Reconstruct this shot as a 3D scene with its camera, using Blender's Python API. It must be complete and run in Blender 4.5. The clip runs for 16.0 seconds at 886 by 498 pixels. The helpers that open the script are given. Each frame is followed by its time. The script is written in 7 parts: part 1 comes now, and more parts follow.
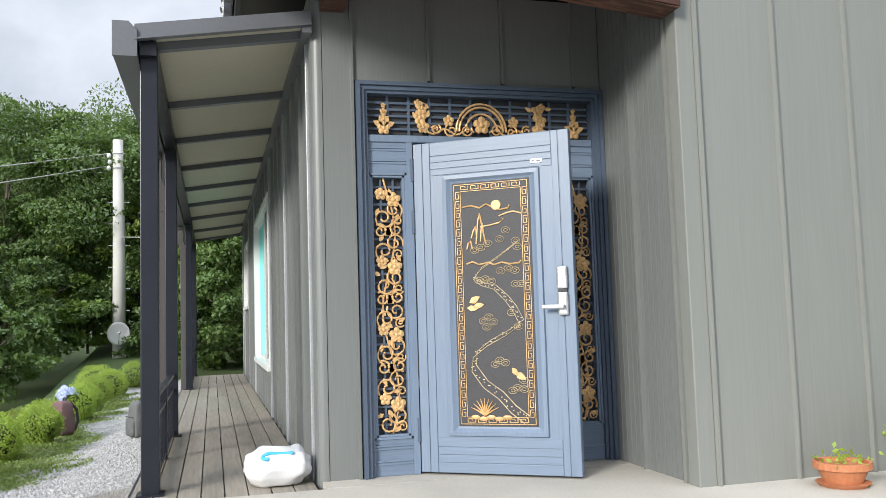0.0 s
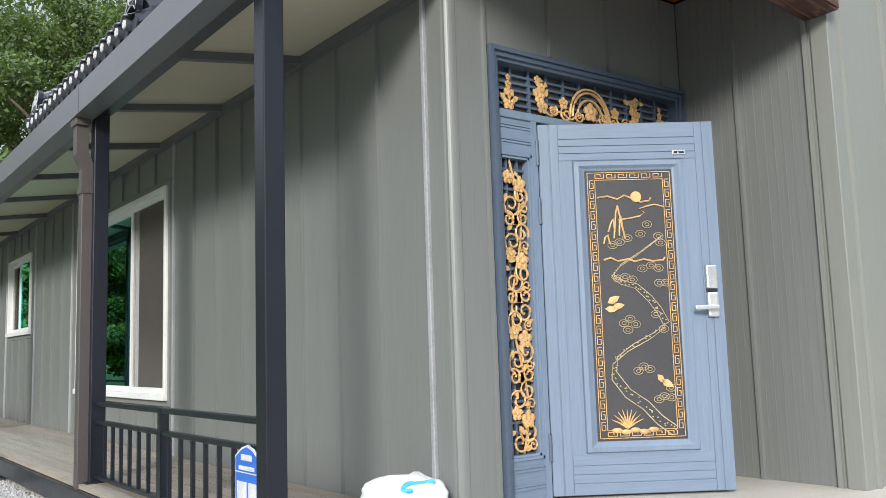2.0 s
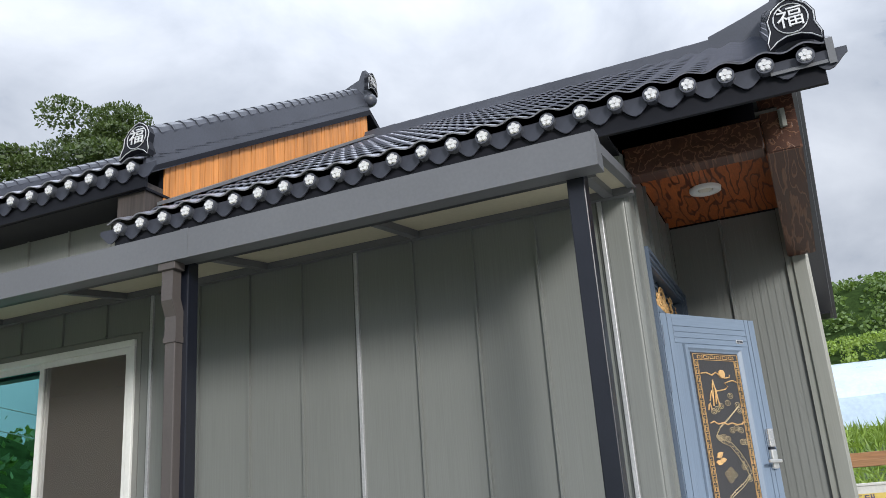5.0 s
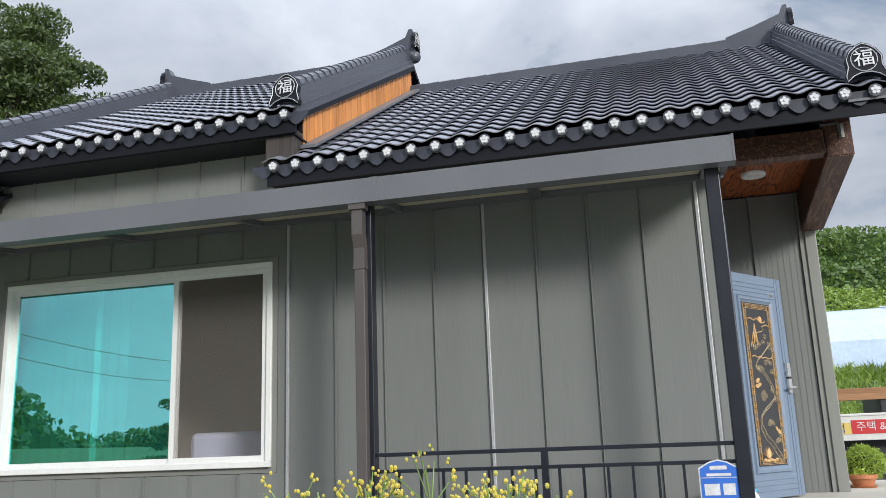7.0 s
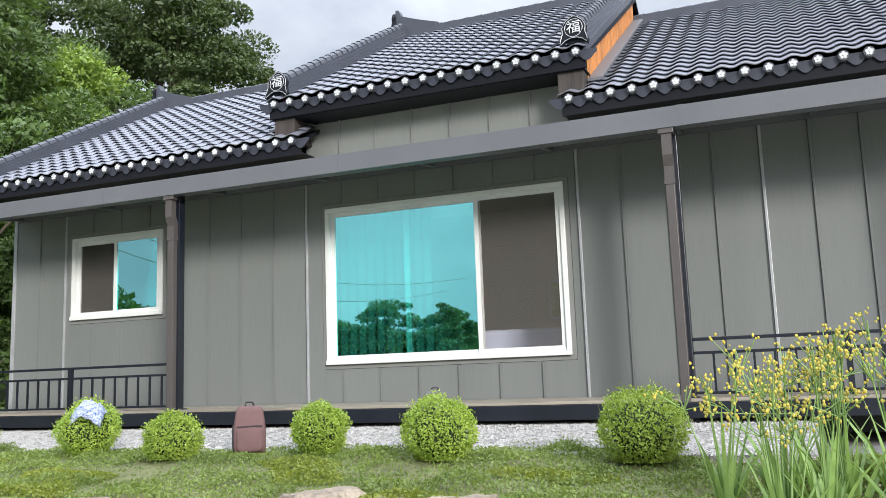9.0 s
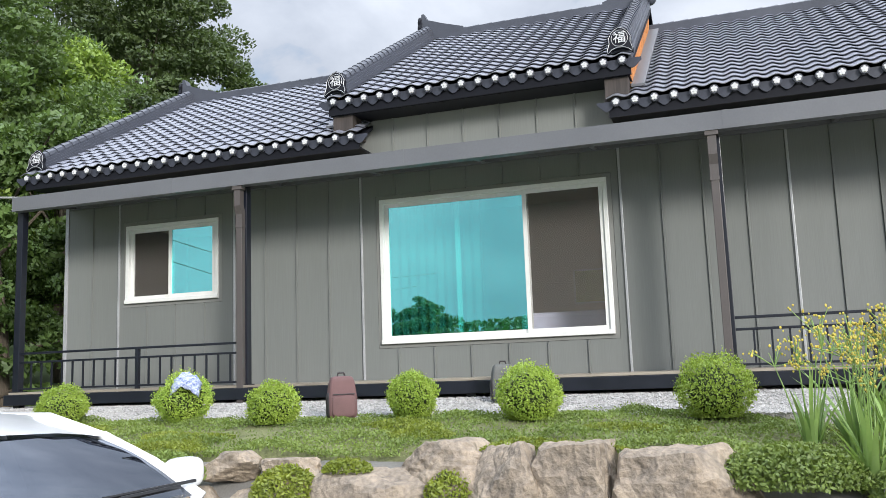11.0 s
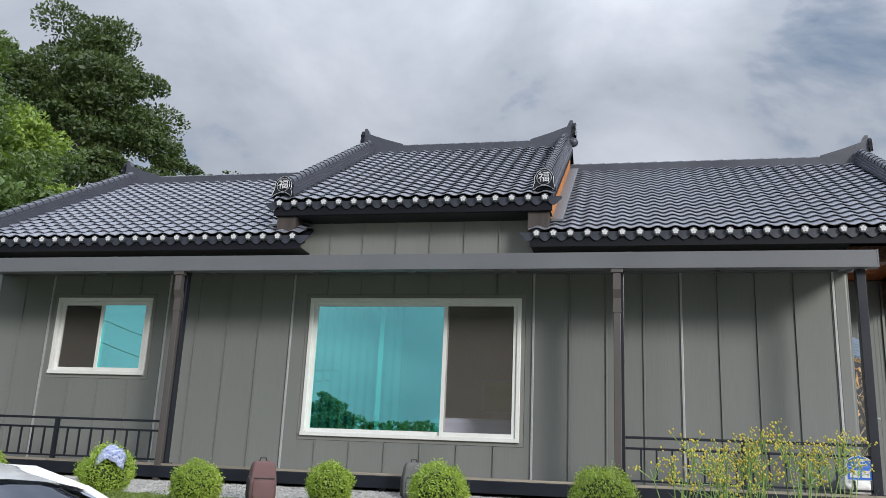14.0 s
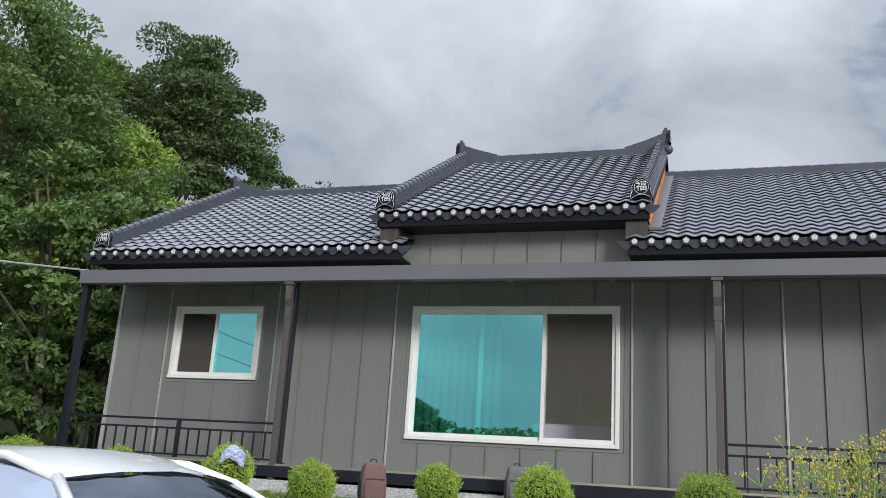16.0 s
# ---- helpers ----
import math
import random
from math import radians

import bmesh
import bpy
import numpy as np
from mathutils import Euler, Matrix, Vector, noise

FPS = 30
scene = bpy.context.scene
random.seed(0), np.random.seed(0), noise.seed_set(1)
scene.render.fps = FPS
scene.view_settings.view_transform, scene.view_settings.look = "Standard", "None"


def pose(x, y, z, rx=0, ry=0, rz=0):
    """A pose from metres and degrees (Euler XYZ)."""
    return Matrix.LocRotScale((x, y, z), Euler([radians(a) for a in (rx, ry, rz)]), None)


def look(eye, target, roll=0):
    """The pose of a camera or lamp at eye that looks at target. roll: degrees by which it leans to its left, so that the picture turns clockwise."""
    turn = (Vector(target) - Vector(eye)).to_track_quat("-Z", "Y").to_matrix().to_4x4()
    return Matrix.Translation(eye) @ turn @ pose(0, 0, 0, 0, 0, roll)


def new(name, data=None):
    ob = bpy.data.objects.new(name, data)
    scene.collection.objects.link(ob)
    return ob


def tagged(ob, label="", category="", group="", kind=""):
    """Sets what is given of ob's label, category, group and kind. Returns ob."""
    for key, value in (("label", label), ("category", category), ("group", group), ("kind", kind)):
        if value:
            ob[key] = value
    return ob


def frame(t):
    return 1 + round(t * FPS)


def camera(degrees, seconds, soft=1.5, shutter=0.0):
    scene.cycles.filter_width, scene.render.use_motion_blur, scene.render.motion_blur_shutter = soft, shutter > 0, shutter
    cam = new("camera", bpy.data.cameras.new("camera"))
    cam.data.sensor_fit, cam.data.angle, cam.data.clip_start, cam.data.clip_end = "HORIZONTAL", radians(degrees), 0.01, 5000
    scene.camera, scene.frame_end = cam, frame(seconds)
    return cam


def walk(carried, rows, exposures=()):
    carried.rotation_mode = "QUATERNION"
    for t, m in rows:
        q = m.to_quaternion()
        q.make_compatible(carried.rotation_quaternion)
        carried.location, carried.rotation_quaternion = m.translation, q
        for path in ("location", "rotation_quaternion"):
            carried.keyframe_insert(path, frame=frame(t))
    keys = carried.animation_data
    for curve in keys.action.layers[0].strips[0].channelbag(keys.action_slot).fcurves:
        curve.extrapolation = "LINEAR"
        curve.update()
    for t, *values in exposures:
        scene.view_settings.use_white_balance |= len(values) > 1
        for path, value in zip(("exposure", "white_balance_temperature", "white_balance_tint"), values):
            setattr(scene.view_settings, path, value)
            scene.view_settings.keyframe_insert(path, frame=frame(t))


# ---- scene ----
cam = camera(54.7, 16.0, soft=0.8)
PATH = [
    (0, (0.013, -0.111, 1.317), (0.534, 1.813, 1.48), -1.8),
    (0.1, (-0.1, -0.025, 1.319), (0.457, 1.887, 1.511), -2.2),
    (0.5, (-0.533, 0.324, 1.334), (0.202, 2.17, 1.569), -2.8),
    (1, (-0.958, 0.788, 1.282), (0.075, 2.485, 1.512), -3.6),
    (1.5, (-1.463, 1.172, 1.202), (-0.332, 2.805, 1.436), -2.3),
    (2, (-1.972, 1.635, 1.185), (-0.772, 3.218, 1.42), -1.8),
    (2.5, (-2.396, 2.005, 1.246), (-0.97, 3.338, 1.682), -4.2),
    (3, (-2.809, 2.449, 1.271), (-1.225, 3.608, 1.66), -2.8),
    (3.5, (-3.298, 2.805, 1.252), (-1.677, 3.826, 1.829), -1.1),
    (3.7, (-3.473, 2.959, 1.235), (-1.846, 3.963, 1.821), -1.7),
    (5.8, (-5.416, 4.663, 1.049), (-3.56, 5.191, 1.577), -4.4),
    (6, (-5.591, 4.785, 1.037), (-3.714, 5.302, 1.492), -3.3),
    (6.5, (-6.072, 5.104, 0.989), (-4.186, 5.589, 1.441), -2.7),
    (7, (-6.631, 5.453, 0.942), (-4.746, 5.945, 1.394), -2.1),
    (7.5, (-7.146, 5.812, 0.883), (-5.307, 6.463, 1.328), -0.9),
    (8, (-7.644, 6.136, 0.822), (-5.823, 6.845, 1.253), -1.6),
    (8.5, (-8.076, 6.48, 0.765), (-6.251, 7.204, 1.148), -2.1),
    (9, (-8.395, 6.849, 0.681), (-6.557, 7.582, 0.969), -2.1),
    (9.5, (-8.712, 7.199, 0.666), (-6.865, 7.91, 0.953), -3.0),
    (9.7, (-8.823, 7.346, 0.626), (-6.972, 8.048, 0.911), -3.7),
    (11.8, (-10.073, 7.739, 0.434), (-8.177, 8.315, 0.705), -0.5),
    (12, (-10.173, 7.766, 0.409), (-8.276, 8.341, 0.68), 0.0),
    (12.5, (-10.385, 7.811, 0.395), (-8.496, 8.376, 0.733), 1.4),
    (13, (-10.449, 7.707, 0.397), (-8.564, 8.265, 0.764), 2.7),
    (13.5, (-10.475, 7.619, 0.405), (-8.6, 8.154, 0.852), 3.1),
    (14, (-10.551, 7.64, 0.407), (-8.662, 8.058, 0.915), 2.6),
    (14.5, (-10.689, 7.728, 0.374), (-8.778, 8.007, 0.897), 1.4),
    (15, (-10.825, 7.816, 0.368), (-8.918, 8.113, 0.894), 1.4),
    (15.5, (-10.893, 7.803, 0.358), (-9.022, 8.277, 0.882), 2.8),
    (16, (-10.906, 7.735, 0.358), (-9.071, 8.346, 0.87), 3.6),
]
EXPOSURES = [(0, 0.63), (1.5, 0.66), (3.5, 0.47), (7, 0.36), (8.5, 0.46), (9.2, 0.76), (10.5, 0.68), (12.5, 0.47), (14, 0.10), (16, 0.11)]
walk(cam, [(t, look(eye, target, roll)) for t, eye, target, roll in PATH], EXPOSURES)

# ---- light ----
world = bpy.data.worlds.new("sky")
scene.world = world
world.use_nodes = True
wn, wl = world.node_tree.nodes, world.node_tree.links
wn.clear()
w_out = wn.new("ShaderNodeOutputWorld")
w_bg = wn.new("ShaderNodeBackground")
w_sky = wn.new("ShaderNodeTexSky")
w_sky.sky_type, w_sky.sun_disc = "NISHITA", False
w_sky.sun_elevation, w_sky.sun_rotation = radians(18), radians(228)
w_co = wn.new("ShaderNodeTexCoord")
w_map = wn.new("ShaderNodeMapping")
w_map.inputs["Scale"].default_value = (1.0, 1.0, 1.7)
w_n1 = wn.new("ShaderNodeTexNoise")
w_n1.inputs["Scale"].default_value, w_n1.inputs["Detail"].default_value, w_n1.inputs["Roughness"].default_value = 3.1, 9, 0.55
w_n1.inputs["Distortion"].default_value = 0.25
w_n2 = wn.new("ShaderNodeTexNoise")
w_n2.inputs["Scale"].default_value, w_n2.inputs["Detail"].default_value = 1.7, 5
w_cov = wn.new("ShaderNodeValToRGB")
w_cov.color_ramp.elements[0].position, w_cov.color_ramp.elements[1].position = 0.30, 0.40
w_cloud = wn.new("ShaderNodeValToRGB")
w_cloud.color_ramp.elements[0].position, w_cloud.color_ramp.elements[0].color = 0.37, (0.365, 0.405, 0.48, 1)
w_cloud.color_ramp.elements[1].position, w_cloud.color_ramp.elements[1].color = 0.66, (0.60, 0.64, 0.715, 1)
w_gain = wn.new("ShaderNodeMix")
w_gain.data_type, w_gain.blend_type = "RGBA", "MULTIPLY"
w_gain.inputs["Factor"].default_value = 1.0
w_gain.inputs["B"].default_value = (0.10, 0.10, 0.10, 1)
w_mix = wn.new("ShaderNodeMix")
w_mix.data_type = "RGBA"
for a, b in ((w_co.outputs["Generated"], w_map.inputs["Vector"]), (w_map.outputs["Vector"], w_n1.inputs["Vector"]),
             (w_map.outputs["Vector"], w_n2.inputs["Vector"]), (w_n1.outputs["Fac"], w_cov.inputs["Fac"]),
             (w_n1.outputs["Fac"], w_cloud.inputs["Fac"]), (w_cov.outputs["Color"], w_mix.inputs["Factor"]),
             (w_sky.outputs["Color"], w_gain.inputs["A"]), (w_gain.outputs["Result"], w_mix.inputs["A"]),
             (w_cloud.outputs["Color"], w_mix.inputs["B"]), (w_mix.outputs["Result"], w_bg.inputs["Color"]),
             (w_bg.outputs["Background"], w_out.inputs["Surface"])):
    wl.new(a, b)
w_sep = wn.new("ShaderNodeSeparateXYZ")
w_pow = wn.new("ShaderNodeMath")
w_pow.operation = "POWER"
w_pow.inputs[1].default_value = 4.0
w_pow.use_clamp = True
w_str = wn.new("ShaderNodeMath")
w_str.operation = "MULTIPLY_ADD"
w_str.inputs[1].default_value, w_str.inputs[2].default_value = 5.0, 0.92
wl.new(w_co.outputs["Generated"], w_sep.inputs["Vector"])
wl.new(w_sep.outputs["Z"], w_pow.inputs[0])
wl.new(w_pow.outputs[0], w_str.inputs[0])
wl.new(w_str.outputs[0], w_bg.inputs["Strength"])

sun = new("sun", bpy.data.lights.new("sun", "SUN"))
sun.data.energy, sun.data.angle, sun.data.color = 2.8, radians(14), (1.0, 0.965, 0.91)
sun.matrix_world = look((-10.0, -9.0, 5.0), (0, 0, 0))


# ---- materials ----
def material(name, base, rough=0.6, metal=0.0, dark=0.75, grain=40.0, blotch=3.0, bump=0.2, stretch=(1, 1, 1), coat=0.0, rand=0.0, second=None, depth=0.004):
    """A surface with variation at two scales (blotches and grain) and fine relief, in metres."""
    m = bpy.data.materials.new(name)
    m.use_nodes = True
    n, l = m.node_tree.nodes, m.node_tree.links
    p = n["Principled BSDF"]
    p.inputs["Roughness"].default_value, p.inputs["Metallic"].default_value = rough, metal
    p.inputs["Coat Weight"].default_value = coat
    co = n.new("ShaderNodeTexCoord")
    mp = n.new("ShaderNodeMapping")
    mp.inputs["Scale"].default_value = stretch
    l.new(co.outputs["Object"], mp.inputs["Vector"])
    a, b = n.new("ShaderNodeTexNoise"), n.new("ShaderNodeTexNoise")
    a.inputs["Scale"].default_value, a.inputs["Detail"].default_value = blotch, 5
    b.inputs["Scale"].default_value, b.inputs["Detail"].default_value = grain, 4
    l.new(mp.outputs["Vector"], a.inputs["Vector"])
    l.new(mp.outputs["Vector"], b.inputs["Vector"])
    add = n.new("ShaderNodeMath")
    add.operation = "MULTIPLY_ADD"
    add.inputs[1].default_value = 0.45
    l.new(b.outputs["Fac"], add.inputs[0])
    half = n.new("ShaderNodeMath")
    half.operation = "MULTIPLY"
    half.inputs[1].default_value = 0.55
    l.new(a.outputs["Fac"], half.inputs[0])
    l.new(half.outputs[0], add.inputs[2])
    ramp = n.new("ShaderNodeValToRGB")
    lo = second if second else tuple(c * dark for c in base)
    ramp.color_ramp.elements[0].position, ramp.color_ramp.elements[0].color = 0.36, (*lo, 1)
    ramp.color_ramp.elements[1].position, ramp.color_ramp.elements[1].color = 0.62, (*base, 1)
    l.new(add.outputs[0], ramp.inputs["Fac"])
    colour = ramp.outputs["Color"]
    if rand:
        info = n.new("ShaderNodeObjectInfo")
        geo = n.new("ShaderNodeNewGeometry")
        both = n.new("ShaderNodeMath")
        both.operation = "ADD"
        l.new(info.outputs["Random"], both.inputs[0])
        l.new(geo.outputs["Random Per Island"], both.inputs[1])
        span = n.new("ShaderNodeMapRange")
        span.inputs["From Max"].default_value = 2.0
        span.inputs["To Min"].default_value, span.inputs["To Max"].default_value = 1.0 - rand, 1.0 + rand
        l.new(both.outputs[0], span.inputs["Value"])
        hsv = n.new("ShaderNodeHueSaturation")
        l.new(span.outputs["Result"], hsv.inputs["Value"])
        l.new(colour, hsv.inputs["Color"])
        colour = hsv.outputs["Color"]
    l.new(colour, p.inputs["Base Color"])
    if bump:
        bp = n.new("ShaderNodeBump")
        bp.inputs["Strength"].default_value, bp.inputs["Distance"].default_value = bump, depth
        l.new(b.outputs["Fac"], bp.inputs["Height"])
        l.new(bp.outputs["Normal"], p.inputs["Normal"])
    rr = n.new("ShaderNodeMapRange")
    rr.inputs["To Min"].default_value, rr.inputs["To Max"].default_value = max(0.02, rough - 0.08), min(1.0, rough + 0.08)
    l.new(a.outputs["Fac"], rr.inputs["Value"])
    l.new(rr.outputs["Result"], p.inputs["Roughness"])
    return m


def grain_wood(name, base, line, rough, stretch, lines, sharp=0.62):
    """Sawn timber: growth rings cut lengthwise, as the level lines of a stretched noise."""
    m = material(name, base, rough, dark=0.55, grain=70, blotch=7, bump=0.0, stretch=stretch)
    n, l = m.node_tree.nodes, m.node_tree.links
    p = n["Principled BSDF"]
    co, mp, ns = n.new("ShaderNodeTexCoord"), n.new("ShaderNodeMapping"), n.new("ShaderNodeTexNoise")
    mp.inputs["Scale"].default_value = stretch
    ns.inputs["Scale"].default_value, ns.inputs["Detail"].default_value, ns.inputs["Roughness"].default_value = 4.2, 3.0, 0.45
    l.new(co.outputs["Object"], mp.inputs["Vector"])
    l.new(mp.outputs["Vector"], ns.inputs["Vector"])
    mul, sine, rp, mx = n.new("ShaderNodeMath"), n.new("ShaderNodeMath"), n.new("ShaderNodeValToRGB"), n.new("ShaderNodeMix")
    mul.operation, sine.operation = "MULTIPLY", "SINE"
    mul.inputs[1].default_value = lines
    rp.color_ramp.elements[0].position, rp.color_ramp.elements[1].position = sharp - 0.25, sharp + 0.25
    l.new(ns.outputs["Fac"], mul.inputs[0])
    l.new(mul.outputs[0], sine.inputs[0])
    l.new(sine.outputs[0], rp.inputs["Fac"])
    mx.data_type = "RGBA"
    old = p.inputs["Base Color"].links[0].from_socket
    l.new(rp.outputs["Color"], mx.inputs["Factor"])
    l.new(old, mx.inputs["A"])
    mx.inputs["B"].default_value = (*line, 1)
    l.new(mx.outputs["Result"], p.inputs["Base Color"])
    bp = n.new("ShaderNodeBump")
    bp.inputs["Strength"].default_value, bp.inputs["Distance"].default_value = 0.35, 0.004
    l.new(rp.outputs["Color"], bp.inputs["Height"])
    l.new(bp.outputs["Normal"], p.inputs["Normal"])
    return m


def leaf_material(name, base, second, rand=0.35, through_light=0.25):
    m = material(name, base, rough=0.55, grain=6.0, blotch=0.6, bump=0.0, second=second, rand=rand)
    n, l = m.node_tree.nodes, m.node_tree.links
    p, out = n["Principled BSDF"], n["Material Output"]
    tr = n.new("ShaderNodeBsdfTranslucent")
    tr.inputs["Color"].default_value = (base[0] * 1.5, base[1] * 1.5, base[2] * 0.9, 1)
    mx = n.new("ShaderNodeMixShader")
    mx.inputs["Fac"].default_value = through_light
    l.new(p.outputs["BSDF"], mx.inputs[1])
    l.new(tr.outputs["BSDF"], mx.inputs[2])
    l.new(mx.outputs["Shader"], out.inputs["Surface"])
    return m


def coated_glass(name, mirror, tint, share, rough=0.0):
    """Tinted glass: a coloured mirror coat over a clear tinted body."""
    m = bpy.data.materials.new(name)
    m.use_nodes = True
    n, l = m.node_tree.nodes, m.node_tree.links
    n.remove(n["Principled BSDF"])
    gl, tr, mx = n.new("ShaderNodeBsdfGlossy"), n.new("ShaderNodeBsdfTransparent"), n.new("ShaderNodeMixShader")
    gl.inputs["Color"].default_value, gl.inputs["Roughness"].default_value = (*mirror, 1), rough
    tr.inputs["Color"].default_value = (*tint, 1)
    fr = n.new("ShaderNodeFresnel")
    fr.inputs["IOR"].default_value = 1.5
    ad = n.new("ShaderNodeMath")
    ad.operation, ad.use_clamp = "ADD", True
    ad.inputs[1].default_value = share
    l.new(fr.outputs["Fac"], ad.inputs[0])
    l.new(ad.outputs[0], mx.inputs["Fac"])
    l.new(tr.outputs["BSDF"], mx.inputs[1])
    l.new(gl.outputs["BSDF"], mx.inputs[2])
    l.new(mx.outputs["Shader"], n["Material Output"].inputs["Surface"])
    return m


M = {}
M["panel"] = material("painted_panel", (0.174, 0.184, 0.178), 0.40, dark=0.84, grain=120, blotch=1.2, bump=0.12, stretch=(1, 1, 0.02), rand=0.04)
# same panel paint, lightened for the gable as the side facing the sun
M["panel_sunlit"] = material("sunlit_gable_panel", (0.215, 0.224, 0.206), 0.42, dark=0.87, grain=120, blotch=1.2, bump=0.12, stretch=(1, 1, 0.02), rand=0.03)
# darkened panel tone behind the gaps, painting the shadow line beside each rib
M["seam_shade"] = material("panel_seam_shade", (0.085, 0.090, 0.086), 0.42, dark=0.85, grain=90, blotch=2, bump=0.1)
M["surround"] = material("window_surround", (0.20, 0.203, 0.195), 0.45, dark=0.88, grain=60, blotch=3, bump=0.08)
M["zinc"] = material("zinc_joint", (0.44, 0.45, 0.47), 0.40, metal=0.3, dark=0.75, grain=60, blotch=4, bump=0.1)
M["black_steel"] = material("black_painted_steel", (0.010, 0.012, 0.020), 0.34, dark=0.75, grain=60, blotch=5, bump=0.08)
M["gutter"] = material("grey_gutter_metal", (0.125, 0.130, 0.143), 0.42, dark=0.88, grain=50, blotch=1.5, bump=0.08)
M["pipe"] = material("brown_grey_downpipe", (0.078, 0.068, 0.066), 0.5, dark=0.85, grain=50, blotch=3, bump=0.08)
M["cream"] = material("cream_soffit_sheet", (0.52, 0.49, 0.37), 0.6, dark=0.9, grain=30, blotch=1.2, bump=0.05)
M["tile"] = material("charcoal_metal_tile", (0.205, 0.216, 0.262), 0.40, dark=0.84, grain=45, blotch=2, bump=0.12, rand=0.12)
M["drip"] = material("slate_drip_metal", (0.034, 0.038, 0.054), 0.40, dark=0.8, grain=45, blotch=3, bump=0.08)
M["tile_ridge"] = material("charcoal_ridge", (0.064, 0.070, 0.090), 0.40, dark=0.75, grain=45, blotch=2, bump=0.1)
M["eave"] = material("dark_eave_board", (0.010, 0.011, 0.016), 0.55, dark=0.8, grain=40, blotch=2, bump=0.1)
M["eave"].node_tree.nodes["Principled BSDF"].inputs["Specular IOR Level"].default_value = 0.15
M["eave_wood"] = material("weathered_dark_board", (0.062, 0.050, 0.046), 0.7, dark=0.45, grain=40, blotch=5, bump=0.3, stretch=(1, 1, 0.08))
M["white_paint"] = material("white_flower_paint", (0.60, 0.61, 0.63), 0.5, dark=0.75, grain=80, blotch=20, bump=0.1)
M["orange_wood"] = material("orange_cladding_board", (0.66, 0.27, 0.075), 0.5, dark=0.62, grain=60, blotch=5, bump=0.25, stretch=(1, 1, 0.06), rand=0.16)
M["soffit_wood"] = grain_wood("stained_soffit_wood", (0.42, 0.115, 0.028), (0.085, 0.020, 0.008), 0.45, (0.26, 1.5, 1.5), 52)
M["beam_wood"] = grain_wood("dark_stained_beam", (0.070, 0.026, 0.015), (0.150, 0.070, 0.040), 0.45, (0.10, 2.2, 2.2), 46, 0.85)
M["door_blue"] = material("slate_blue_door", (0.175, 0.232, 0.318), 0.42, dark=0.80, grain=90, blotch=2.5, bump=0.15, stretch=(1, 1, 0.05))
M["door_blue_rail"] = material("slate_blue_rail", (0.175, 0.232, 0.318), 0.42, dark=0.80, grain=90, blotch=2.5, bump=0.15, stretch=(0.05, 0.05, 1))
M["door_dark"] = material("blue_door_frame", (0.085, 0.115, 0.165), 0.42, dark=0.8, grain=80, blotch=3, bump=0.1)
M["door_panel"] = material("dark_cast_panel", (0.040, 0.040, 0.045), 0.55, dark=0.75, grain=120, blotch=6, bump=0.4)
M["gold"] = material("antique_gold_casting", (0.78, 0.49, 0.22), 0.42, metal=0.15, dark=0.55, grain=70, blotch=14, bump=0.4)
M["gold_pale"] = material("pale_gold_relief", (0.56, 0.46, 0.29), 0.42, metal=0.2, dark=0.6, grain=80, blotch=14, bump=0.4)
M["chrome"] = material("brushed_steel_lock", (0.70, 0.70, 0.70), 0.28, metal=0.8, dark=0.85, grain=60, blotch=6, bump=0.05)
M["white_pvc"] = material("white_pvc_frame", (0.72, 0.73, 0.72), 0.35, dark=0.90, grain=30, blotch=3, bump=0.04)
M["deck"] = material("weathered_deck_board", (0.30, 0.265, 0.215), 0.75, dark=0.62, grain=50, blotch=4, bump=0.4, stretch=(1, 0.06, 1), rand=0.16)
M["concrete"] = material("porch_concrete", (0.50, 0.465, 0.40), 0.8, dark=0.82, grain=60, blotch=2, bump=0.2)
M["gravel_bed"] = material("gravel_bed", (0.38, 0.37, 0.35), 0.9, dark=0.5, grain=70, blotch=8, bump=0.8, depth=0.02)
M["gravel"] = material("gravel_stone", (0.365, 0.358, 0.345), 0.85, dark=0.7, grain=60, blotch=9, bump=0.3, rand=0.35)
M["rock"] = material("field_rock", (0.36, 0.295, 0.225), 0.9, grain=22, blotch=2.4, bump=0.9, second=(0.15, 0.125, 0.10), depth=0.03)
M["earth"] = material("bare_earth", (0.16, 0.17, 0.07), 0.95, dark=0.55, grain=30, blotch=3, bump=0.7, depth=0.02)
M["asphalt"] = material("worn_concrete_road", (0.20, 0.195, 0.185), 0.9, dark=0.75, grain=60, blotch=1.2, bump=0.4)


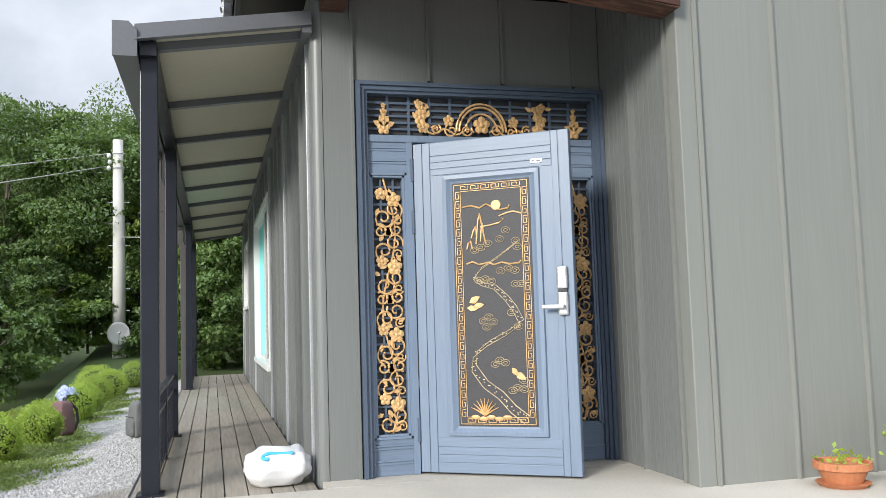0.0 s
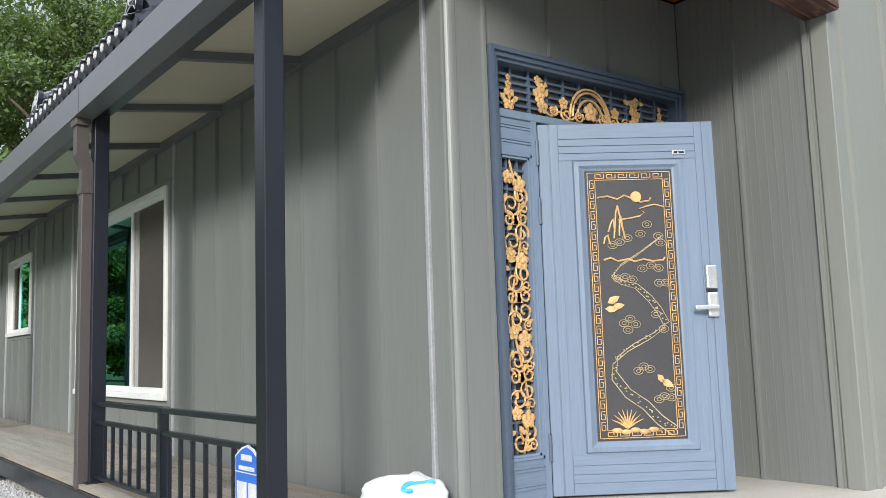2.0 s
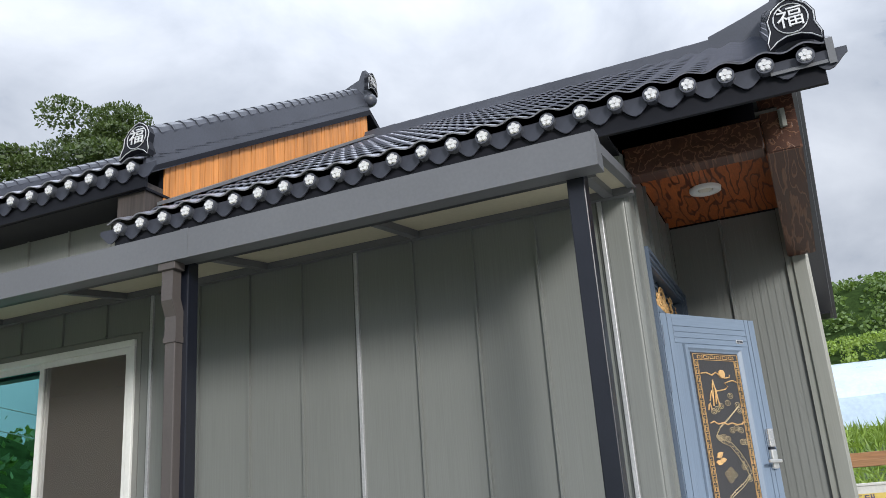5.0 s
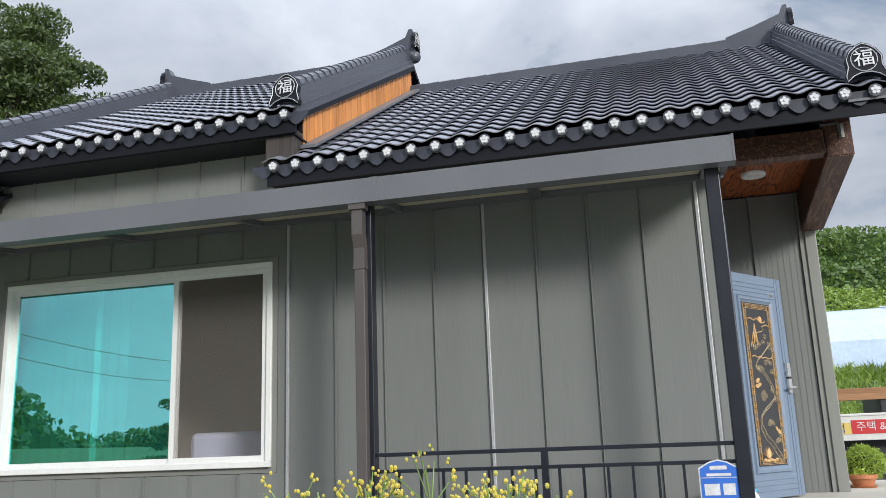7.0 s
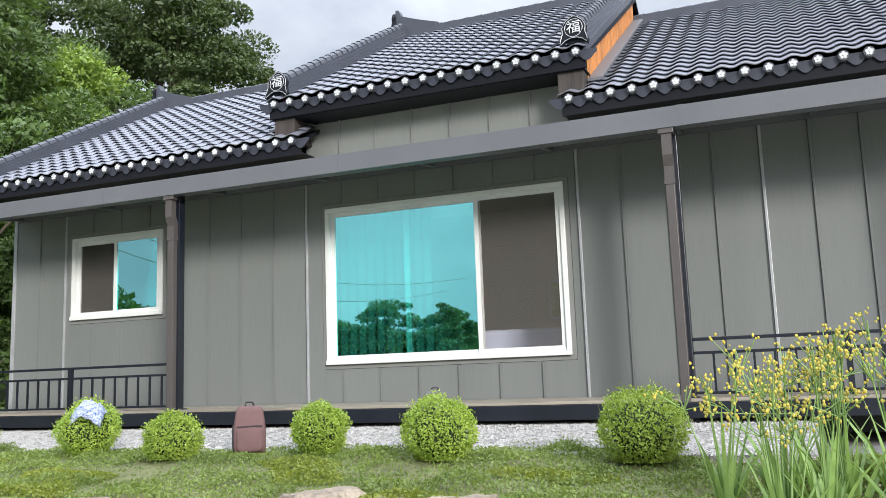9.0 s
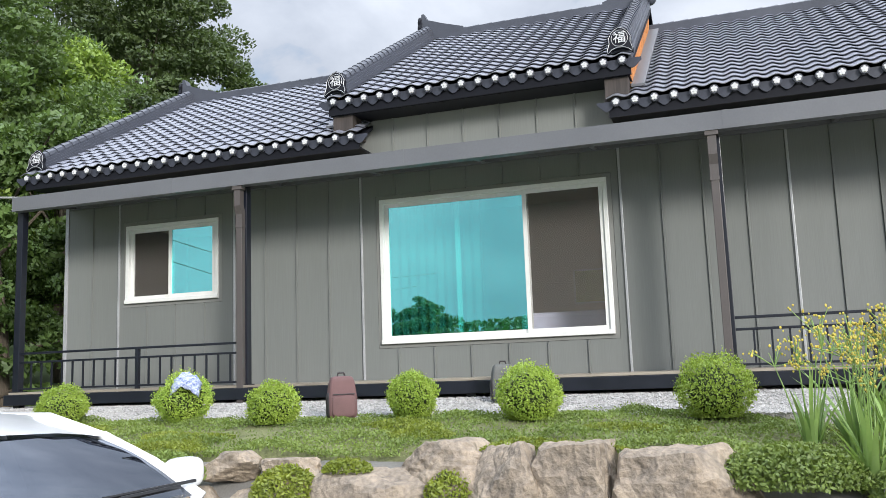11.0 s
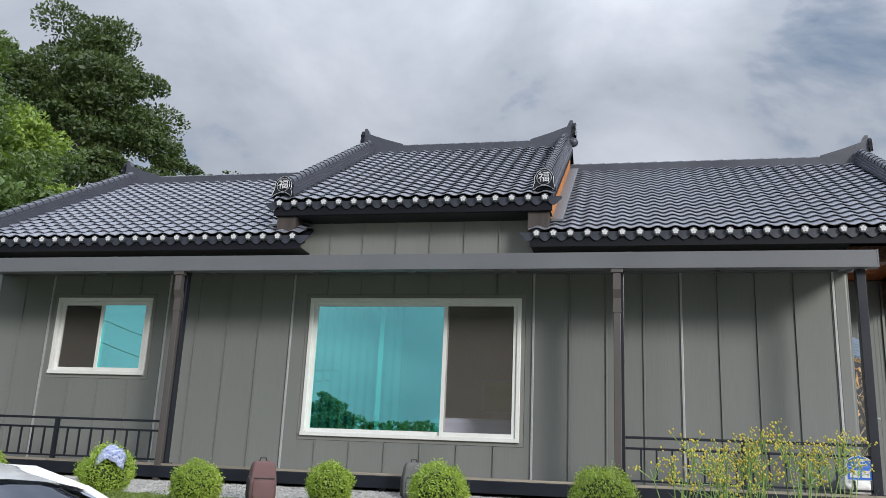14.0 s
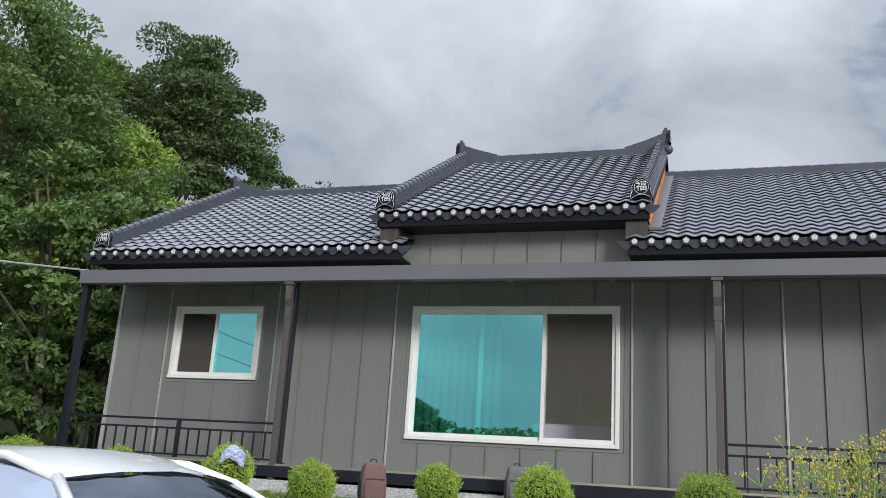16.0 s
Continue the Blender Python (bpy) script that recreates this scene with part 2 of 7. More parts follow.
def add_fields(m, centre, reach, colour):
    """Grass fields from a ragged edge outward."""
    n, l = m.node_tree.nodes, m.node_tree.links
    p = n["Principled BSDF"]
    co, far, ns, ad, rp, mx = n.new("ShaderNodeTexCoord"), n.new("ShaderNodeVectorMath"), n.new("ShaderNodeTexNoise"), n.new("ShaderNodeMath"), n.new("ShaderNodeMapRange"), n.new("ShaderNodeMix")
    far.operation = "DISTANCE"
    far.inputs[1].default_value = centre
    ns.inputs["Scale"].default_value, ns.inputs["Detail"].default_value = 0.4, 6
    ad.operation = "MULTIPLY_ADD"
    ad.inputs[1].default_value = 6.0
    l.new(co.outputs["Object"], far.inputs[0])
    l.new(co.outputs["Object"], ns.inputs["Vector"])
    l.new(ns.outputs["Fac"], ad.inputs[0])
    l.new(far.outputs["Value"], ad.inputs[2])
    rp.inputs["From Min"].default_value, rp.inputs["From Max"].default_value = reach, reach + 1.2
    l.new(ad.outputs[0], rp.inputs["Value"])
    mx.data_type = "RGBA"
    l.new(rp.outputs["Result"], mx.inputs["Factor"])
    l.new(p.inputs["Base Color"].links[0].from_socket, mx.inputs["A"])
    mx.inputs["B"].default_value = (*colour, 1)
    l.new(mx.outputs["Result"], p.inputs["Base Color"])


add_fields(M["asphalt"], (-2.0, 3.0, 0.0), 18.5, (0.060, 0.095, 0.026))
M["teal_glass"] = coated_glass("teal_reflective_glass", (0.42, 1.0, 1.0), (0.30, 0.86, 0.82), 0.46)
def screen_cloth(name, colour, share):
    """Fine insect screen: threads that scatter light over clear gaps."""
    m = bpy.data.materials.new(name)
    m.use_nodes = True
    n, l = m.node_tree.nodes, m.node_tree.links
    n.remove(n["Principled BSDF"])
    df, tr, mx = n.new("ShaderNodeBsdfDiffuse"), n.new("ShaderNodeBsdfTransparent"), n.new("ShaderNodeMixShader")
    df.inputs["Color"].default_value = (*colour, 1)
    mx.inputs["Fac"].default_value = share
    l.new(tr.outputs["BSDF"], mx.inputs[1])
    l.new(df.outputs["BSDF"], mx.inputs[2])
    l.new(mx.outputs["Shader"], n["Material Output"].inputs["Surface"])
    return m


M["screen_mesh"] = screen_cloth("insect_screen", (0.15, 0.138, 0.128), 0.26)
M["room"] = material("interior_plaster", (0.66, 0.60, 0.54), 0.85, dark=0.9, grain=20, blotch=2, bump=0.05)
M["curtain"] = material("lace_curtain", (0.17, 0.18, 0.17), 0.85, dark=0.7, grain=160, blotch=20, bump=0.3)
M["sofa"] = material("pale_blue_cloth", (0.58, 0.60, 0.76), 0.9, dark=0.85, grain=160, blotch=5, bump=0.2)
M["grass"] = leaf_material("turf_green", (0.185, 0.250, 0.060), (0.085, 0.130, 0.030))
M["box_leaf"] = leaf_material("boxwood_leaf", (0.34, 0.44, 0.075), (0.17, 0.27, 0.04))
# shade inside the bushes, painted as a near-black green
M["box_shade"] = material("boxwood_inner_shade", (0.030, 0.045, 0.012), 0.9, dark=0.5, grain=40, blotch=6, bump=0.5)
M["tree_leaf"] = leaf_material("tree_leaf", (0.112, 0.180, 0.046), (0.045, 0.084, 0.022))
M["oak_leaf"] = leaf_material("oak_leaf", (0.070, 0.105, 0.030), (0.026, 0.046, 0.014))
M["tree_light"] = leaf_material("sunlit_leaf", (0.22, 0.31, 0.060), (0.10, 0.17, 0.03))
# shade between the crowns, put into the colour of the hills' base
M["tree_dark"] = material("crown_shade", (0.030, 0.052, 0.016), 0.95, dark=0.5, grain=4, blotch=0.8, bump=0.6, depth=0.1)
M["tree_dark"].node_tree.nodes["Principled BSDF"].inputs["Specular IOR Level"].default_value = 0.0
M["bark"] = material("grey_bark", (0.13, 0.105, 0.08), 0.9, dark=0.5, grain=30, blotch=5, bump=0.7, stretch=(1, 1, 0.2), depth=0.02)
M["pole"] = material("pole_concrete", (0.55, 0.54, 0.50), 0.8, dark=0.85, grain=40, blotch=2, bump=0.2)


# ---- builders ----
def add_box(bm, x0, x1, y0, y1, z0, z1, bevel=0.0):
    vs = [bm.verts.new((x, y, z)) for x in (x0, x1) for y in (y0, y1) for z in (z0, z1)]
    fs = [bm.faces.new([vs[i] for i in f]) for f in ((0, 1, 3, 2), (4, 6, 7, 5), (0, 4, 5, 1), (2, 3, 7, 6), (0, 2, 6, 4), (1, 5, 7, 3))]
    if bevel:
        es = list({e for f in fs for e in f.edges})
        bmesh.ops.bevel(bm, geom=es, offset=bevel, segments=2, affect="EDGES", profile=0.5)


def add_poly(bm, outline, axis, a, b):
    """A prism: an outline of (u, v) pairs pushed from a to b along the axis (u, v are the other two axes in order)."""
    def put(u, v, w):
        return {"x": (w, u, v), "y": (u, w, v), "z": (u, v, w)}[axis]
    lo = [bm.verts.new(put(u, v, a)) for u, v in outline]
    hi = [bm.verts.new(put(u, v, b)) for u, v in outline]
    n = len(outline)
    bm.faces.new(lo)
    bm.faces.new(hi[::-1])
    for i in range(n):
        bm.faces.new((lo[i], lo[(i + 1) % n], hi[(i + 1) % n], hi[i]))


def add_tube(bm, points, radius, sides=8, taper=None, closed=False):
    """A round rod along points; taper gives a radius for each point."""
    pts = [Vector(p) for p in points]
    rings = []
    for i, p in enumerate(pts):
        if closed:
            d = pts[(i + 1) % len(pts)] - pts[i - 1]
        else:
            d = pts[min(i + 1, len(pts) - 1)] - pts[max(i - 1, 0)]
        d.normalize()
        u = d.cross(Vector((0, 0, 1)) if abs(d.z) < 0.9 else Vector((1, 0, 0))).normalized()
        v = d.cross(u)
        r = taper[i] if taper else radius
        rings.append([bm.verts.new(p + r * (math.cos(k * math.tau / sides) * u + math.sin(k * math.tau / sides) * v)) for k in range(sides)])
    pairs = list(zip(rings, rings[1:])) + ([(rings[-1], rings[0])] if closed else [])
    for p, q in pairs:
        for k in range(sides):
            bm.faces.new((p[k], p[(k + 1) % sides], q[(k + 1) % sides], q[k]))
    if not closed:
        bm.faces.new(rings[0][::-1])
        bm.faces.new(rings[-1])


def add_ball(bm, c, r, squash=(1, 1, 1), seg=10, rings=6):
    bmesh.ops.create_uvsphere(bm, u_segments=seg, v_segments=rings, radius=r, matrix=Matrix.Translation(c) @ Matrix.Diagonal((*squash, 1)))


def part(name, bm, mat, parent=None, label="", smooth=False):
    """Links a bmesh as one mesh object, under a thing or a part."""
    bmesh.ops.recalc_face_normals(bm, faces=bm.faces)
    me = bpy.data.meshes.new(name)
    bm.to_mesh(me)
    bm.free()
    me.materials.append(M[mat] if isinstance(mat, str) else mat)
    if smooth:
        me.shade_smooth()
    ob = new(name, me)
    ob.parent = parent
    if label:
        ob["label"] = label
    return ob


def box_part(name, dims, mat, parent=None, label="", bevel=0.0):
    bm = bmesh.new()
    add_box(bm, *dims, bevel=bevel)
    return part(name, bm, mat, parent, label)


def sheet(name, verts, faces, mat, parent=None, label="", smooth=False):
    me = bpy.data.meshes.new(name)
    me.from_pydata([tuple(v) for v in verts], [], [tuple(f) for f in faces])
    me.materials.append(M[mat])
    if smooth:
        me.shade_smooth()
    ob = new(name, me)
    ob.parent = parent
    if label:
        ob["label"] = label
    return ob


def thing(name, label, category, group="", kind="", at=(0, 0, 0)):
    ob = new(name)
    ob.location = at
    return tagged(ob, label, category, group, kind)


def leaf_mesh(name, centres, normals, size, rng, aspect=0.5, droop=0.3):
    """Many pointed leaves (two triangles folded along the midrib each) as one mesh, by numpy."""
    n = len(centres)
    d = rng.normal(size=(n, 3)) + normals * 0.6
    d[:, 2] -= droop
    d /= np.linalg.norm(d, axis=1)[:, None]
    s = np.cross(d, normals + 0.7 * rng.normal(size=(n, 3)))
    s /= np.linalg.norm(s, axis=1)[:, None] + 1e-6
    length = (size * rng.uniform(0.6, 1.35, n))[:, None]
    a, b = centres - d * length * 0.5, centres + d * length * 0.5
    l, r = centres + s * length * aspect * 0.5, centres - s * length * aspect * 0.5
    co = np.stack([a, l, b, r], 1).reshape(-1, 3).astype(np.float32)
    me = bpy.data.meshes.new(name)
    me.vertices.add(4 * n)
    me.vertices.foreach_set("co", co.ravel())
    me.loops.add(4 * n)
    me.loops.foreach_set("vertex_index", np.arange(4 * n, dtype=np.int32))
    me.polygons.add(n)
    me.polygons.foreach_set("loop_start", np.arange(0, 4 * n, 4, dtype=np.int32))
    me.update(calc_edges=True)
    return me


WALL_X, DECK_Z, SEAL_Z = 0.60, 0.385, 3.09
NORTH_Y, CORNER_Y, WING_X, WING_Y = 17.04, 4.95, 2.482, 3.945
RIDGE_X, BACK_X = 4.05, 7.5


# ---- ground ----
def ground_height(x, y):
    """Gravel terrace by the house, rock-faced bank in front of it, and a drive that falls away from the porch."""
    drive = -0.08 - 1.02 * min(1.0, max(0.0, (-x - 1.0) / 8.5)) - 0.02 * max(0.0, -x - 9.5)
    edge = -3.45
    if y > 6.6:
        k = min(1.0, (y - 6.6) / 1.2)
        low = drive + (-1.08 - drive) * k
        if x > edge:
            z = 0.0
            if x < -2.0:
                z -= 0.10 * (-2.0 - x)
        elif x > edge - 0.7:
            z = -0.15 + (low + 0.15) * (edge - x) / 0.7
        else:
            z = low
        return z * k + drive * (1 - k) if x < -1.0 else z
    return drive if x < -1.0 else -0.04

bm = bmesh.new()
xs = [-400, -150, -60, -30, -20, -15] + [-12 + 0.25 * i for i in range(57)] + [3, 5, 8, 12, 20, 40, 80, 150, 400]
ys = [-400, -150, -60, -30, -15, -8] + [-4 + 0.35 * i for i in range(75)] + [24, 28, 35, 50, 80, 150, 400]
rows = []
for x in xs:
    row = []
    for y in ys:
        z = ground_height(x, y) + 0.02 * noise.noise((x * 1.3, y * 1.3, 0))
        if x > 7.6:
            z = 0.12 + 2.2 * min(1.0, max(0.0, (x - 11.5) / 6.0)) + 0.04 * max(0.0, x - 20)
        if y > 19:
            z += 0.10 * min(y - 19, 30)
        row.append(bm.verts.new((x, y, z)))
    rows.append(row)
for i in range(len(xs) - 1):
    for j in range(len(ys) - 1):
        bm.faces.new((rows[i][j], rows[i + 1][j], rows[i + 1][j + 1], rows[i][j + 1]))
tagged(part("ground", bm, "asphalt", smooth=True), "pale worn concrete drive and yard ground", "ground", kind="structure")

# gravel apron along the deck, rising 4 mm over the ground
bm = bmesh.new()
add_poly(bm, [(-1.72, -0.10), (-1.72, 0.026), (-1.25, 0.045), (-0.55, 0.165), (0.6, 0.165), (0.6, -0.10)], "y", 6.7, 22.0)
tagged(part("gravel_bed", bm, "gravel_bed"), "grey crushed gravel bed along the deck", "gravel", kind="structure")

# porch slab
bm = bmesh.new()
add_box(bm, -0.45, 4.6, 2.4, 4.74, -0.2, 0.40, bevel=0.012)
add_box(bm, 0.62, 2.6, 4.74, 5.1, -0.2, 0.40)
tagged(part("porch_slab", bm, "concrete"), "pale smooth concrete porch slab before the door", "porch", kind="structure")

# ---- house shell ----
WIN = [(9.0, 11.96, 0.83, 2.71), (14.40, 15.95, 1.58, 2.71)]
JOINTS = [5.135, 6.96, 8.84, 12.22, 14.145, 16.07, 17.02]


def wall_piece(bm, y0, y1, z0, z1, x0, x1):
    """Boxes of a wall that faces west, left open at the windows."""
    cuts = sorted({y0, y1, *[v for w in WIN for v in w[:2] if y0 < v < y1]})
    for a, b in zip(cuts, cuts[1:]):
        hole = [w for w in WIN if w[0] <= a + 1e-4 and w[1] >= b - 1e-4]
        if hole:
            add_box(bm, x0, x1, a, b, z0, max(z0 + 0.01, hole[0][2]))
            add_box(bm, x0, x1, a, b, hole[0][3], z1)
        else:
            add_box(bm, x0, x1, a, b, z0, z1)


bm = bmesh.new()
wall_piece(bm, CORNER_Y + 0.03, NORTH_Y - 0.004, 0.0, 3.42, 0.618, 0.78)
add_box(bm, 0.618, 0.78, 8.84, 12.22, 3.42, 3.90)
front = tagged(part("wall_front", bm, "seam_shade"), "grey-green ribbed metal panel front wall", "wall", kind="structure")
ribs = [CORNER_Y + 0.004]
for a, b, k in ((5.135, 6.96, 4), (6.96, 8.84, 4), (8.84, 12.22, 7), (12.22, 16.07, 8), (16.07, 17.02, 2)):
    ribs += [a + (b - a) * i / k for i in range(k)]
ribs.append(17.02)
for a, b in zip(ribs, ribs[1:]):
    top = 3.86 if 8.8 < a < 12.2 else 3.40
    spans = []
    cuts = [a + 0.014] + sorted(v for w in WIN for v in (w[0] - 0.055, w[1] + 0.055) if a + 0.02 < v < b - 0.01) + [b - 0.006]
    for p, q in zip(cuts, cuts[1:]):
        hole = [w for w in WIN if w[0] - 0.06 <= p and w[1] + 0.06 >= q]
        if hole:
            spans += [(p, q, 0.30, hole[0][2] - 0.055), (p, q, hole[0][3] + 0.055, top)]
        else:
            spans.append((p, q, 0.30, top))
    for p, q, z0, z1 in spans:
        box_part("panel", (WALL_X, 0.6178, p, q, z0, z1), "panel", front)
for y in ribs[1:-1]:
    top = 3.86 if 8.8 < y < 12.25 else 3.40
    hole = [w for w in WIN if w[0] - 0.06 < y < w[1] + 0.06]
    for z0, z1 in ([(0.30, hole[0][2] - 0.06), (hole[0][3] + 0.06, top)] if hole else [(0.30, top)]):
        wide = min(abs(y - j) for j in JOINTS) < 0.01 and not hole
        if wide:
            bm = bmesh.new()
            add_box(bm, 0.580, 0.604, y - 0.013, y + 0.015, z0, min(z1, SEAL_Z + 0.02), bevel=0.004)
            part("joint_strip", bm, "zinc", front, "bright zinc joint strip")
            # raised dark strip drawn as the shadow edge of the zinc joint
            box_part("joint_channel", (0.590, 0.604, y + 0.0152, y + 0.027, z0, min(z1, SEAL_Z + 0.02)), "seam_shade", front)
        else:
            bm = bmesh.new()
            add_poly(bm, [(0.602, y - 0.011), (0.578, y - 0.008), (0.578, y + 0.008), (0.602, y + 0.011)], "z", z0, z1)
            part("rib", bm, "panel", front)
box_part("joint_strip", (0.585, 0.61, 16.99, 17.05, 0.30, 3.10), "zinc", front, "bright zinc joint strip", bevel=0.004)

# the other outer walls
bm = bmesh.new()
for x in (0.618,):
    add_box(bm, 0.618, BACK_X, NORTH_Y - 0.15, NORTH_Y - 0.001, 0.0, 3.42)
    add_poly(bm, [(0.618, 3.42), (BACK_X, 3.42), (RIDGE_X, 5.36)], "y", NORTH_Y - 0.15, NORTH_Y - 0.001)
tagged(part("wall_north", bm, "panel"), "grey-green metal panel end wall", "wall", kind="structure")
bm = bmesh.new()
add_box(bm, BACK_X - 0.15, BACK_X, WING_Y + 0.15, NORTH_Y - 0.15, 0.0, 3.42)
tagged(part("wall_back", bm, "panel"), "grey-green metal panel back wall", "wall", kind="structure")
box_part("interior_floor", (0.78, 7.35, 5.1, 16.89, 0.0, 0.40), "room")["kind"] = "structure"
box_part("ceiling", (0.78, 7.35, 5.12, 16.89, 3.0, 3.05), "room")["kind"] = "structure"
inner = box_part("partition_wall", (3.4, 3.5, 5.1, 16.89, 0.40, 3.0), "room")
tagged(inner, "beige plaster partition inside the house", "wall", kind="structure")

# door wall with its opening, recess side wall and gable wall
DOOR_Y = CORNER_Y
bm = bmesh.new()
add_box(bm, 0.618, 0.86, DOOR_Y + 0.018, DOOR_Y + 0.15, 0.40, 3.36)
add_box(bm, 2.48, 2.62, DOOR_Y + 0.018, DOOR_Y + 0.15, 0.40, 3.36)
add_box(bm, 0.86, 2.48, DOOR_Y + 0.018, DOOR_Y + 0.15, 2.775, 3.36)
door_wall = tagged(part("wall_entrance", bm, "seam_shade"), "grey-green metal panel wall round the front door", "wall", kind="structure")
for p, q, z0, z1 in ((0.664, 0.839, 0.40, 3.36), (0.845, 1.318, 2.775, 3.36), (1.326, 1.803, 2.775, 3.36), (1.811, 2.288, 2.775, 3.36), (2.296, 2.479, 2.775, 3.36)):
    box_part("panel", (p, q, DOOR_Y, DOOR_Y + 0.0178, z0, z1), "panel", door_wall)
for x, z0 in ((0.842, 0.40), (1.322, 2.79), (1.807, 2.79), (2.292, 2.79)):
    bm = bmesh.new()
    add_poly(bm, [(x - 0.011, DOOR_Y + 0.002), (x - 0.008, DOOR_Y - 0.022), (x + 0.008, DOOR_Y - 0.022), (x + 0.011, DOOR_Y + 0.002)], "z", z0, 3.36)
    part("rib", bm, "panel", door_wall)
# rounded corner cover of the house
bm = bmesh.new()
arc = [(0.596 + 0.05 - 0.05 * math.cos(a), DOOR_Y - 0.004 + 0.05 - 0.05 * math.sin(a)) for a in [radians(9 * i) for i in range(11)]]
arc = [(0.596, DOOR_Y + 0.16)] + arc + [(0.66, DOOR_Y - 0.004), (0.66, DOOR_Y + 0.16)]
add_poly(bm, arc, "z", 0.36, 3.36)
part("corner_cover", bm, "panel", door_wall, smooth=False)

bm = bmesh.new()
add_box(bm, WING_X + 0.018, WING_X + 0.15, WING_Y + 0.018, DOOR_Y + 0.15, 0.0, 3.36)
side_wall = tagged(part("wall_recess", bm, "seam_shade"), "grey-green metal panel side wall of the porch recess", "wall", kind="structure")
for p, q in ((4.10, 4.536), (4.544, 4.945)):
    box_part("panel", (WING_X, WING_X + 0.0178, p, q, 0.30, 3.36), "panel", side_wall)
for y in (4.54,):
    bm = bmesh.new()
    add_poly(bm, [(WING_X + 0.002, y - 0.012), (WING_X - 0.025, y - 0.009), (WING_X - 0.025, y + 0.009), (WING_X + 0.002, y + 0.012)], "z", 0.36, 3.36)
    part("rib", bm, "panel", side_wall)
for i in range(13):
    y = 4.145 + 0.058 * i
    box_part("groove_bead", (WING_X - 0.003, WING_X + 0.002, y, y + 0.008, 0.36, 3.36), "panel", side_wall)

bm = bmesh.new()
add_box(bm, WING_X + 0.018, BACK_X, WING_Y + 0.018, WING_Y + 0.15, 0.0, 3.42)
add_poly(bm, [(0.60, 3.42), (BACK_X, 3.42), (RIDGE_X, 5.43)], "y", WING_Y + 0.018, WING_Y + 0.15)
for_ribs = [0.635 + 0.485 * i for i in range(5)]
gable = tagged(part("wall_gable", bm, "seam_shade"), "grey-green ribbed metal gable wall, lightened as the sunlit side", "wall", kind="structure")


def gable_top(x):
    return 5.42 - abs(x - RIDGE_X) * (2.0 / 3.45) - 0.02


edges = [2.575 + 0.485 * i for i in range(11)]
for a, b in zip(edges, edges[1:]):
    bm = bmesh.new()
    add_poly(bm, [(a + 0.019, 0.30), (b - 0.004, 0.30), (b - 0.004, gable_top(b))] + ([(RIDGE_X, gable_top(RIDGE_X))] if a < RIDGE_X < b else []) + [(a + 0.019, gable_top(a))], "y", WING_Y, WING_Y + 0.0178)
    part("panel", bm, "panel_sunlit", gable)
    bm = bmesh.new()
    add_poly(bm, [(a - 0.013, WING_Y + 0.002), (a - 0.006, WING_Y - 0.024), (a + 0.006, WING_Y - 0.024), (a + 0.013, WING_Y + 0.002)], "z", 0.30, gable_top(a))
    part("rib", bm, "panel_sunlit", gable)
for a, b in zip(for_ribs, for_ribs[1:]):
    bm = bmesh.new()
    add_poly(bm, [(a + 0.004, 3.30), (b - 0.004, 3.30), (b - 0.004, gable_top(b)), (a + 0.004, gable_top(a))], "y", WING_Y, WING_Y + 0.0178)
    part("panel", bm, "panel_sunlit", gable)
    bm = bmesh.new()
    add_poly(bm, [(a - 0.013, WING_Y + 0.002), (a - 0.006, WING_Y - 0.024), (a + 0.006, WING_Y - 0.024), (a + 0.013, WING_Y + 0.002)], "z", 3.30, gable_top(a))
    part("rib", bm, "panel_sunlit", gable)
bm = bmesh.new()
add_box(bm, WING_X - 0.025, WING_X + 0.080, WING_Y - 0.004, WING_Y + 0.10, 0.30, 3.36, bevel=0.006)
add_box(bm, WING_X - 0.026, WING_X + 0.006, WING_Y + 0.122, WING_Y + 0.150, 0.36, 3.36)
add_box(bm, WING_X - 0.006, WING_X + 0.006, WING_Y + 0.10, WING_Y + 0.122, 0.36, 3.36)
part("corner_cover", bm, "panel_sunlit", gable)

# ---- roofs ----
TILE_W, EAVE_X, ROWS_N = 0.2175, 0.13, 20
RISE = 2.22
SLOPE = math.atan2(RISE, 3.92)
RUN = math.hypot(RISE, 3.92)
STEP = RUN / ROWS_N


def tile_shape():
    """One pressed tile: a wave across, its lower edge lifted over the next, with a lip. u across, v up the slope, w out."""
    us = [TILE_W * (i / 10 - 0.5) for i in range(11)]
    hs = [0.029 * (0.5 + 0.5 * math.cos(math.tau * u / TILE_W)) for u in us]
    low = [(u, -0.024, h + 0.029) for u, h in zip(us, hs)]
    mid = [(u, STEP * 0.5, h + 0.014) for u, h in zip(us, hs)]
    top = [(u, STEP * 1.2, h - 0.003) for u, h in zip(us, hs)]
    edge = [(u, -0.022, h + 0.019) for u, h in zip(us, hs)]
    under = [(u, 0.085, h + 0.015) for u, h in zip(us, hs)]
    vs, fs = under + edge + edge + low + low + mid + top, []
    for r in (0, 2, 4, 5):
        fs += [(r * 11 + i, r * 11 + i + 1, r * 11 + i + 12, r * 11 + i + 11) for i in range(10)]
    return vs, fs


TILE_V, TILE_F = tile_shape()
tile_me = bpy.data.meshes.new("tile")
tile_me.from_pydata(TILE_V, [], TILE_F)
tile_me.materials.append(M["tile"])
tile_me.shade_smooth()


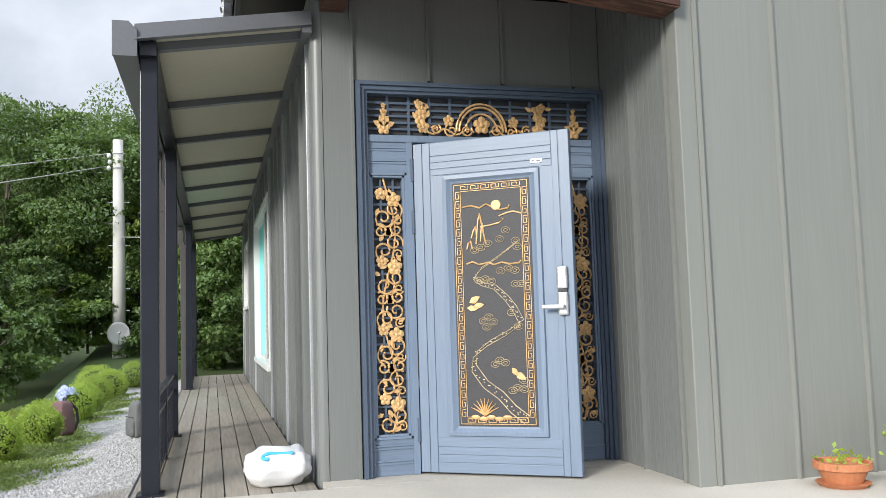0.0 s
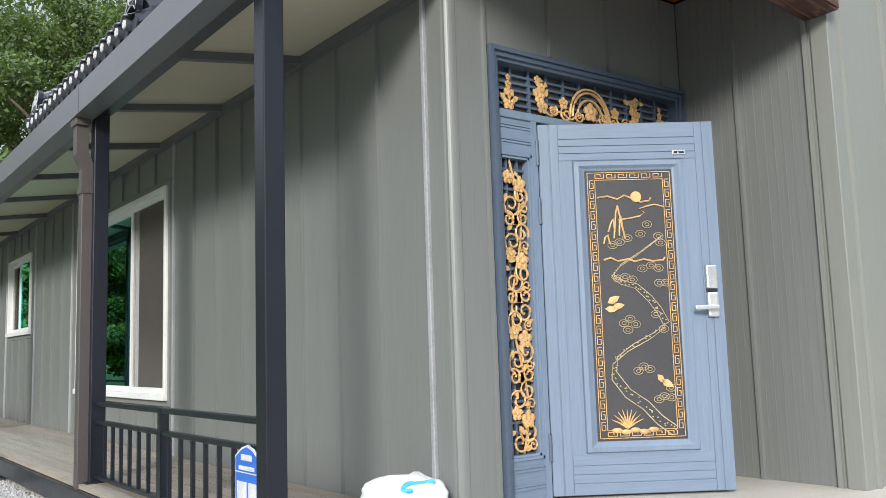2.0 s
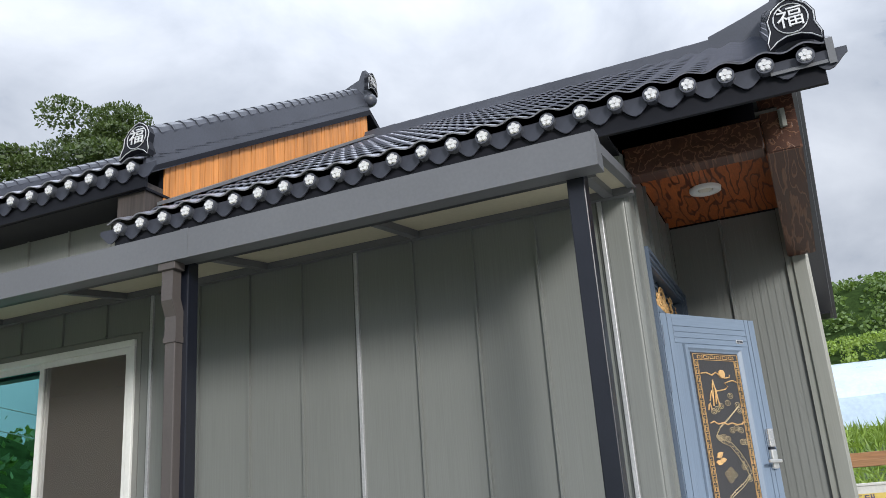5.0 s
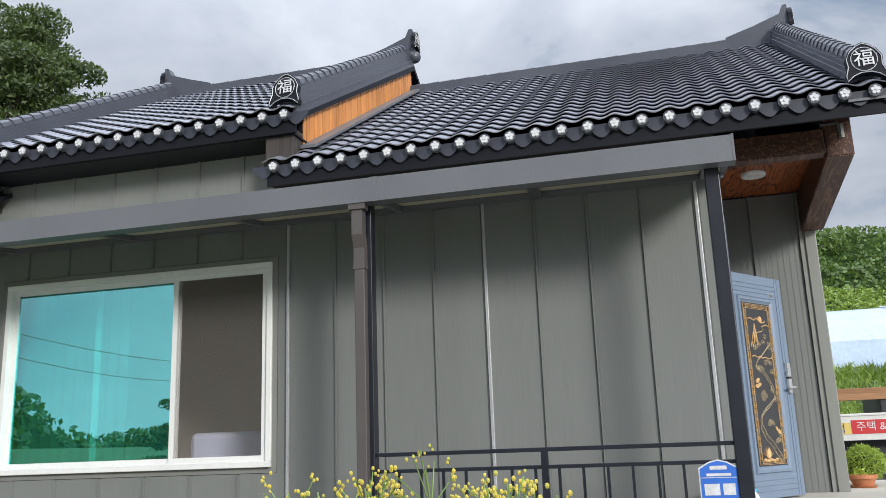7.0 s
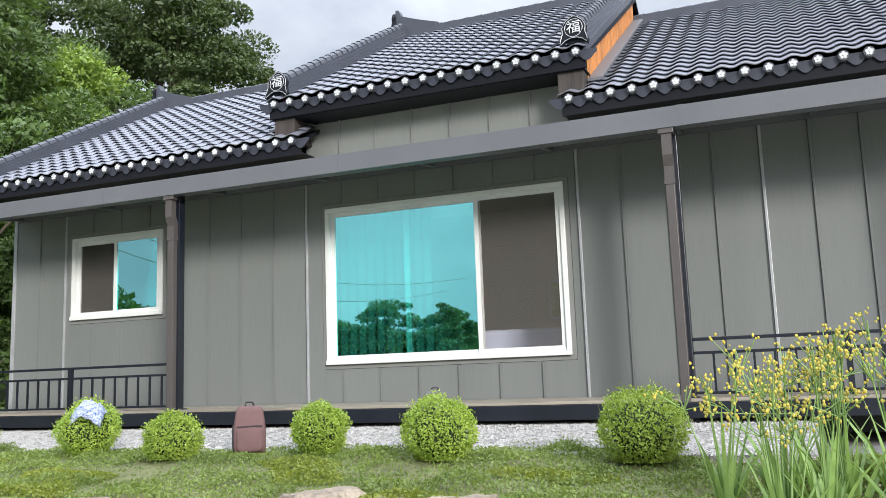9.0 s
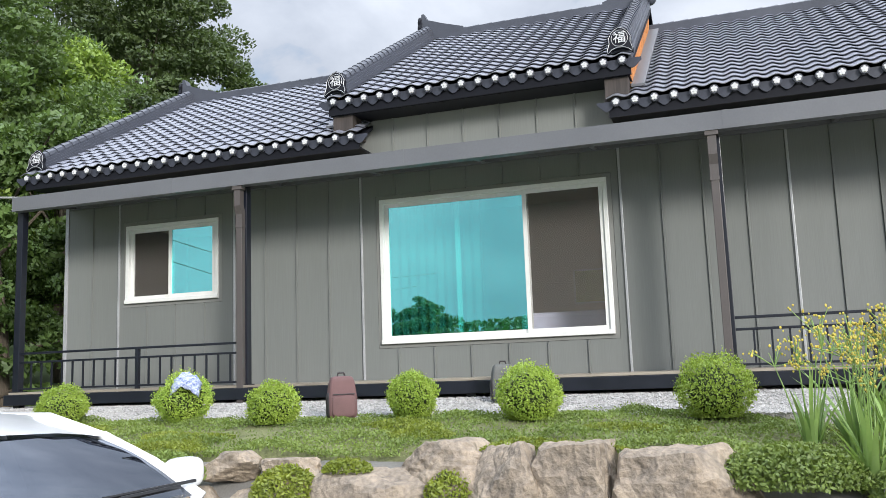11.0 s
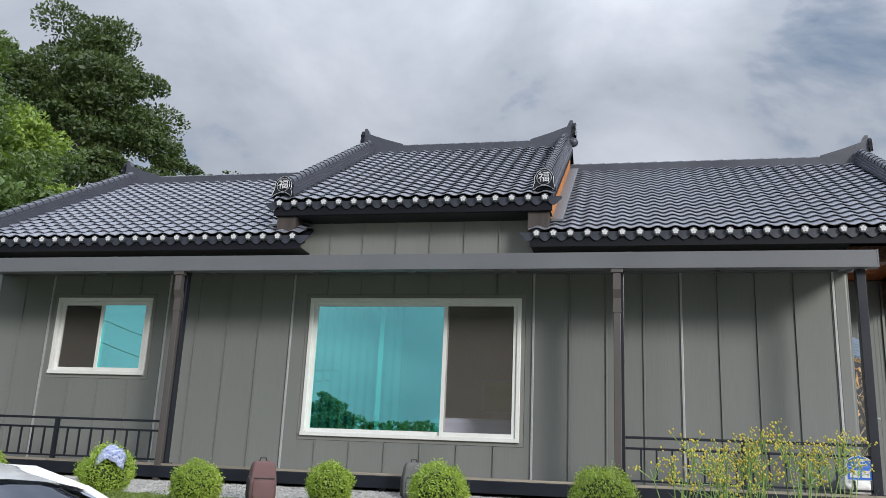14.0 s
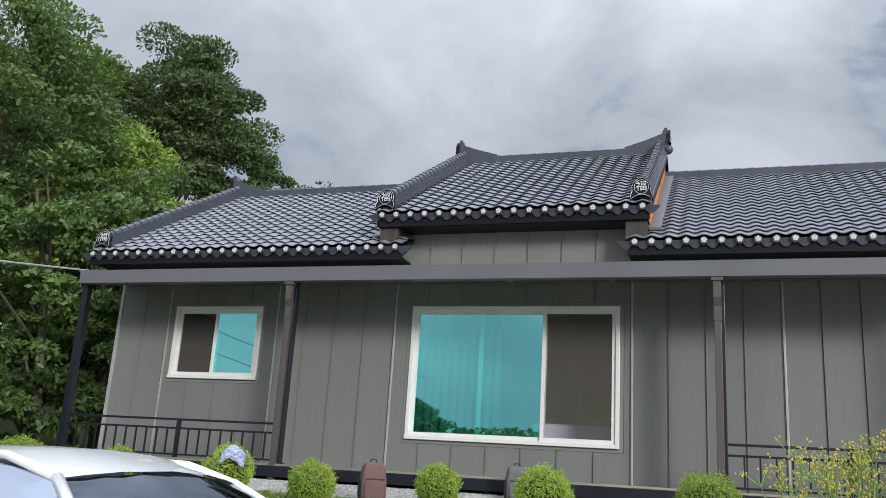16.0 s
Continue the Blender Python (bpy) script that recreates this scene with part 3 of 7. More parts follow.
def flower_meshes():
    """The round nose of an eave tile with a five-petalled white flower on it, facing -x."""
    bm = bmesh.new()
    bmesh.ops.create_cone(bm, cap_ends=True, segments=16, radius1=0.050, radius2=0.050, depth=0.07, matrix=Matrix.Rotation(radians(90), 4, "Y"))
    nose = bpy.data.meshes.new("nose")
    bm.to_mesh(nose)
    bm.free()
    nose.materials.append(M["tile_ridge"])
    bm = bmesh.new()
    for k in range(5):
        a = radians(90 + 72 * k)
        bmesh.ops.create_cone(bm, cap_ends=True, segments=8, radius1=0.0195, radius2=0.0140, depth=0.014, matrix=Matrix.Translation((-0.040, 0.0215 * math.cos(a), 0.0215 * math.sin(a))) @ Matrix.Rotation(radians(-90), 4, "Y"))
    bmesh.ops.create_cone(bm, cap_ends=True, segments=8, radius1=0.012, radius2=0.008, depth=0.022, matrix=Matrix.Translation((-0.042, 0, 0)) @ Matrix.Rotation(radians(-90), 4, "Y"))
    flower = bpy.data.meshes.new("flower")
    bm.to_mesh(flower)
    bm.free()
    flower.materials.append(M["white_paint"])
    return nose, flower


NOSE, FLOWER = flower_meshes()
bm = bmesh.new()
arc = [(TILE_W * (i / 8 - 0.5), -0.085 * (0.5 + 0.5 * math.cos(math.tau * (i / 8 - 0.5))) ** 0.7) for i in range(9)]
add_poly(bm, [(-TILE_W / 2, 0.035)] + [(u, v) for u, v in arc] + [(TILE_W / 2, 0.035)], "x", -0.006, 0.006)
DRIP = bpy.data.meshes.new("drip_plate")
bmesh.ops.recalc_face_normals(bm, faces=bm.faces)
bm.to_mesh(DRIP)
bm.free()
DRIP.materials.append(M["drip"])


def slope_frame(y, z_eave, v=0.0):
    """The pose of a tile at distance v up the slope: x across (+y of the world), y up the slope, z out of it."""
    c, s = math.cos(SLOPE), math.sin(SLOPE)
    up = Vector((c, 0, s))
    side = Vector((0, -1, 0))
    m = Matrix((side, up, side.cross(up))).transposed().to_4x4()
    m.translation = Vector((EAVE_X, y, z_eave)) + up * v
    return m


def ornament(parent, m, size=1.0):
    """An end tile with a domed outline, pale rim and the sign for luck; m: x across, z up, facing -y of its frame."""
    outline = [(-0.15, 0.0), (-0.10, 0.045), (-0.04, 0.07), (0.04, 0.07), (0.10, 0.045), (0.15, 0.0), (0.155, 0.05), (0.13, 0.13), (0.135, 0.21), (0.10, 0.28), (0.045, 0.325), (0.0, 0.345),
               (-0.045, 0.325), (-0.10, 0.28), (-0.135, 0.21), (-0.13, 0.13), (-0.155, 0.05)]
    bm = bmesh.new()
    add_poly(bm, [(u * size, v * size) for u, v in outline], "y", -0.025, 0.03)
    plate = part("end_tile", bm, "eave", parent)
    plate.matrix_basis = m
    bm = bmesh.new()
    add_tube(bm, [(u * size * 0.93, -0.028, v * size * 0.94 + 0.008) for u, v in outline], 0.0042 * size, 6, closed=True)
    add_tube(bm, [(0.095 * size * math.cos(a), -0.028, 0.19 * size + 0.105 * size * math.sin(a)) for a in [math.tau * k / 20 for k in range(20)]], 0.0042 * size, 6, closed=True)
    part("rim", bm, "zinc", plate, "pale grey rim")
    cu = bpy.data.curves.new("luck_sign", "FONT")
    cu.body, cu.size, cu.extrude, cu.align_x, cu.align_y = "\u798f", 0.155 * size, 0.004, "CENTER", "CENTER"
    cu.materials.append(M["white_paint"])
    sign = new("luck_sign", cu)
    sign.parent = plate
    sign.matrix_basis = pose(0, -0.029, 0.19 * size, 90, 0, 0)
    tagged(sign, "pale raised Chinese sign for luck")


def barge_ridge(parent, y, z_eave):
    """The layered ridge that runs down a roof's edge, with rounded cap tiles and an end tile at the eave."""
    c, s = math.cos(SLOPE), math.sin(SLOPE)
    bm = bmesh.new()
    for k, (half, h0, h1) in enumerate(((0.105, 0.03, 0.085), (0.092, 0.085, 0.125), (0.082, 0.125, 0.165), (0.072, 0.165, 0.20))):
        a0, a1 = 0.20, RUN - 0.02
        vs = []
        for v in (a0, a1):
            for u in (-half, half):
                for h in (h0, h1):
                    vs.append(bm.verts.new((EAVE_X + c * v - s * h, y + u, z_eave + s * v + c * h)))
        for f in ((0, 1, 3, 2), (4, 6, 7, 5), (0, 4, 5, 1), (2, 3, 7, 6), (0, 2, 6, 4), (1, 5, 7, 3)):
            bm.faces.new([vs[i] for i in f])
    part("barge_ridge", bm, "tile_ridge", parent)
    n = 24
    for k in range(n):
        v0, v1 = 0.21 + (RUN - 0.25) * k / n, 0.21 + (RUN - 0.25) * (k + 1) / n
        bm = bmesh.new()
        pts = [(EAVE_X + c * v - s * 0.195, y, z_eave + s * v + c * 0.195) for v in (v0, v0 + 0.03, v1)]
        add_tube(bm, pts, 0.07, 10, taper=[0.078, 0.078, 0.066])
        part("cap_tile", bm, "tile_ridge", parent, smooth=False)
    ornament(parent, Matrix.Translation((EAVE_X + 0.045, y, z_eave + 0.06)) @ pose(0, 0, 0, 0, 0, -90) @ pose(0, 0, 0, -8, 0, 0))


def main_ridge(parent, y0, y1, z0, tail0, tail1):
    """The level ridge with stepped sides, cap tiles and swept-up tails at its free ends."""
    bm = bmesh.new()
    for half, h0, h1 in ((0.13, -0.06, 0.030), (0.112, 0.030, 0.060), (0.10, 0.060, 0.090), (0.09, 0.090, 0.105)):
        add_box(bm, RIDGE_X - half, RIDGE_X + half, y0, y1, z0 + h0, z0 + h1)
    part("ridge", bm, "tile_ridge", parent)
    n = int((y1 - y0) / 0.22)
    for k in range(n):
        a = y0 + (y1 - y0) * k / n
        b = y0 + (y1 - y0) * (k + 1) / n
        bm = bmesh.new()
        add_tube(bm, [(RIDGE_X, a, z0 + 0.085), (RIDGE_X, a + 0.03, z0 + 0.085), (RIDGE_X, b, z0 + 0.085)], 0.06, 10, taper=[0.068, 0.068, 0.058])
        part("cap_tile", bm, "tile_ridge", parent)
    for y, sgn, on in ((y0, -1, tail0), (y1, 1, tail1)):
        if not on:
            continue
        curve = [(-0.66, 0.145), (-0.30, 0.255), (0.00, 0.365), (0.05, 0.48), (0.10, 0.48)]
        bm = bmesh.new()
        out = [(y + sgn * u, z0 + v) for u, v in curve] + [(y + sgn * 0.12, z0 + 0.10), (y + sgn * 0.0, z0 - 0.02), (y - sgn * 0.66, z0 + 0.0)]
        add_poly(bm, out, "x", RIDGE_X - 0.075, RIDGE_X + 0.075)
        part("ridge_tail", bm, "tile_ridge", parent)
        ornament(parent, Matrix.Translation((RIDGE_X, y + sgn * 0.13, z0 + 0.17)) @ pose(0, 0, 0, 0, 0, 0 if sgn < 0 else 180), 0.85)
        bm = bmesh.new()
        add_ball(bm, (RIDGE_X, y + sgn * 0.10, z0 + 0.08), 0.09, (1, 1.1, 1), 12, 8)
        part("ridge_boss", bm, "tile_ridge", parent, smooth=True)


def build_roof(name, label, first, count, z_disc, edge0, edge1, barges, tails):
    """A tiled roof: front slope of tiles from eave to ridge, closed back slope, eave noses, ridge and barge ridges.
    first: the lowest y of an eave nose; edge0, edge1: the roof's ends."""
    z_eave = z_disc + 0.035
    z_ridge = z_eave + RISE
    bm = bmesh.new()
    add_poly(bm, [(EAVE_X + 0.03, z_eave - 0.09), (RIDGE_X, z_ridge - 0.12), (2 * RIDGE_X - EAVE_X, z_eave - 0.09), (2 * RIDGE_X - EAVE_X, z_eave - 0.04), (RIDGE_X, z_ridge - 0.05), (EAVE_X + 0.03, z_eave - 0.045)], "y", edge0, edge1)
    roof = tagged(part(name, bm, "eave"), label, "roof", kind="structure")
    vs, fs = [], []
    for k in range(count):
        y = first + TILE_W * k
        for r in range(ROWS_N):
            m = slope_frame(y, z_eave, r * STEP)
            if r < 12:
                ob = new("tile", tile_me)
                ob.parent, ob.matrix_basis = roof, m
            else:
                base = len(vs)
                vs += [m @ Vector(v) for v in TILE_V]
                fs += [tuple(base + i for i in f) for f in TILE_F]
        nose = new("tile_nose", NOSE)
        nose.parent, nose.matrix_basis = roof, Matrix.Translation((EAVE_X + 0.01, y, z_disc))
        flower = new("flower", FLOWER)
        flower.parent = nose
    for k in range(count + 1):
        y = first + TILE_W * (k - 0.5)
        plate = new("drip_plate", DRIP)
        plate.parent, plate.matrix_basis = roof, Matrix.Translation((EAVE_X + 0.022, y, z_disc - 0.015))
    rest = sheet("upper_tiles", vs, fs, "tile", roof, smooth=True)
    rest["kind"] = "stuff"
    main_ridge(roof, edge0 + (0.1 if tails[0] else 0), edge1 - (0.1 if tails[1] else 0), z_ridge + 0.0, *tails)
    for y in barges:
        barge_ridge(roof, y, z_eave)
    # boxed eave
    bm = bmesh.new()
    add_box(bm, EAVE_X + 0.04, EAVE_X + 0.07, edge0 + 0.02, edge1 - 0.02, z_disc - 0.165, z_disc + 0.0)
    part("eave_board", bm, "eave", roof)
    return roof


roof_s = build_roof("roof_south", "charcoal pressed-metal tile roof with white flower eave ends", 3.77, 24, 3.475, 3.66, 8.88, (3.80,), (True, False))
roof_m = build_roof("roof_middle", "raised middle roof of charcoal metal tiles with white flower eave ends", 8.67, 18, 3.966, 8.56, 12.48, (8.69, 12.36), (True, True))
roof_n = build_roof("roof_north", "charcoal pressed-metal tile roof with white flower eave ends", 12.13, 25, 3.485, 12.02, 17.44, (17.25,), (False, True))
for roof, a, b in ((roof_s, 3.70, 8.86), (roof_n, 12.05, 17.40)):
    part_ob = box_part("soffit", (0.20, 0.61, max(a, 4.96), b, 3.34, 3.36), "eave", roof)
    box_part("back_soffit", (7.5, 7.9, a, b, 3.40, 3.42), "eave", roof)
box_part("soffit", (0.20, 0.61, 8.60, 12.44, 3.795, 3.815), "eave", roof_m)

# orange boards in the steps between the roofs, with a grey flashing at their foot
for y, sgn, name in ((8.62, -1, "wall_step_south"), (12.42, 1, "wall_step_north")):
    lo, hi = 3.51, 4.00
    bm = bmesh.new()
    tx = RISE / 3.92
    add_poly(bm, [(0.42, lo + tx * 0.29 - 0.05), (RIDGE_X, lo + RISE - 0.05), (RIDGE_X, hi + RISE - 0.05), (0.42, hi + tx * 0.29 - 0.03)], "y", y - sgn * 0.002, y - sgn * 0.05)
    step = tagged(part(name, bm, "eave"), "orange stained board cladding between two roofs", "wall", kind="structure")
    n = 58
    for k in range(n):
        a, b = 0.42 + (RIDGE_X - 0.42) * k / n, 0.42 + (RIDGE_X - 0.42) * (k + 1) / n - 0.004
        bm = bmesh.new()
        add_poly(bm, [(a, lo + tx * (a - EAVE_X)), (b, lo + tx * (b - EAVE_X)), (b, hi - 0.03 + tx * (b - EAVE_X)), (a, hi - 0.03 + tx * (a - EAVE_X))], "y", y, y + sgn * (0.012 + 0.004 * (k % 3)))
        part("board", bm, "orange_wood", step)
    bm = bmesh.new()
    add_poly(bm, [(0.34, lo + tx * 0.21 + 0.07), (RIDGE_X, lo + tx * 3.92 + 0.07), (RIDGE_X, lo + tx * 3.92 + 0.10), (0.34, lo + tx * 0.21 + 0.10)], "y", y + sgn * 0.0125, y + sgn * 0.17)
    part("flashing", bm, "gutter", step, "grey folded metal flashing")
    bm = bmesh.new()
    add_poly(bm, [(0.16, hi - 0.10), (RIDGE_X, hi + tx * 3.92 - 0.09), (RIDGE_X, hi + tx * 3.92 + 0.06), (0.16, hi + 0.05)], "y", y + sgn * 0.02, y + sgn * 0.055)
    part("barge_board", bm, "tile_ridge", step)
    # dark boxed return under the corner of the middle roof
    bm = bmesh.new()
    y_in = y - sgn * 0.28
    add_box(bm, 0.22, 0.60, min(y, y_in), max(y, y_in), 3.56, 3.87)
    add_box(bm, 0.20, 0.60, min(y, y_in) - 0.01, max(y, y_in) + 0.01, 3.52, 3.56)
    part("eave_return", bm, "eave_wood", step, "dark brown weathered boarding")

# gable verge of the south roof
bm = bmesh.new()
for sgn in (-1, 1):
    xe = RIDGE_X + sgn * 3.92
    add_poly(bm, [(xe, 3.40), (RIDGE_X, 5.60), (RIDGE_X, 5.76), (xe, 3.56)], "y", 3.615, 3.655)
    add_poly(bm, [(xe, 3.41), (RIDGE_X, 5.60), (RIDGE_X, 5.62), (xe, 3.43)], "y", 3.66, WING_Y + 0.02)
part("verge_board", bm, "gutter", roof_s)

# ---- porch canopy: stained soffit, beams, lamp ----
bm = bmesh.new()
add_box(bm, 0.66, WING_X - 0.002, 3.90, 4.948, 3.375, 3.40)
porch_ceiling = tagged(part("porch_ceiling", bm, "soffit_wood"), "reddish stained wooden porch ceiling", "ceiling", kind="structure")
bm = bmesh.new()
add_poly(bm, [(0.65, 3.15), (2.452, 2.942), (2.458, 3.315), (0.65, 3.56)], "y", 3.860, 4.07)
bmesh.ops.bevel(bm, geom=list(bm.edges), offset=0.008, segments=2, affect="EDGES")
beam = tagged(part("porch_beam", bm, "beam_wood"), "dark stained timber beam over the porch", "beam", kind="structure")
beam2 = tagged(box_part("porch_beam", (0.65, 0.80, 4.075, 4.94, 3.19, 3.40), "beam_wood", bevel=0.008), "dark stained timber beam over the porch", "beam", kind="structure")

# ---- deck ----
deck = thing("deck", "weathered grey-brown timber deck on a black steel frame", "deck")
nb, x0, x1 = 8, -0.44, 0.58
for i in range(nb):
    a = x0 + (x1 - x0) * i / nb
    for y0, y1 in ((4.76, 8.2), (8.205, 11.9), (11.905, 15.0), (15.005, 17.0)):
        box_part("board", (a + 0.004, a + (x1 - x0) / nb - 0.004, y0, y1, DECK_Z - 0.028, DECK_Z), "deck", deck)
box_part("edge_beam", (-0.47, -0.43, 4.75, 17.05, 0.215, 0.352), "black_steel", deck, "black steel edge beam", bevel=0.004)
box_part("end_beam", (-0.43, 0.58, 17.0, 17.05, 0.215, 0.352), "black_steel", deck)
for y in (5.1, 7.7, 10.5, 13.4, 16.9):
    box_part("stub_post", (-0.40, -0.30, y - 0.05, y + 0.05, 0.0, 0.30), "black_steel", deck)
    box_part("cross_beam", (-0.43, 0.58, y - 0.04, y + 0.04, 0.25, 0.356), "black_steel", deck)

# posts of the veranda
POSTS = (5.05, 7.72, 13.40, 16.95)
for y in POSTS:
    p = thing("veranda_post", "black painted square steel veranda post", "post", "veranda posts", at=(-0.33, y, DECK_Z))
    box_part("shaft", (-0.05, 0.05, -0.05, 0.05, 0.0, 2.56), "black_steel", p, bevel=0.006)
    box_part("base_plate", (-0.075, 0.075, -0.075, 0.075, 0.0, 0.012), "black_steel", p)


def railing(y0, y1, mid):
    r = thing("deck_railing", "low black steel deck railing with upright bars", "railing", at=(-0.33, y0, DECK_Z))
    n = y1 - y0
    box_part("top_rail", (-0.022, 0.022, 0, n, 0.505, 0.535), "black_steel", r, bevel=0.003)
    box_part("middle_rail", (-0.018, 0.018, 0, n, 0.385, 0.412), "black_steel", r, bevel=0.003)
    box_part("bottom_rail", (-0.018, 0.018, 0, n, 0.03, 0.055), "black_steel", r, bevel=0.003)
    box_part("rail_post", (-0.024, 0.024, mid - y0 - 0.024, mid - y0 + 0.024, 0.0, 0.53), "black_steel", r)
    k = int(n / 0.17)
    for i in range(1, k):
        y = n * i / k
        box_part("baluster", (-0.010, 0.010, y - 0.010, y + 0.010, 0.045, 0.39), "black_steel", r)


railing(5.10, 7.67, 6.40)
railing(13.45, 16.90, 15.0)

# veranda roof and gutter
canopy = tagged(new("veranda_roof"), "lean-to veranda roof with cream underside and grey metal fascia", "veranda roof", kind="structure")
bm = bmesh.new()
add_poly(bm, [(-0.47, 2.955), (0.598, 3.105), (0.598, 3.16), (-0.47, 3.005)], "y", 4.93, 16.93)
part("roof_sheet", bm, "cream", canopy, "cream sheet underside")
bm = bmesh.new()
add_box(bm, -0.515, -0.50, 4.90, 16.95, 2.85, 3.045)
add_box(bm, -0.50, -0.40, 4.90, 16.95, 2.85, 2.865)
add_box(bm, -0.40, -0.385, 4.90, 16.95, 2.85, 2.95)
for y in (7.6, 11.2, 14.4):
    add_box(bm, -0.518, -0.50, y - 0.03, y + 0.03, 2.848, 3.048)
part("gutter", bm, "gutter", canopy, "long grey folded metal gutter")
for y in (4.885, 16.95):
    bm = bmesh.new()
    add_poly(bm, [(-0.518, 2.848), (-0.385, 2.848), (-0.385, 3.0), (-0.43, 3.05), (-0.518, 3.05)], "y", y, y + 0.016)
    part("gutter_cap", bm, "gutter", canopy)
    bm = bmesh.new()
    add_poly(bm, [(-0.40, 2.955), (0.60, 3.10), (0.60, 3.185), (-0.40, 3.04)], "y", y + 0.0165, y + 0.034)
    add_poly(bm, [(-0.40, 2.945), (0.60, 3.09), (0.60, 3.10), (-0.40, 2.955)], "y", y - 0.005 if y < 10 else y - 0.02, y + 0.045)
    part("end_trim", bm, "gutter", canopy)
bm = bmesh.new()
add_box(bm, 0.545, 0.60, 4.90, 16.95, 3.045, 3.10)
part("wall_seal", bm, "gutter", canopy)
box_part("front_beam", (-0.375, -0.285, 4.95, 16.93, 2.875, 2.965), "black_steel", canopy)
for y in (5.06, 6.45, 7.72, 9.1, 10.5, 11.9, 13.4, 15.2, 16.85):
    bm = bmesh.new()
    add_poly(bm, [(-0.30, 2.93), (0.56, 3.05), (0.56, 3.10), (-0.30, 2.978)], "y", y - 0.03, y + 0.03)
    part("rafter", bm, "gutter", canopy)

# downpipes
for y in (7.75, 13.42):
    p = thing("downpipe", "brown-grey square metal downpipe with an offset head", "downpipe", "downpipes", at=(-0.45, y, 0.0))
    box_part("outlet", (-0.055, 0.045, -0.07, 0.07, 2.80, 2.86), "pipe", p, bevel=0.005)
    bm = bmesh.new()
    prof = [(-0.04, 2.80), (-0.04, 2.60), (0.0, 2.50), (0.0, 2.36), (0.075, 2.36), (0.075, 2.53), (0.04, 2.62), (0.04, 2.80)]
    add_poly(bm, prof, "y", -0.045, 0.045)
    part("offset", bm, "pipe", p)
    box_part("collar", (-0.006, 0.081, -0.05, 0.05, 2.33, 2.37), "pipe", p)
    box_part("pipe", (0.0, 0.075, -0.042, 0.042, 0.16, 2.35), "pipe", p, bevel=0.006)
    bm = bmesh.new()
    add_poly(bm, [(0.0, 0.17), (0.075, 0.17), (0.02, 0.06), (-0.08, 0.10), (-0.06, 0.15)], "y", -0.042, 0.042)
    part("shoe", bm, "pipe", p)


# ---- windows ----
def window(name, y0, y1, z0, z1, split, screen_low, label, inner_line=None):
    """A white sliding window in the front wall; split: y of the meeting stile; screen_low: the insect screen is on the lower-y side."""
    w = tagged(new(name), label, "window", kind="structure")
    f, X0, X1 = 0.055, 0.575, 0.70
    bm = bmesh.new()
    add_box(bm, 0.598, 0.612, y0 - 0.05, y1 + 0.05, z1, z1 + 0.05)
    add_box(bm, 0.598, 0.612, y0 - 0.05, y1 + 0.05, z0 - 0.05, z0)
    add_box(bm, 0.598, 0.612, y0 - 0.05, y0, z0, z1)
    add_box(bm, 0.598, 0.612, y1, y1 + 0.05, z0, z1)
    part("surround", bm, "surround", w, "dark grey metal surround")
    bm = bmesh.new()
    add_box(bm, X0, X1, y0, y1, z1 - f, z1, bevel=0.006)
    add_box(bm, X0 - 0.02, X1, y0, y1, z0, z0 + f, bevel=0.006)
    add_box(bm, X0, X1, y0, y0 + f, z0 + f, z1 - f, bevel=0.006)
    add_box(bm, X0, X1, y1 - f, y1, z0 + f, z1 - f, bevel=0.006)
    part("window_frame", bm, "white_pvc", w)
    s = 0.05
    for a, b, mat, x, nm in ((y0 + f, split + 0.03, "screen_mesh" if screen_low else "teal_glass", 0.60, "sash"), (split - 0.03, y1 - f, "teal_glass" if screen_low else "screen_mesh", 0.635, "sash")):
        bm = bmesh.new()
        add_box(bm, x, x + 0.03, a, b, z1 - f - s, z1 - f)
        add_box(bm, x, x + 0.03, a, b, z0 + f, z0 + f + s)
        add_box(bm, x, x + 0.03, a, a + s, z0 + f + s, z1 - f - s)
        add_box(bm, x, x + 0.03, b - s, b, z0 + f + s, z1 - f - s)
        sash = part(nm, bm, "white_pvc", w)
        pane = box_part("pane" if mat == "teal_glass" else "insect_screen", (x + 0.012, x + 0.018, a + s, b - s, z0 + f + s, z1 - f - s), mat, sash, "teal reflective glass" if mat == "teal_glass" else "fine grey insect screen")
        pane.visible_shadow = False
    if inner_line:
        box_part("inner_stile", (0.672, 0.695, inner_line - 0.03, inner_line + 0.03, z0 + f, z1 - f), "white_pvc", w)
    return w


window("window_1", *WIN[0], 10.02, True, "large white sliding window with teal reflective glass and a screen", 10.93)
window("window_2", *WIN[1], 15.20, False, "small white sliding window with teal glass and a screen")

# ---- front door ----
def scroll(bm, cx, cz, r, turn, y, tube=0.0065, start=0.0, loops=1.35):
    """A spiral scroll in the plane of the door wall."""
    pts = []
    for i in range(18):
        k = i / 17
        a = start + turn * loops * math.tau * k
        rr = r * (1.0 - 0.78 * k)
        pts.append((cx + rr * math.cos(a), y - 0.006 * math.sin(math.pi * k), cz + rr * math.sin(a)))
    add_tube(bm, pts, tube, 5)


def blossom(bm, cx, cz, r, y):
    for k in range(5):
        a = math.tau * k / 5 + 0.3
        add_ball(bm, (cx + 0.55 * r * math.cos(a), y, cz + 0.55 * r * math.sin(a)), 0.42 * r, (1, 0.45, 1), 6, 4)
    add_ball(bm, (cx, y - 0.006, cz), 0.28 * r, (1, 0.6, 1), 6, 4)


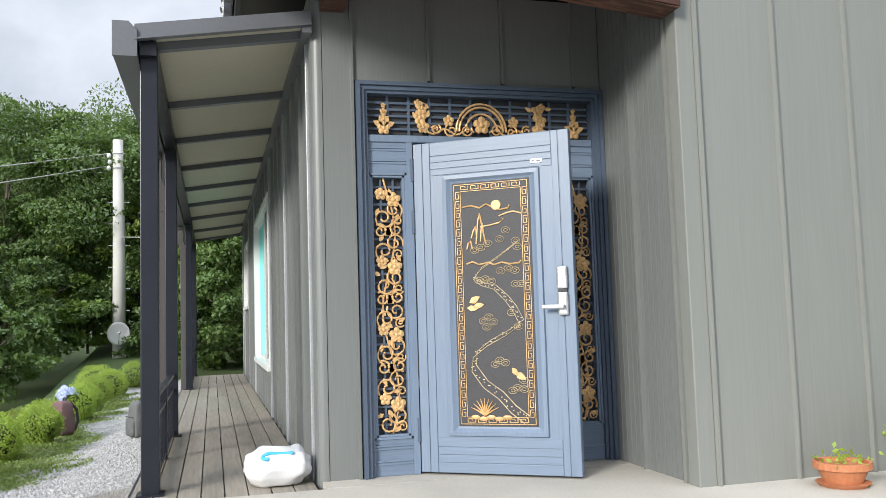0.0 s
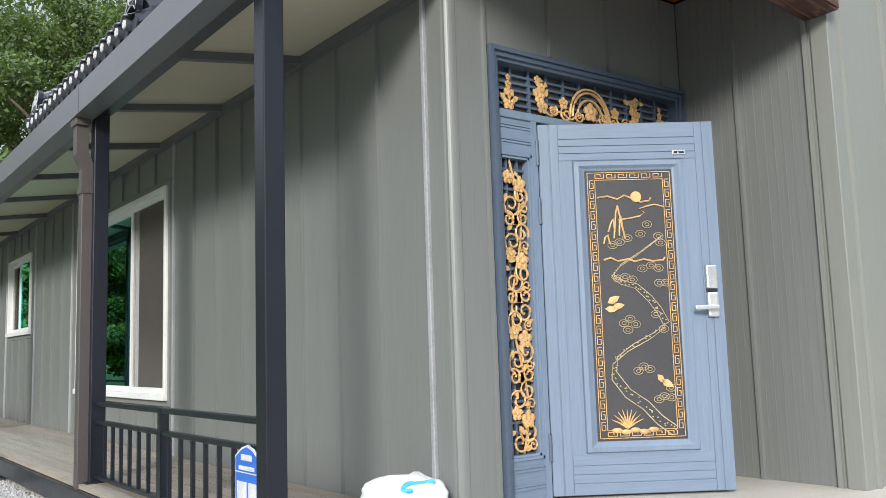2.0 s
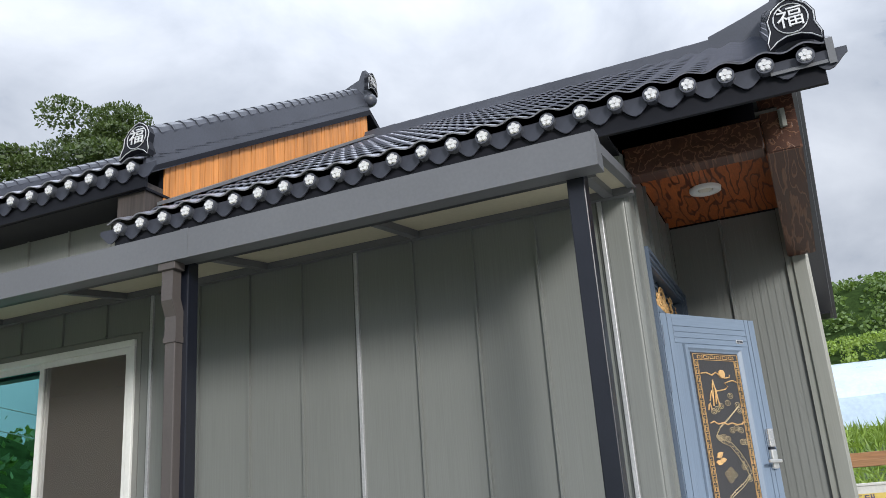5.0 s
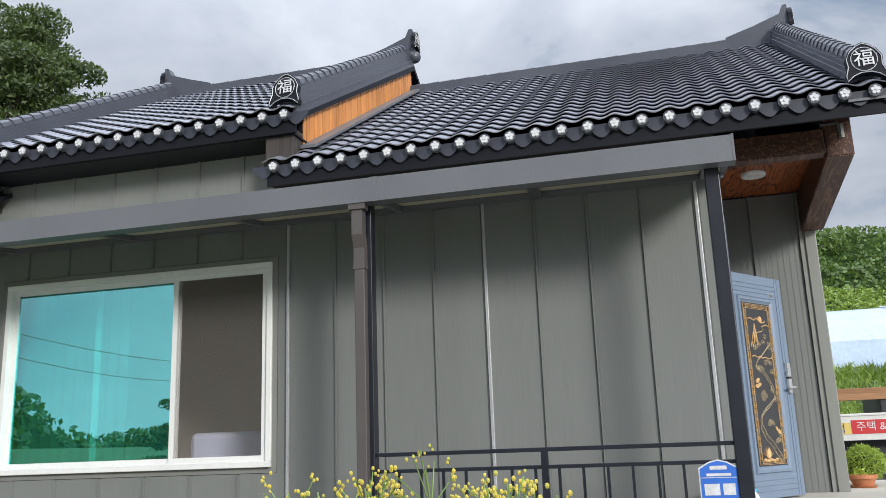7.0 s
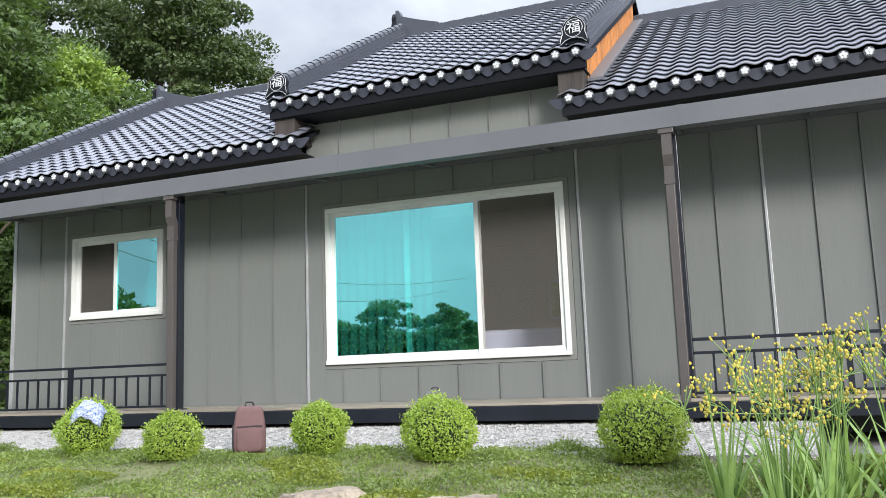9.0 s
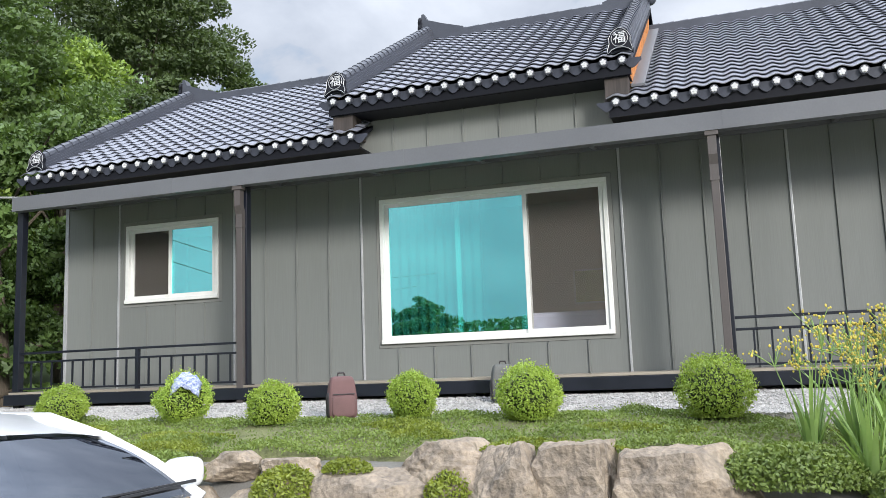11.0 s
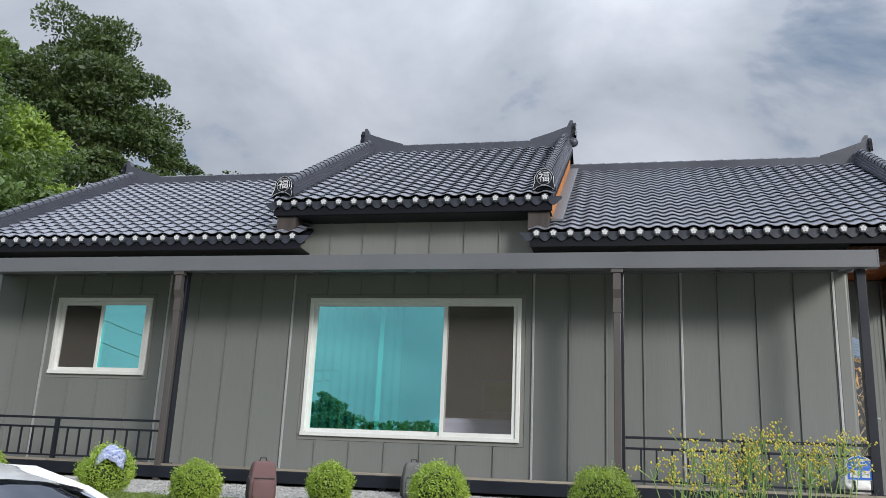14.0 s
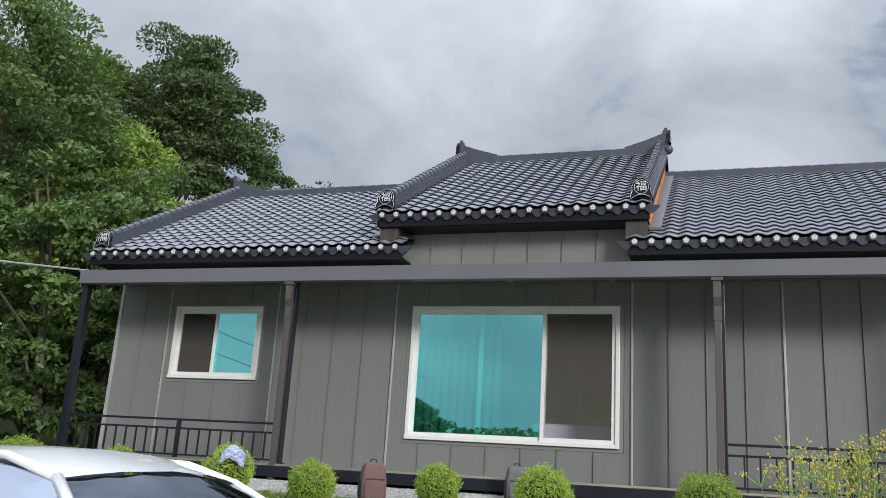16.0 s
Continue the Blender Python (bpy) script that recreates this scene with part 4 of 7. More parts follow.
def leaf_shape(bm, cx, cz, r, ang, y):
    c, s = math.cos(ang), math.sin(ang)
    out = [(0, 0), (0.35, 0.26), (0.7, 0.2), (1.0, 0.0), (0.7, -0.2), (0.35, -0.26)]
    add_poly(bm, [(cx + r * (c * u - s * v), cz + r * (s * u + c * v)) for u, v in out], "y", y - 0.006, y + 0.004)


def side_grille(parent, x0, x1, z0, z1, seed):
    rng = random.Random(seed)
    y = DOOR_Y + 0.03
    box_part("grille_backing", (x0, x1, y + 0.03, y + 0.04, z0, z1), "door_panel", parent, "dark pane behind the grille")
    n = int((z1 - z0) / 0.052)
    for k in range(1, n):
        z = z0 + (z1 - z0) * k / n
        box_part("slat", (x0, x1, y + 0.012, y + 0.026, z - 0.007, z + 0.007), "door_dark", parent)
    for u in (0.3, 0.7):
        x = x0 + (x1 - x0) * u
        box_part("upright", (x - 0.006, x + 0.006, y + 0.010, y + 0.028, z0, z1), "door_dark", parent)
    cx, half = (x0 + x1) / 2, (x1 - x0) / 2
    bm = bmesh.new()
    z, k = z0 + 0.06, 0
    while z < z1 - 0.04:
        side = 1 if k % 2 else -1
        kind = k % 4
        if kind in (0, 2):
            scroll(bm, cx + side * 0.028, z, half * 0.66, side, y, start=rng.uniform(0, 6))
            scroll(bm, cx - side * 0.036, z + 0.05, half * 0.60, -side, y, start=rng.uniform(0, 6))
            scroll(bm, cx - side * 0.058, z - 0.02, half * 0.34, side, y, start=rng.uniform(0, 6), tube=0.005)
            leaf_shape(bm, cx + side * 0.055, z + 0.06, 0.05, rng.uniform(0, 6), y)
            leaf_shape(bm, cx - side * 0.05, z - 0.02, 0.05, rng.uniform(0, 6), y)
            z += 0.112
        elif kind == 1:
            blossom(bm, cx + side * 0.036, z, 0.052, y)
            blossom(bm, cx - side * 0.042, z + 0.035, 0.042, y)
            for q in range(3):
                leaf_shape(bm, cx + rng.uniform(-0.03, 0.03), z + rng.uniform(-0.03, 0.05), 0.055, rng.uniform(0, 6.2), y)
            z += 0.098
        else:
            for q in range(5):
                leaf_shape(bm, cx + 0.012 * (q - 2), z - 0.02, 0.066, math.pi / 2 + 0.42 * (q - 2), y)
            scroll(bm, cx + side * 0.05, z + 0.02, half * 0.46, side, y, start=1.0)
            scroll(bm, cx - side * 0.05, z + 0.01, half * 0.46, -side, y, start=2.1)
            z += 0.090
        k += 1
    add_tube(bm, [(cx + half * 0.45 * math.sin(6.5 * (zz - z0)), y + 0.004, zz) for zz in [z0 + (z1 - z0) * i / 48 for i in range(49)]], 0.006, 5)
    part("gold_scrollwork", bm, "gold", parent, "cast gold scrolls, leaves and blossoms")


door = tagged(new("door_1"), "slate-blue steel front door standing ajar between gold scrolled side panels", "door", kind="structure")
FX0, FX1, FZ0, FZ1 = 0.860, 2.478, 0.402, 2.772
bm = bmesh.new()
for d, y0, y1 in ((0.0, -0.045, 0.12), (0.026, -0.030, 0.10), (0.046, -0.015, 0.10)):
    w = 0.024
    add_box(bm, FX0 + d, FX0 + d + w, DOOR_Y + y0, DOOR_Y + y1, FZ0, FZ1 - d)
    add_box(bm, FX1 - d - w, FX1 - d, DOOR_Y + y0, DOOR_Y + y1, FZ0, FZ1 - d)
    add_box(bm, FX0 + d + w, FX1 - d - w, DOOR_Y + y0, DOOR_Y + y1, FZ1 - d - w, FZ1 - d)
part("casing", bm, "door_dark", door, "stepped dark blue casing")
bm = bmesh.new()
add_box(bm, 0.930, 2.408, DOOR_Y + 0.0, DOOR_Y + 0.09, 2.405, 2.45, bevel=0.006)
add_box(bm, 1.168, 1.205, DOOR_Y + 0.0, DOOR_Y + 0.09, FZ0, 2.405)
add_box(bm, 2.130, 2.167, DOOR_Y + 0.0, DOOR_Y + 0.09, FZ0, 2.405)
part("mullions", bm, "door_blue", door)
for x0, x1 in ((0.930, 1.168), (2.167, 2.408)):
    for z0, z1 in ((FZ0, 0.615), (2.215, 2.405)):
        bm = bmesh.new()
        add_box(bm, x0, x1, DOOR_Y + 0.012, DOOR_Y + 0.06, z0, z1)
        h = z1 - z0
        for k in (0.30, 0.38, 0.72, 0.80):
            add_box(bm, x0, x1, DOOR_Y + 0.006, DOOR_Y + 0.012, z0 + h * k, z0 + h * k + 0.010)
        part("infill_panel", bm, "door_blue_rail", door)
    bm = bmesh.new()
    for d in (0.0, 0.014):
        y0 = DOOR_Y + 0.004 + d * 0.6
        add_box(bm, x0 + d, x0 + d + 0.013, y0, DOOR_Y + 0.07, 0.615, 2.215)
        add_box(bm, x1 - d - 0.013, x1 - d, y0, DOOR_Y + 0.07, 0.615, 2.215)
        add_box(bm, x0, x1, y0, DOOR_Y + 0.07, 0.615 + d, 0.628 + d)
        add_box(bm, x0, x1, y0, DOOR_Y + 0.07, 2.202 - d, 2.215 - d)
    part("grille_frame", bm, "door_blue", door)
side_grille(door, 0.952, 1.146, 0.645, 2.185, 3)
side_grille(door, 2.195, 2.38, 0.645, 2.185, 8)

# transom
TX0, TX1, TZ0, TZ1 = 0.932, 2.405, 2.455, 2.70
ty = DOOR_Y + 0.03
box_part("transom_backing", (TX0, TX1, ty + 0.03, ty + 0.04, TZ0, TZ1), "door_panel", door, "dark pane behind the transom grille")
for k in range(1, 6):
    z = TZ0 + (TZ1 - TZ0) * k / 6
    box_part("slat", (TX0, TX1, ty + 0.012, ty + 0.026, z - 0.007, z + 0.007), "door_dark", door)
for k in range(1, 11):
    x = TX0 + (TX1 - TX0) * k / 11
    box_part("upright", (x - 0.008, x + 0.008, ty + 0.010, ty + 0.028, TZ0, TZ1), "door_dark", door)
bm = bmesh.new()
mid = (TX0 + TX1) / 2
for r in (0.165, 0.145, 0.105):
    add_tube(bm, [(mid + r * math.cos(a), ty, TZ0 + 0.035 + r * 1.08 * math.sin(a)) for a in [math.pi * i / 16 for i in range(17)]], 0.008, 5)
blossom(bm, mid, TZ0 + 0.075, 0.062, ty - 0.005)
for sgn in (-1, 1):
    scroll(bm, mid + sgn * 0.10, TZ0 + 0.04, 0.040, sgn, ty, start=0.5)
    scroll(bm, mid + sgn * 0.20, TZ0 + 0.035, 0.045, -sgn, ty, start=2.0)
    blossom(bm, mid + sgn * 0.215, TZ0 + 0.10, 0.040, ty)
    add_tube(bm, [(mid + sgn * (0.05 + 0.34 * k), ty, TZ0 + 0.03 + 0.018 * math.sin(14 * k)) for k in [i / 14 for i in range(15)]], 0.007, 5)
    scroll(bm, mid + sgn * 0.30, TZ0 + 0.045, 0.035, sgn, ty, start=1.0)
    for q, (dx, dz, r) in enumerate(((0.38, 0.055, 0.045), (0.40, 0.115, 0.048), (0.385, 0.175, 0.042), (0.41, 0.205, 0.030))):
        blossom(bm, mid + sgn * dx, TZ0 + dz, r, ty)
        leaf_shape(bm, mid + sgn * (dx - 0.045), TZ0 + dz, 0.05, q * 1.3, ty)
        leaf_shape(bm, mid + sgn * (dx + 0.02), TZ0 + dz - 0.01, 0.05, q * 2.1, ty)
    for dz, r in ((0.045, 0.048), (0.10, 0.034), (0.145, 0.026), (0.185, 0.018)):
        blossom(bm, mid + sgn * 0.63, TZ0 + dz, r, ty)
    for q in range(4):
        leaf_shape(bm, mid + sgn * 0.63, TZ0 + 0.05, 0.075, 0.4 + q * 0.75, ty)
part("gold_scrollwork", bm, "gold", door, "cast gold arch with scrolls and blossoms")

# the leaf, hinged at its near edge and swung outward
LW, LH = 0.966, 1.98
leaf = new("door_leaf")
leaf.parent = door
leaf.matrix_basis = Matrix.Translation((1.212, DOOR_Y + 0.002, 0.412)) @ pose(0, 0, 0, 0, 0, -34.8)
tagged(leaf, "slate-blue grooved steel door leaf, ajar")
PX0, PX1, PZ0, PZ1 = 0.244, 0.726, 0.272, 1.718


def leaf_part(name, bm, mat, label="", smooth=False):
    return part(name, bm, mat, leaf, label, smooth)


bm = bmesh.new()
add_box(bm, 0, LW, 0.0, 0.055, 0, LH, bevel=0.004)
leaf_part("slab", bm, "door_blue")
bm = bmesh.new()
for a, b in ((0.002, 0.058), (0.063, 0.108), (0.862, 0.900), (0.905, 0.964)):
    add_box(bm, a, b, -0.006, 0.0, 0.002, LH - 0.002, bevel=0.002)
leaf_part("stile_boards", bm, "door_blue")
for z0, z1 in ((1.895, 1.975), (1.855, 1.892), (1.815, 1.852), (1.775, 1.812), (0.003, 0.060), (0.063, 0.105), (0.108, 0.150), (0.153, 0.205)):
    bm = bmesh.new()
    add_box(bm, 0.111, 0.859, -0.005, 0.0, z0, z1, bevel=0.002)
    leaf_part("rail_board", bm, "door_blue_rail")
# bevelled moulding round the cast panel
bm = bmesh.new()
o, i_ = (PX0 - 0.062, PX1 + 0.062, PZ0 - 0.058, PZ1 + 0.054), (PX0, PX1, PZ0, PZ1)
ring = lambda r, y: [bm.verts.new((r[a], y, r[b])) for a, b in ((0, 2), (1, 2), (1, 3), (0, 3))]
grow = lambda r, g: (r[0] - g, r[1] + g, r[2] - g, r[3] + g)
rs = [ring(o, -0.001), ring(grow(o, -0.006), -0.016), ring(grow(o, -0.030), -0.018), ring(grow(i_, 0.010), -0.004), ring(i_, 0.0)]
for p, q in zip(rs, rs[1:]):
    for k in range(4):
        bm.faces.new((p[k], p[(k + 1) % 4], q[(k + 1) % 4], q[k]))
leaf_part("moulding", bm, "door_blue")
bm = bmesh.new()
add_box(bm, PX0 + 0.002, PX1 - 0.002, -0.004, 0.002, PZ0 + 0.002, PZ1 - 0.002)
leaf_part("cast_panel", bm, "door_panel", "dark cast relief panel")
# key-pattern border
bm = bmesh.new()
ins = 0.014
for d in (ins, ins + 0.040):
    for a in ((PX0 + d, PX1 - d, PZ0 + d, PZ0 + d + 0.003), (PX0 + d, PX1 - d, PZ1 - d - 0.003, PZ1 - d)):
        add_box(bm, a[0], a[1], -0.009, -0.003, a[2], a[3])
    for a in ((PX0 + d, PX0 + d + 0.003, PZ0 + d, PZ1 - d), (PX1 - d - 0.003, PX1 - d, PZ0 + d, PZ1 - d)):
        add_box(bm, a[0], a[1], -0.009, -0.003, a[2], a[3])


def key(bm, u, v, du, dv, flip):
    """One meander of the border, in a cell of du by dv at (u, v); flip: the run is upright."""
    bars = ((0.10, 0.90, 0.24, 0.32), (0.10, 0.16, 0.24, 0.78), (0.10, 0.62, 0.70, 0.78), (0.56, 0.62, 0.48, 0.78), (0.84, 0.90, 0.24, 0.78))
    for a, b, c, d in bars:
        if flip:
            add_box(bm, u + c * du, u + d * du, -0.009, -0.003, v + a * dv, v + b * dv)
        else:
            add_box(bm, u + a * du, u + b * du, -0.009, -0.003, v + c * dv, v + d * dv)


nk = 24
for k in range(nk):
    v = PZ0 + 0.05 + (PZ1 - PZ0 - 0.10) * k / nk
    for u in (PX0 + ins, PX1 - ins - 0.043):
        key(bm, u, v, 0.043, (PZ1 - PZ0 - 0.10) / nk, True)
for k in range(6):
    u = PX0 + 0.05 + (PX1 - PX0 - 0.10) * k / 6
    for v in (PZ0 + ins, PZ1 - ins - 0.043):
        key(bm, u, v, (PX1 - PX0 - 0.10) / 6, 0.043, False)
leaf_part("key_border", bm, "gold", "gold meander border")
# relief picture: sun, clouds, peaks, pine and reeds (coordinates in parts of the panel)
PW, PH = PX1 - PX0, PZ1 - PZ0


def at(u, v, y=-0.008):
    return (PX0 + PW * u, y, PZ1 - PH * v)


bm = bmesh.new()
bmesh.ops.create_cone(bm, cap_ends=True, segments=24, radius1=0.031, radius2=0.029, depth=0.012, matrix=Matrix.Translation(at(0.57, 0.105)) @ Matrix.Rotation(radians(90), 4, "X"))
leaf_part("relief_sun", bm, "gold", "gold disc of the sun")
bm = bmesh.new()
lines = [[(0.13, 0.105), (0.25, 0.10), (0.36, 0.112), (0.44, 0.098), (0.52, 0.11), (0.62, 0.125), (0.72, 0.12), (0.74, 0.108)],
         [(0.88, 0.145), (0.78, 0.135), (0.70, 0.14), (0.60, 0.15), (0.66, 0.165), (0.60, 0.178), (0.50, 0.185), (0.36, 0.19)],
         [(0.17, 0.34), (0.25, 0.332), (0.33, 0.345), (0.45, 0.338), (0.52, 0.348), (0.62, 0.34), (0.72, 0.348), (0.84, 0.345), (0.86, 0.335)],
         [(0.24, 0.235), (0.27, 0.205), (0.30, 0.185), (0.315, 0.235)], [(0.30, 0.26), (0.335, 0.16), (0.355, 0.135), (0.39, 0.20), (0.425, 0.262)], [(0.36, 0.25), (0.375, 0.19), (0.385, 0.175), (0.40, 0.21)],
         [(0.18, 0.28), (0.20, 0.255), (0.23, 0.245), (0.25, 0.28)]]
for ln in lines:
    add_tube(bm, [at(u, v) for u, v in ln], 0.0050, 5)
leaf_part("relief_lines", bm, "gold", "gold cloud and mountain lines")
bm = bmesh.new()
trunk = [(0.86, 0.97), (0.70, 0.93), (0.55, 0.875), (0.36, 0.83), (0.22, 0.765), (0.24, 0.71), (0.42, 0.665), (0.66, 0.625), (0.84, 0.585), (0.76, 0.53), (0.66, 0.485), (0.52, 0.44), (0.36, 0.425), (0.26, 0.40), (0.36, 0.36), (0.56, 0.32), (0.84, 0.255)]
wide = [0.034, 0.034, 0.033, 0.032, 0.031, 0.030, 0.028, 0.027, 0.026, 0.024, 0.022, 0.018, 0.014, 0.012, 0.012, 0.011, 0.006]
for sgn in (-1, 1):
    add_tube(bm, [(at(u, v)[0] + sgn * w * 0.45, -0.007 - 0.003 * (sgn == 0), at(u, v)[2] + sgn * w * 0.62) for (u, v), w in zip(trunk, wide)], 0.003, 5, taper=[max(0.0022, w * 0.10) for w in wide])
rng = random.Random(5)
for (u0, v0), (u1, v1), w in zip(trunk, trunk[1:], wide):
    for q in range(6):
        k = q / 6
        cx, cz = at(u0 + (u1 - u0) * k, v0 + (v1 - v0) * k)[0], at(0, v0 + (v1 - v0) * k)[2]
        add_ball(bm, (cx + rng.uniform(-0.4, 0.4) * w, -0.006, cz + rng.uniform(-0.4, 0.4) * w), 0.0042, (1.3, 0.6, 0.9), 5, 4)
for u, v in ((0.60, 0.245), (0.68, 0.21), (0.80, 0.255), (0.36, 0.275), (0.45, 0.26), (0.28, 0.285), (0.82, 0.28), (0.60, 0.375), (0.70, 0.365), (0.78, 0.375), (0.40, 0.405), (0.32, 0.41), (0.48, 0.415), (0.78, 0.43), (0.86, 0.43),
             (0.72, 0.545), (0.80, 0.60), (0.36, 0.575), (0.43, 0.56), (0.49, 0.58), (0.40, 0.60), (0.55, 0.735), (0.62, 0.745), (0.49, 0.75), (0.76, 0.845), (0.84, 0.85), (0.70, 0.855), (0.84, 0.815)):
    cx, _, cz = at(u, v)
    for rr in (0.027, 0.012):
        add_tube(bm, [(cx + rr * math.cos(a), -0.008, cz + 0.72 * rr * math.sin(a)) for a in [math.tau * i / 9 for i in range(9)]], 0.0022, 4, closed=True)
leaf_part("relief_pine", bm, "gold_pale", "pale gold gnarled pine relief")
bm = bmesh.new()
for k in range(9):
    a = radians(28 + 15.5 * k)
    add_tube(bm, [at(0.34, 0.955), (at(0.34, 0)[0] + 0.05 * math.cos(a), -0.009, at(0, 0.955)[2] + 0.06 * math.sin(a)), (at(0.34, 0)[0] + 0.095 * math.cos(a), -0.008, at(0, 0.955)[2] + 0.10 * math.sin(a))], 0.003, 4, taper=[0.0045, 0.004, 0.0015])
for k in range(5):
    add_ball(bm, at(0.22 + 0.10 * k, 0.962 + 0.006 * (k % 2)), 0.020, (1.4, 0.35, 0.7), 8, 5)
for u, v, s, a in ((0.25, 0.50, 1.0, 0.5), (0.22, 0.52, 0.9, -0.1), (0.30, 0.515, 0.9, 0.15), (0.80, 0.785, 1.0, -0.55), (0.76, 0.765, 0.8, -0.9)):
    cx, _, cz = at(u, v)
    leaf_shape(bm, cx - 0.03, cz, 0.075 * s, a, -0.006)
leaf_part("relief_reeds", bm, "gold", "gold reeds and leaf forms")
# hinges, lock, lever and maker's plate
for z in (1.82, 1.50, 0.25):
    bm = bmesh.new()
    bmesh.ops.create_cone(bm, cap_ends=True, segments=10, radius1=0.011, radius2=0.011, depth=0.14, matrix=Matrix.Translation((-0.006, -0.008, z)))
    leaf_part("hinge", bm, "door_dark")
bm = bmesh.new()
add_box(bm, 0.868, 0.930, -0.036, -0.006, 1.055, 1.185, bevel=0.010)
lock = leaf_part("keypad_lock", bm, "chrome", "brushed steel electronic lock")
bm = bmesh.new()
add_box(bm, 0.868, 0.930, -0.036, -0.006, 0.905, 1.040, bevel=0.012)
leaf_part("lock_body", bm, "chrome")
bm = bmesh.new()
add_box(bm, 0.872, 0.926, -0.028, -0.006, 1.041, 1.054)
leaf_part("lock_gap", bm, "black_steel")
bm = bmesh.new()
add_box(bm, 0.785, 0.915, -0.078, -0.058, 0.945, 0.968, bevel=0.006)
add_box(bm, 0.885, 0.912, -0.06, -0.03, 0.943, 0.970, bevel=0.006)
leaf_part("lever", bm, "chrome", "steel lever handle")
bm = bmesh.new()
add_box(bm, 0.735, 0.805, -0.010, -0.004, 1.795, 1.822, bevel=0.002)
leaf_part("maker_plate", bm, "chrome", "small silver maker's plate")
for a, b in ((0.742, 0.762), (0.768, 0.798)):
    bm = bmesh.new()
    add_box(bm, a, b, -0.0112, -0.0098, 1.802, 1.813)
    leaf_part("plate_bar", bm, "black_steel")

# ---- small things of the porch ----
M["paper_blue"] = material("sign_blue", (0.035, 0.14, 0.52), 0.35, dark=0.9, grain=30, blotch=4, bump=0.03)
M["sack"] = material("white_woven_sack", (0.74, 0.74, 0.74), 0.6, dark=0.85, grain=200, blotch=8, bump=0.4)
M["cyan_print"] = material("cyan_print", (0.06, 0.42, 0.72), 0.55, dark=0.8, grain=60, blotch=10, bump=0.1)
M["terracotta"] = material("terracotta", (0.52, 0.20, 0.09), 0.75, dark=0.75, grain=50, blotch=6, bump=0.25)
M["soil"] = material("potting_soil", (0.06, 0.045, 0.03), 0.95, dark=0.5, grain=60, blotch=9, bump=0.6)
M["lamp_glow"] = material("lamp_glass", (0.62, 0.60, 0.52), 0.3, dark=0.9, grain=20, blotch=5, bump=0.02)
M["window_black"] = material("black_window_frame", (0.022, 0.026, 0.036), 0.35, dark=0.8, grain=40, blotch=4, bump=0.05)
M["sky_glass"] = coated_glass("clear_window_glass", (0.85, 0.88, 0.92), (0.25, 0.27, 0.30), 0.35)

lamp = thing("ceiling_lamp", "round white ceiling lamp recessed in the porch ceiling", "lamp", at=(1.669, 4.544, 3.374))
bm = bmesh.new()
prof = [(0.055, -0.012), (0.085, -0.030), (0.115, -0.024), (0.118, 0.0)]
for (r0, z0), (r1, z1) in zip(prof, prof[1:]):
    for k in range(24):
        a, b = math.tau * k / 24, math.tau * (k + 1) / 24
        bm.faces.new([bm.verts.new((r * math.cos(q), r * math.sin(q), z)) for r, q, z in ((r0, a, z0), (r0, b, z0), (r1, b, z1), (r1, a, z1))])
bmesh.ops.remove_doubles(bm, verts=bm.verts, dist=0.0005)
part("ring", bm, "white_pvc", lamp, "white ring", smooth=True)
bm = bmesh.new()
add_ball(bm, (0, 0, -0.008), 0.056, (1, 1, 0.25), 16, 8)
part("lens", bm, "lamp_glow", lamp, "unlit lens", smooth=True)

plate = thing("house_number_plate", "blue five-sided house number plate with white border on the railing", "sign", at=(-0.362, 5.22, 0.66))
out = [(-0.13, -0.125), (0.13, -0.125), (0.13, 0.085), (0.06, 0.125), (0.0, 0.14), (-0.06, 0.125), (-0.13, 0.085)]
bm = bmesh.new()
add_poly(bm, out, "x", -0.004, 0.004)
part("border", bm, "white_paint", plate)
bm = bmesh.new()
add_poly(bm, [(u * 0.93, v * 0.93) for u, v in out], "x", -0.0065, -0.004)
part("face", bm, "paper_blue", plate, "blue enamel face")
for y0, y1, z0, z1 in ((-0.055, 0.055, 0.072, 0.098), (-0.08, 0.08, 0.030, 0.048), (-0.12, 0.12, 0.018, 0.022), (-0.10, -0.02, -0.095, -0.02), (0.0, 0.10, -0.095, -0.02)):
    box_part("lettering_bar", (-0.0085, -0.0065, y0, y1, z0, z1), "white_paint", plate)

def sack_point(c):
    """A point of the slumped sack for a point of the unit ball."""
    n = noise.noise(c * 2.2) * 0.10 + noise.noise(c * 6.0) * 0.035
    sx, sy = (abs(c.x) ** 0.55) * (1 if c.x > 0 else -1), (abs(c.y) ** 0.6) * (1 if c.y > 0 else -1)
    return Vector((sx * 0.19 * (1 + n), sy * 0.17 * (1 + n), max(0.002, 0.105 + c.z * 0.11 * (1 + 2.2 * n))))


sack = thing("feed_sack", "slumped white woven plastic sack with a cyan print on the deck", "sack", at=(0.375, 5.10, DECK_Z))
bm = bmesh.new()
bmesh.ops.create_icosphere(bm, subdivisions=4, radius=1.0)
for v in bm.verts:
    v.co = sack_point(v.co)
part("bag", bm, "sack", sack, smooth=True)
bm = bmesh.new()
add_tube(bm, [sack_point(Vector((0.22 * math.cos(a) - 0.05, -0.62, 0.62 + 0.22 * math.sin(a))).normalized()) for a in [math.tau * k / 18 for k in range(14)]], 0.012, 6)
part("print_mark", bm, "cyan_print", sack, "cyan printed swirl")


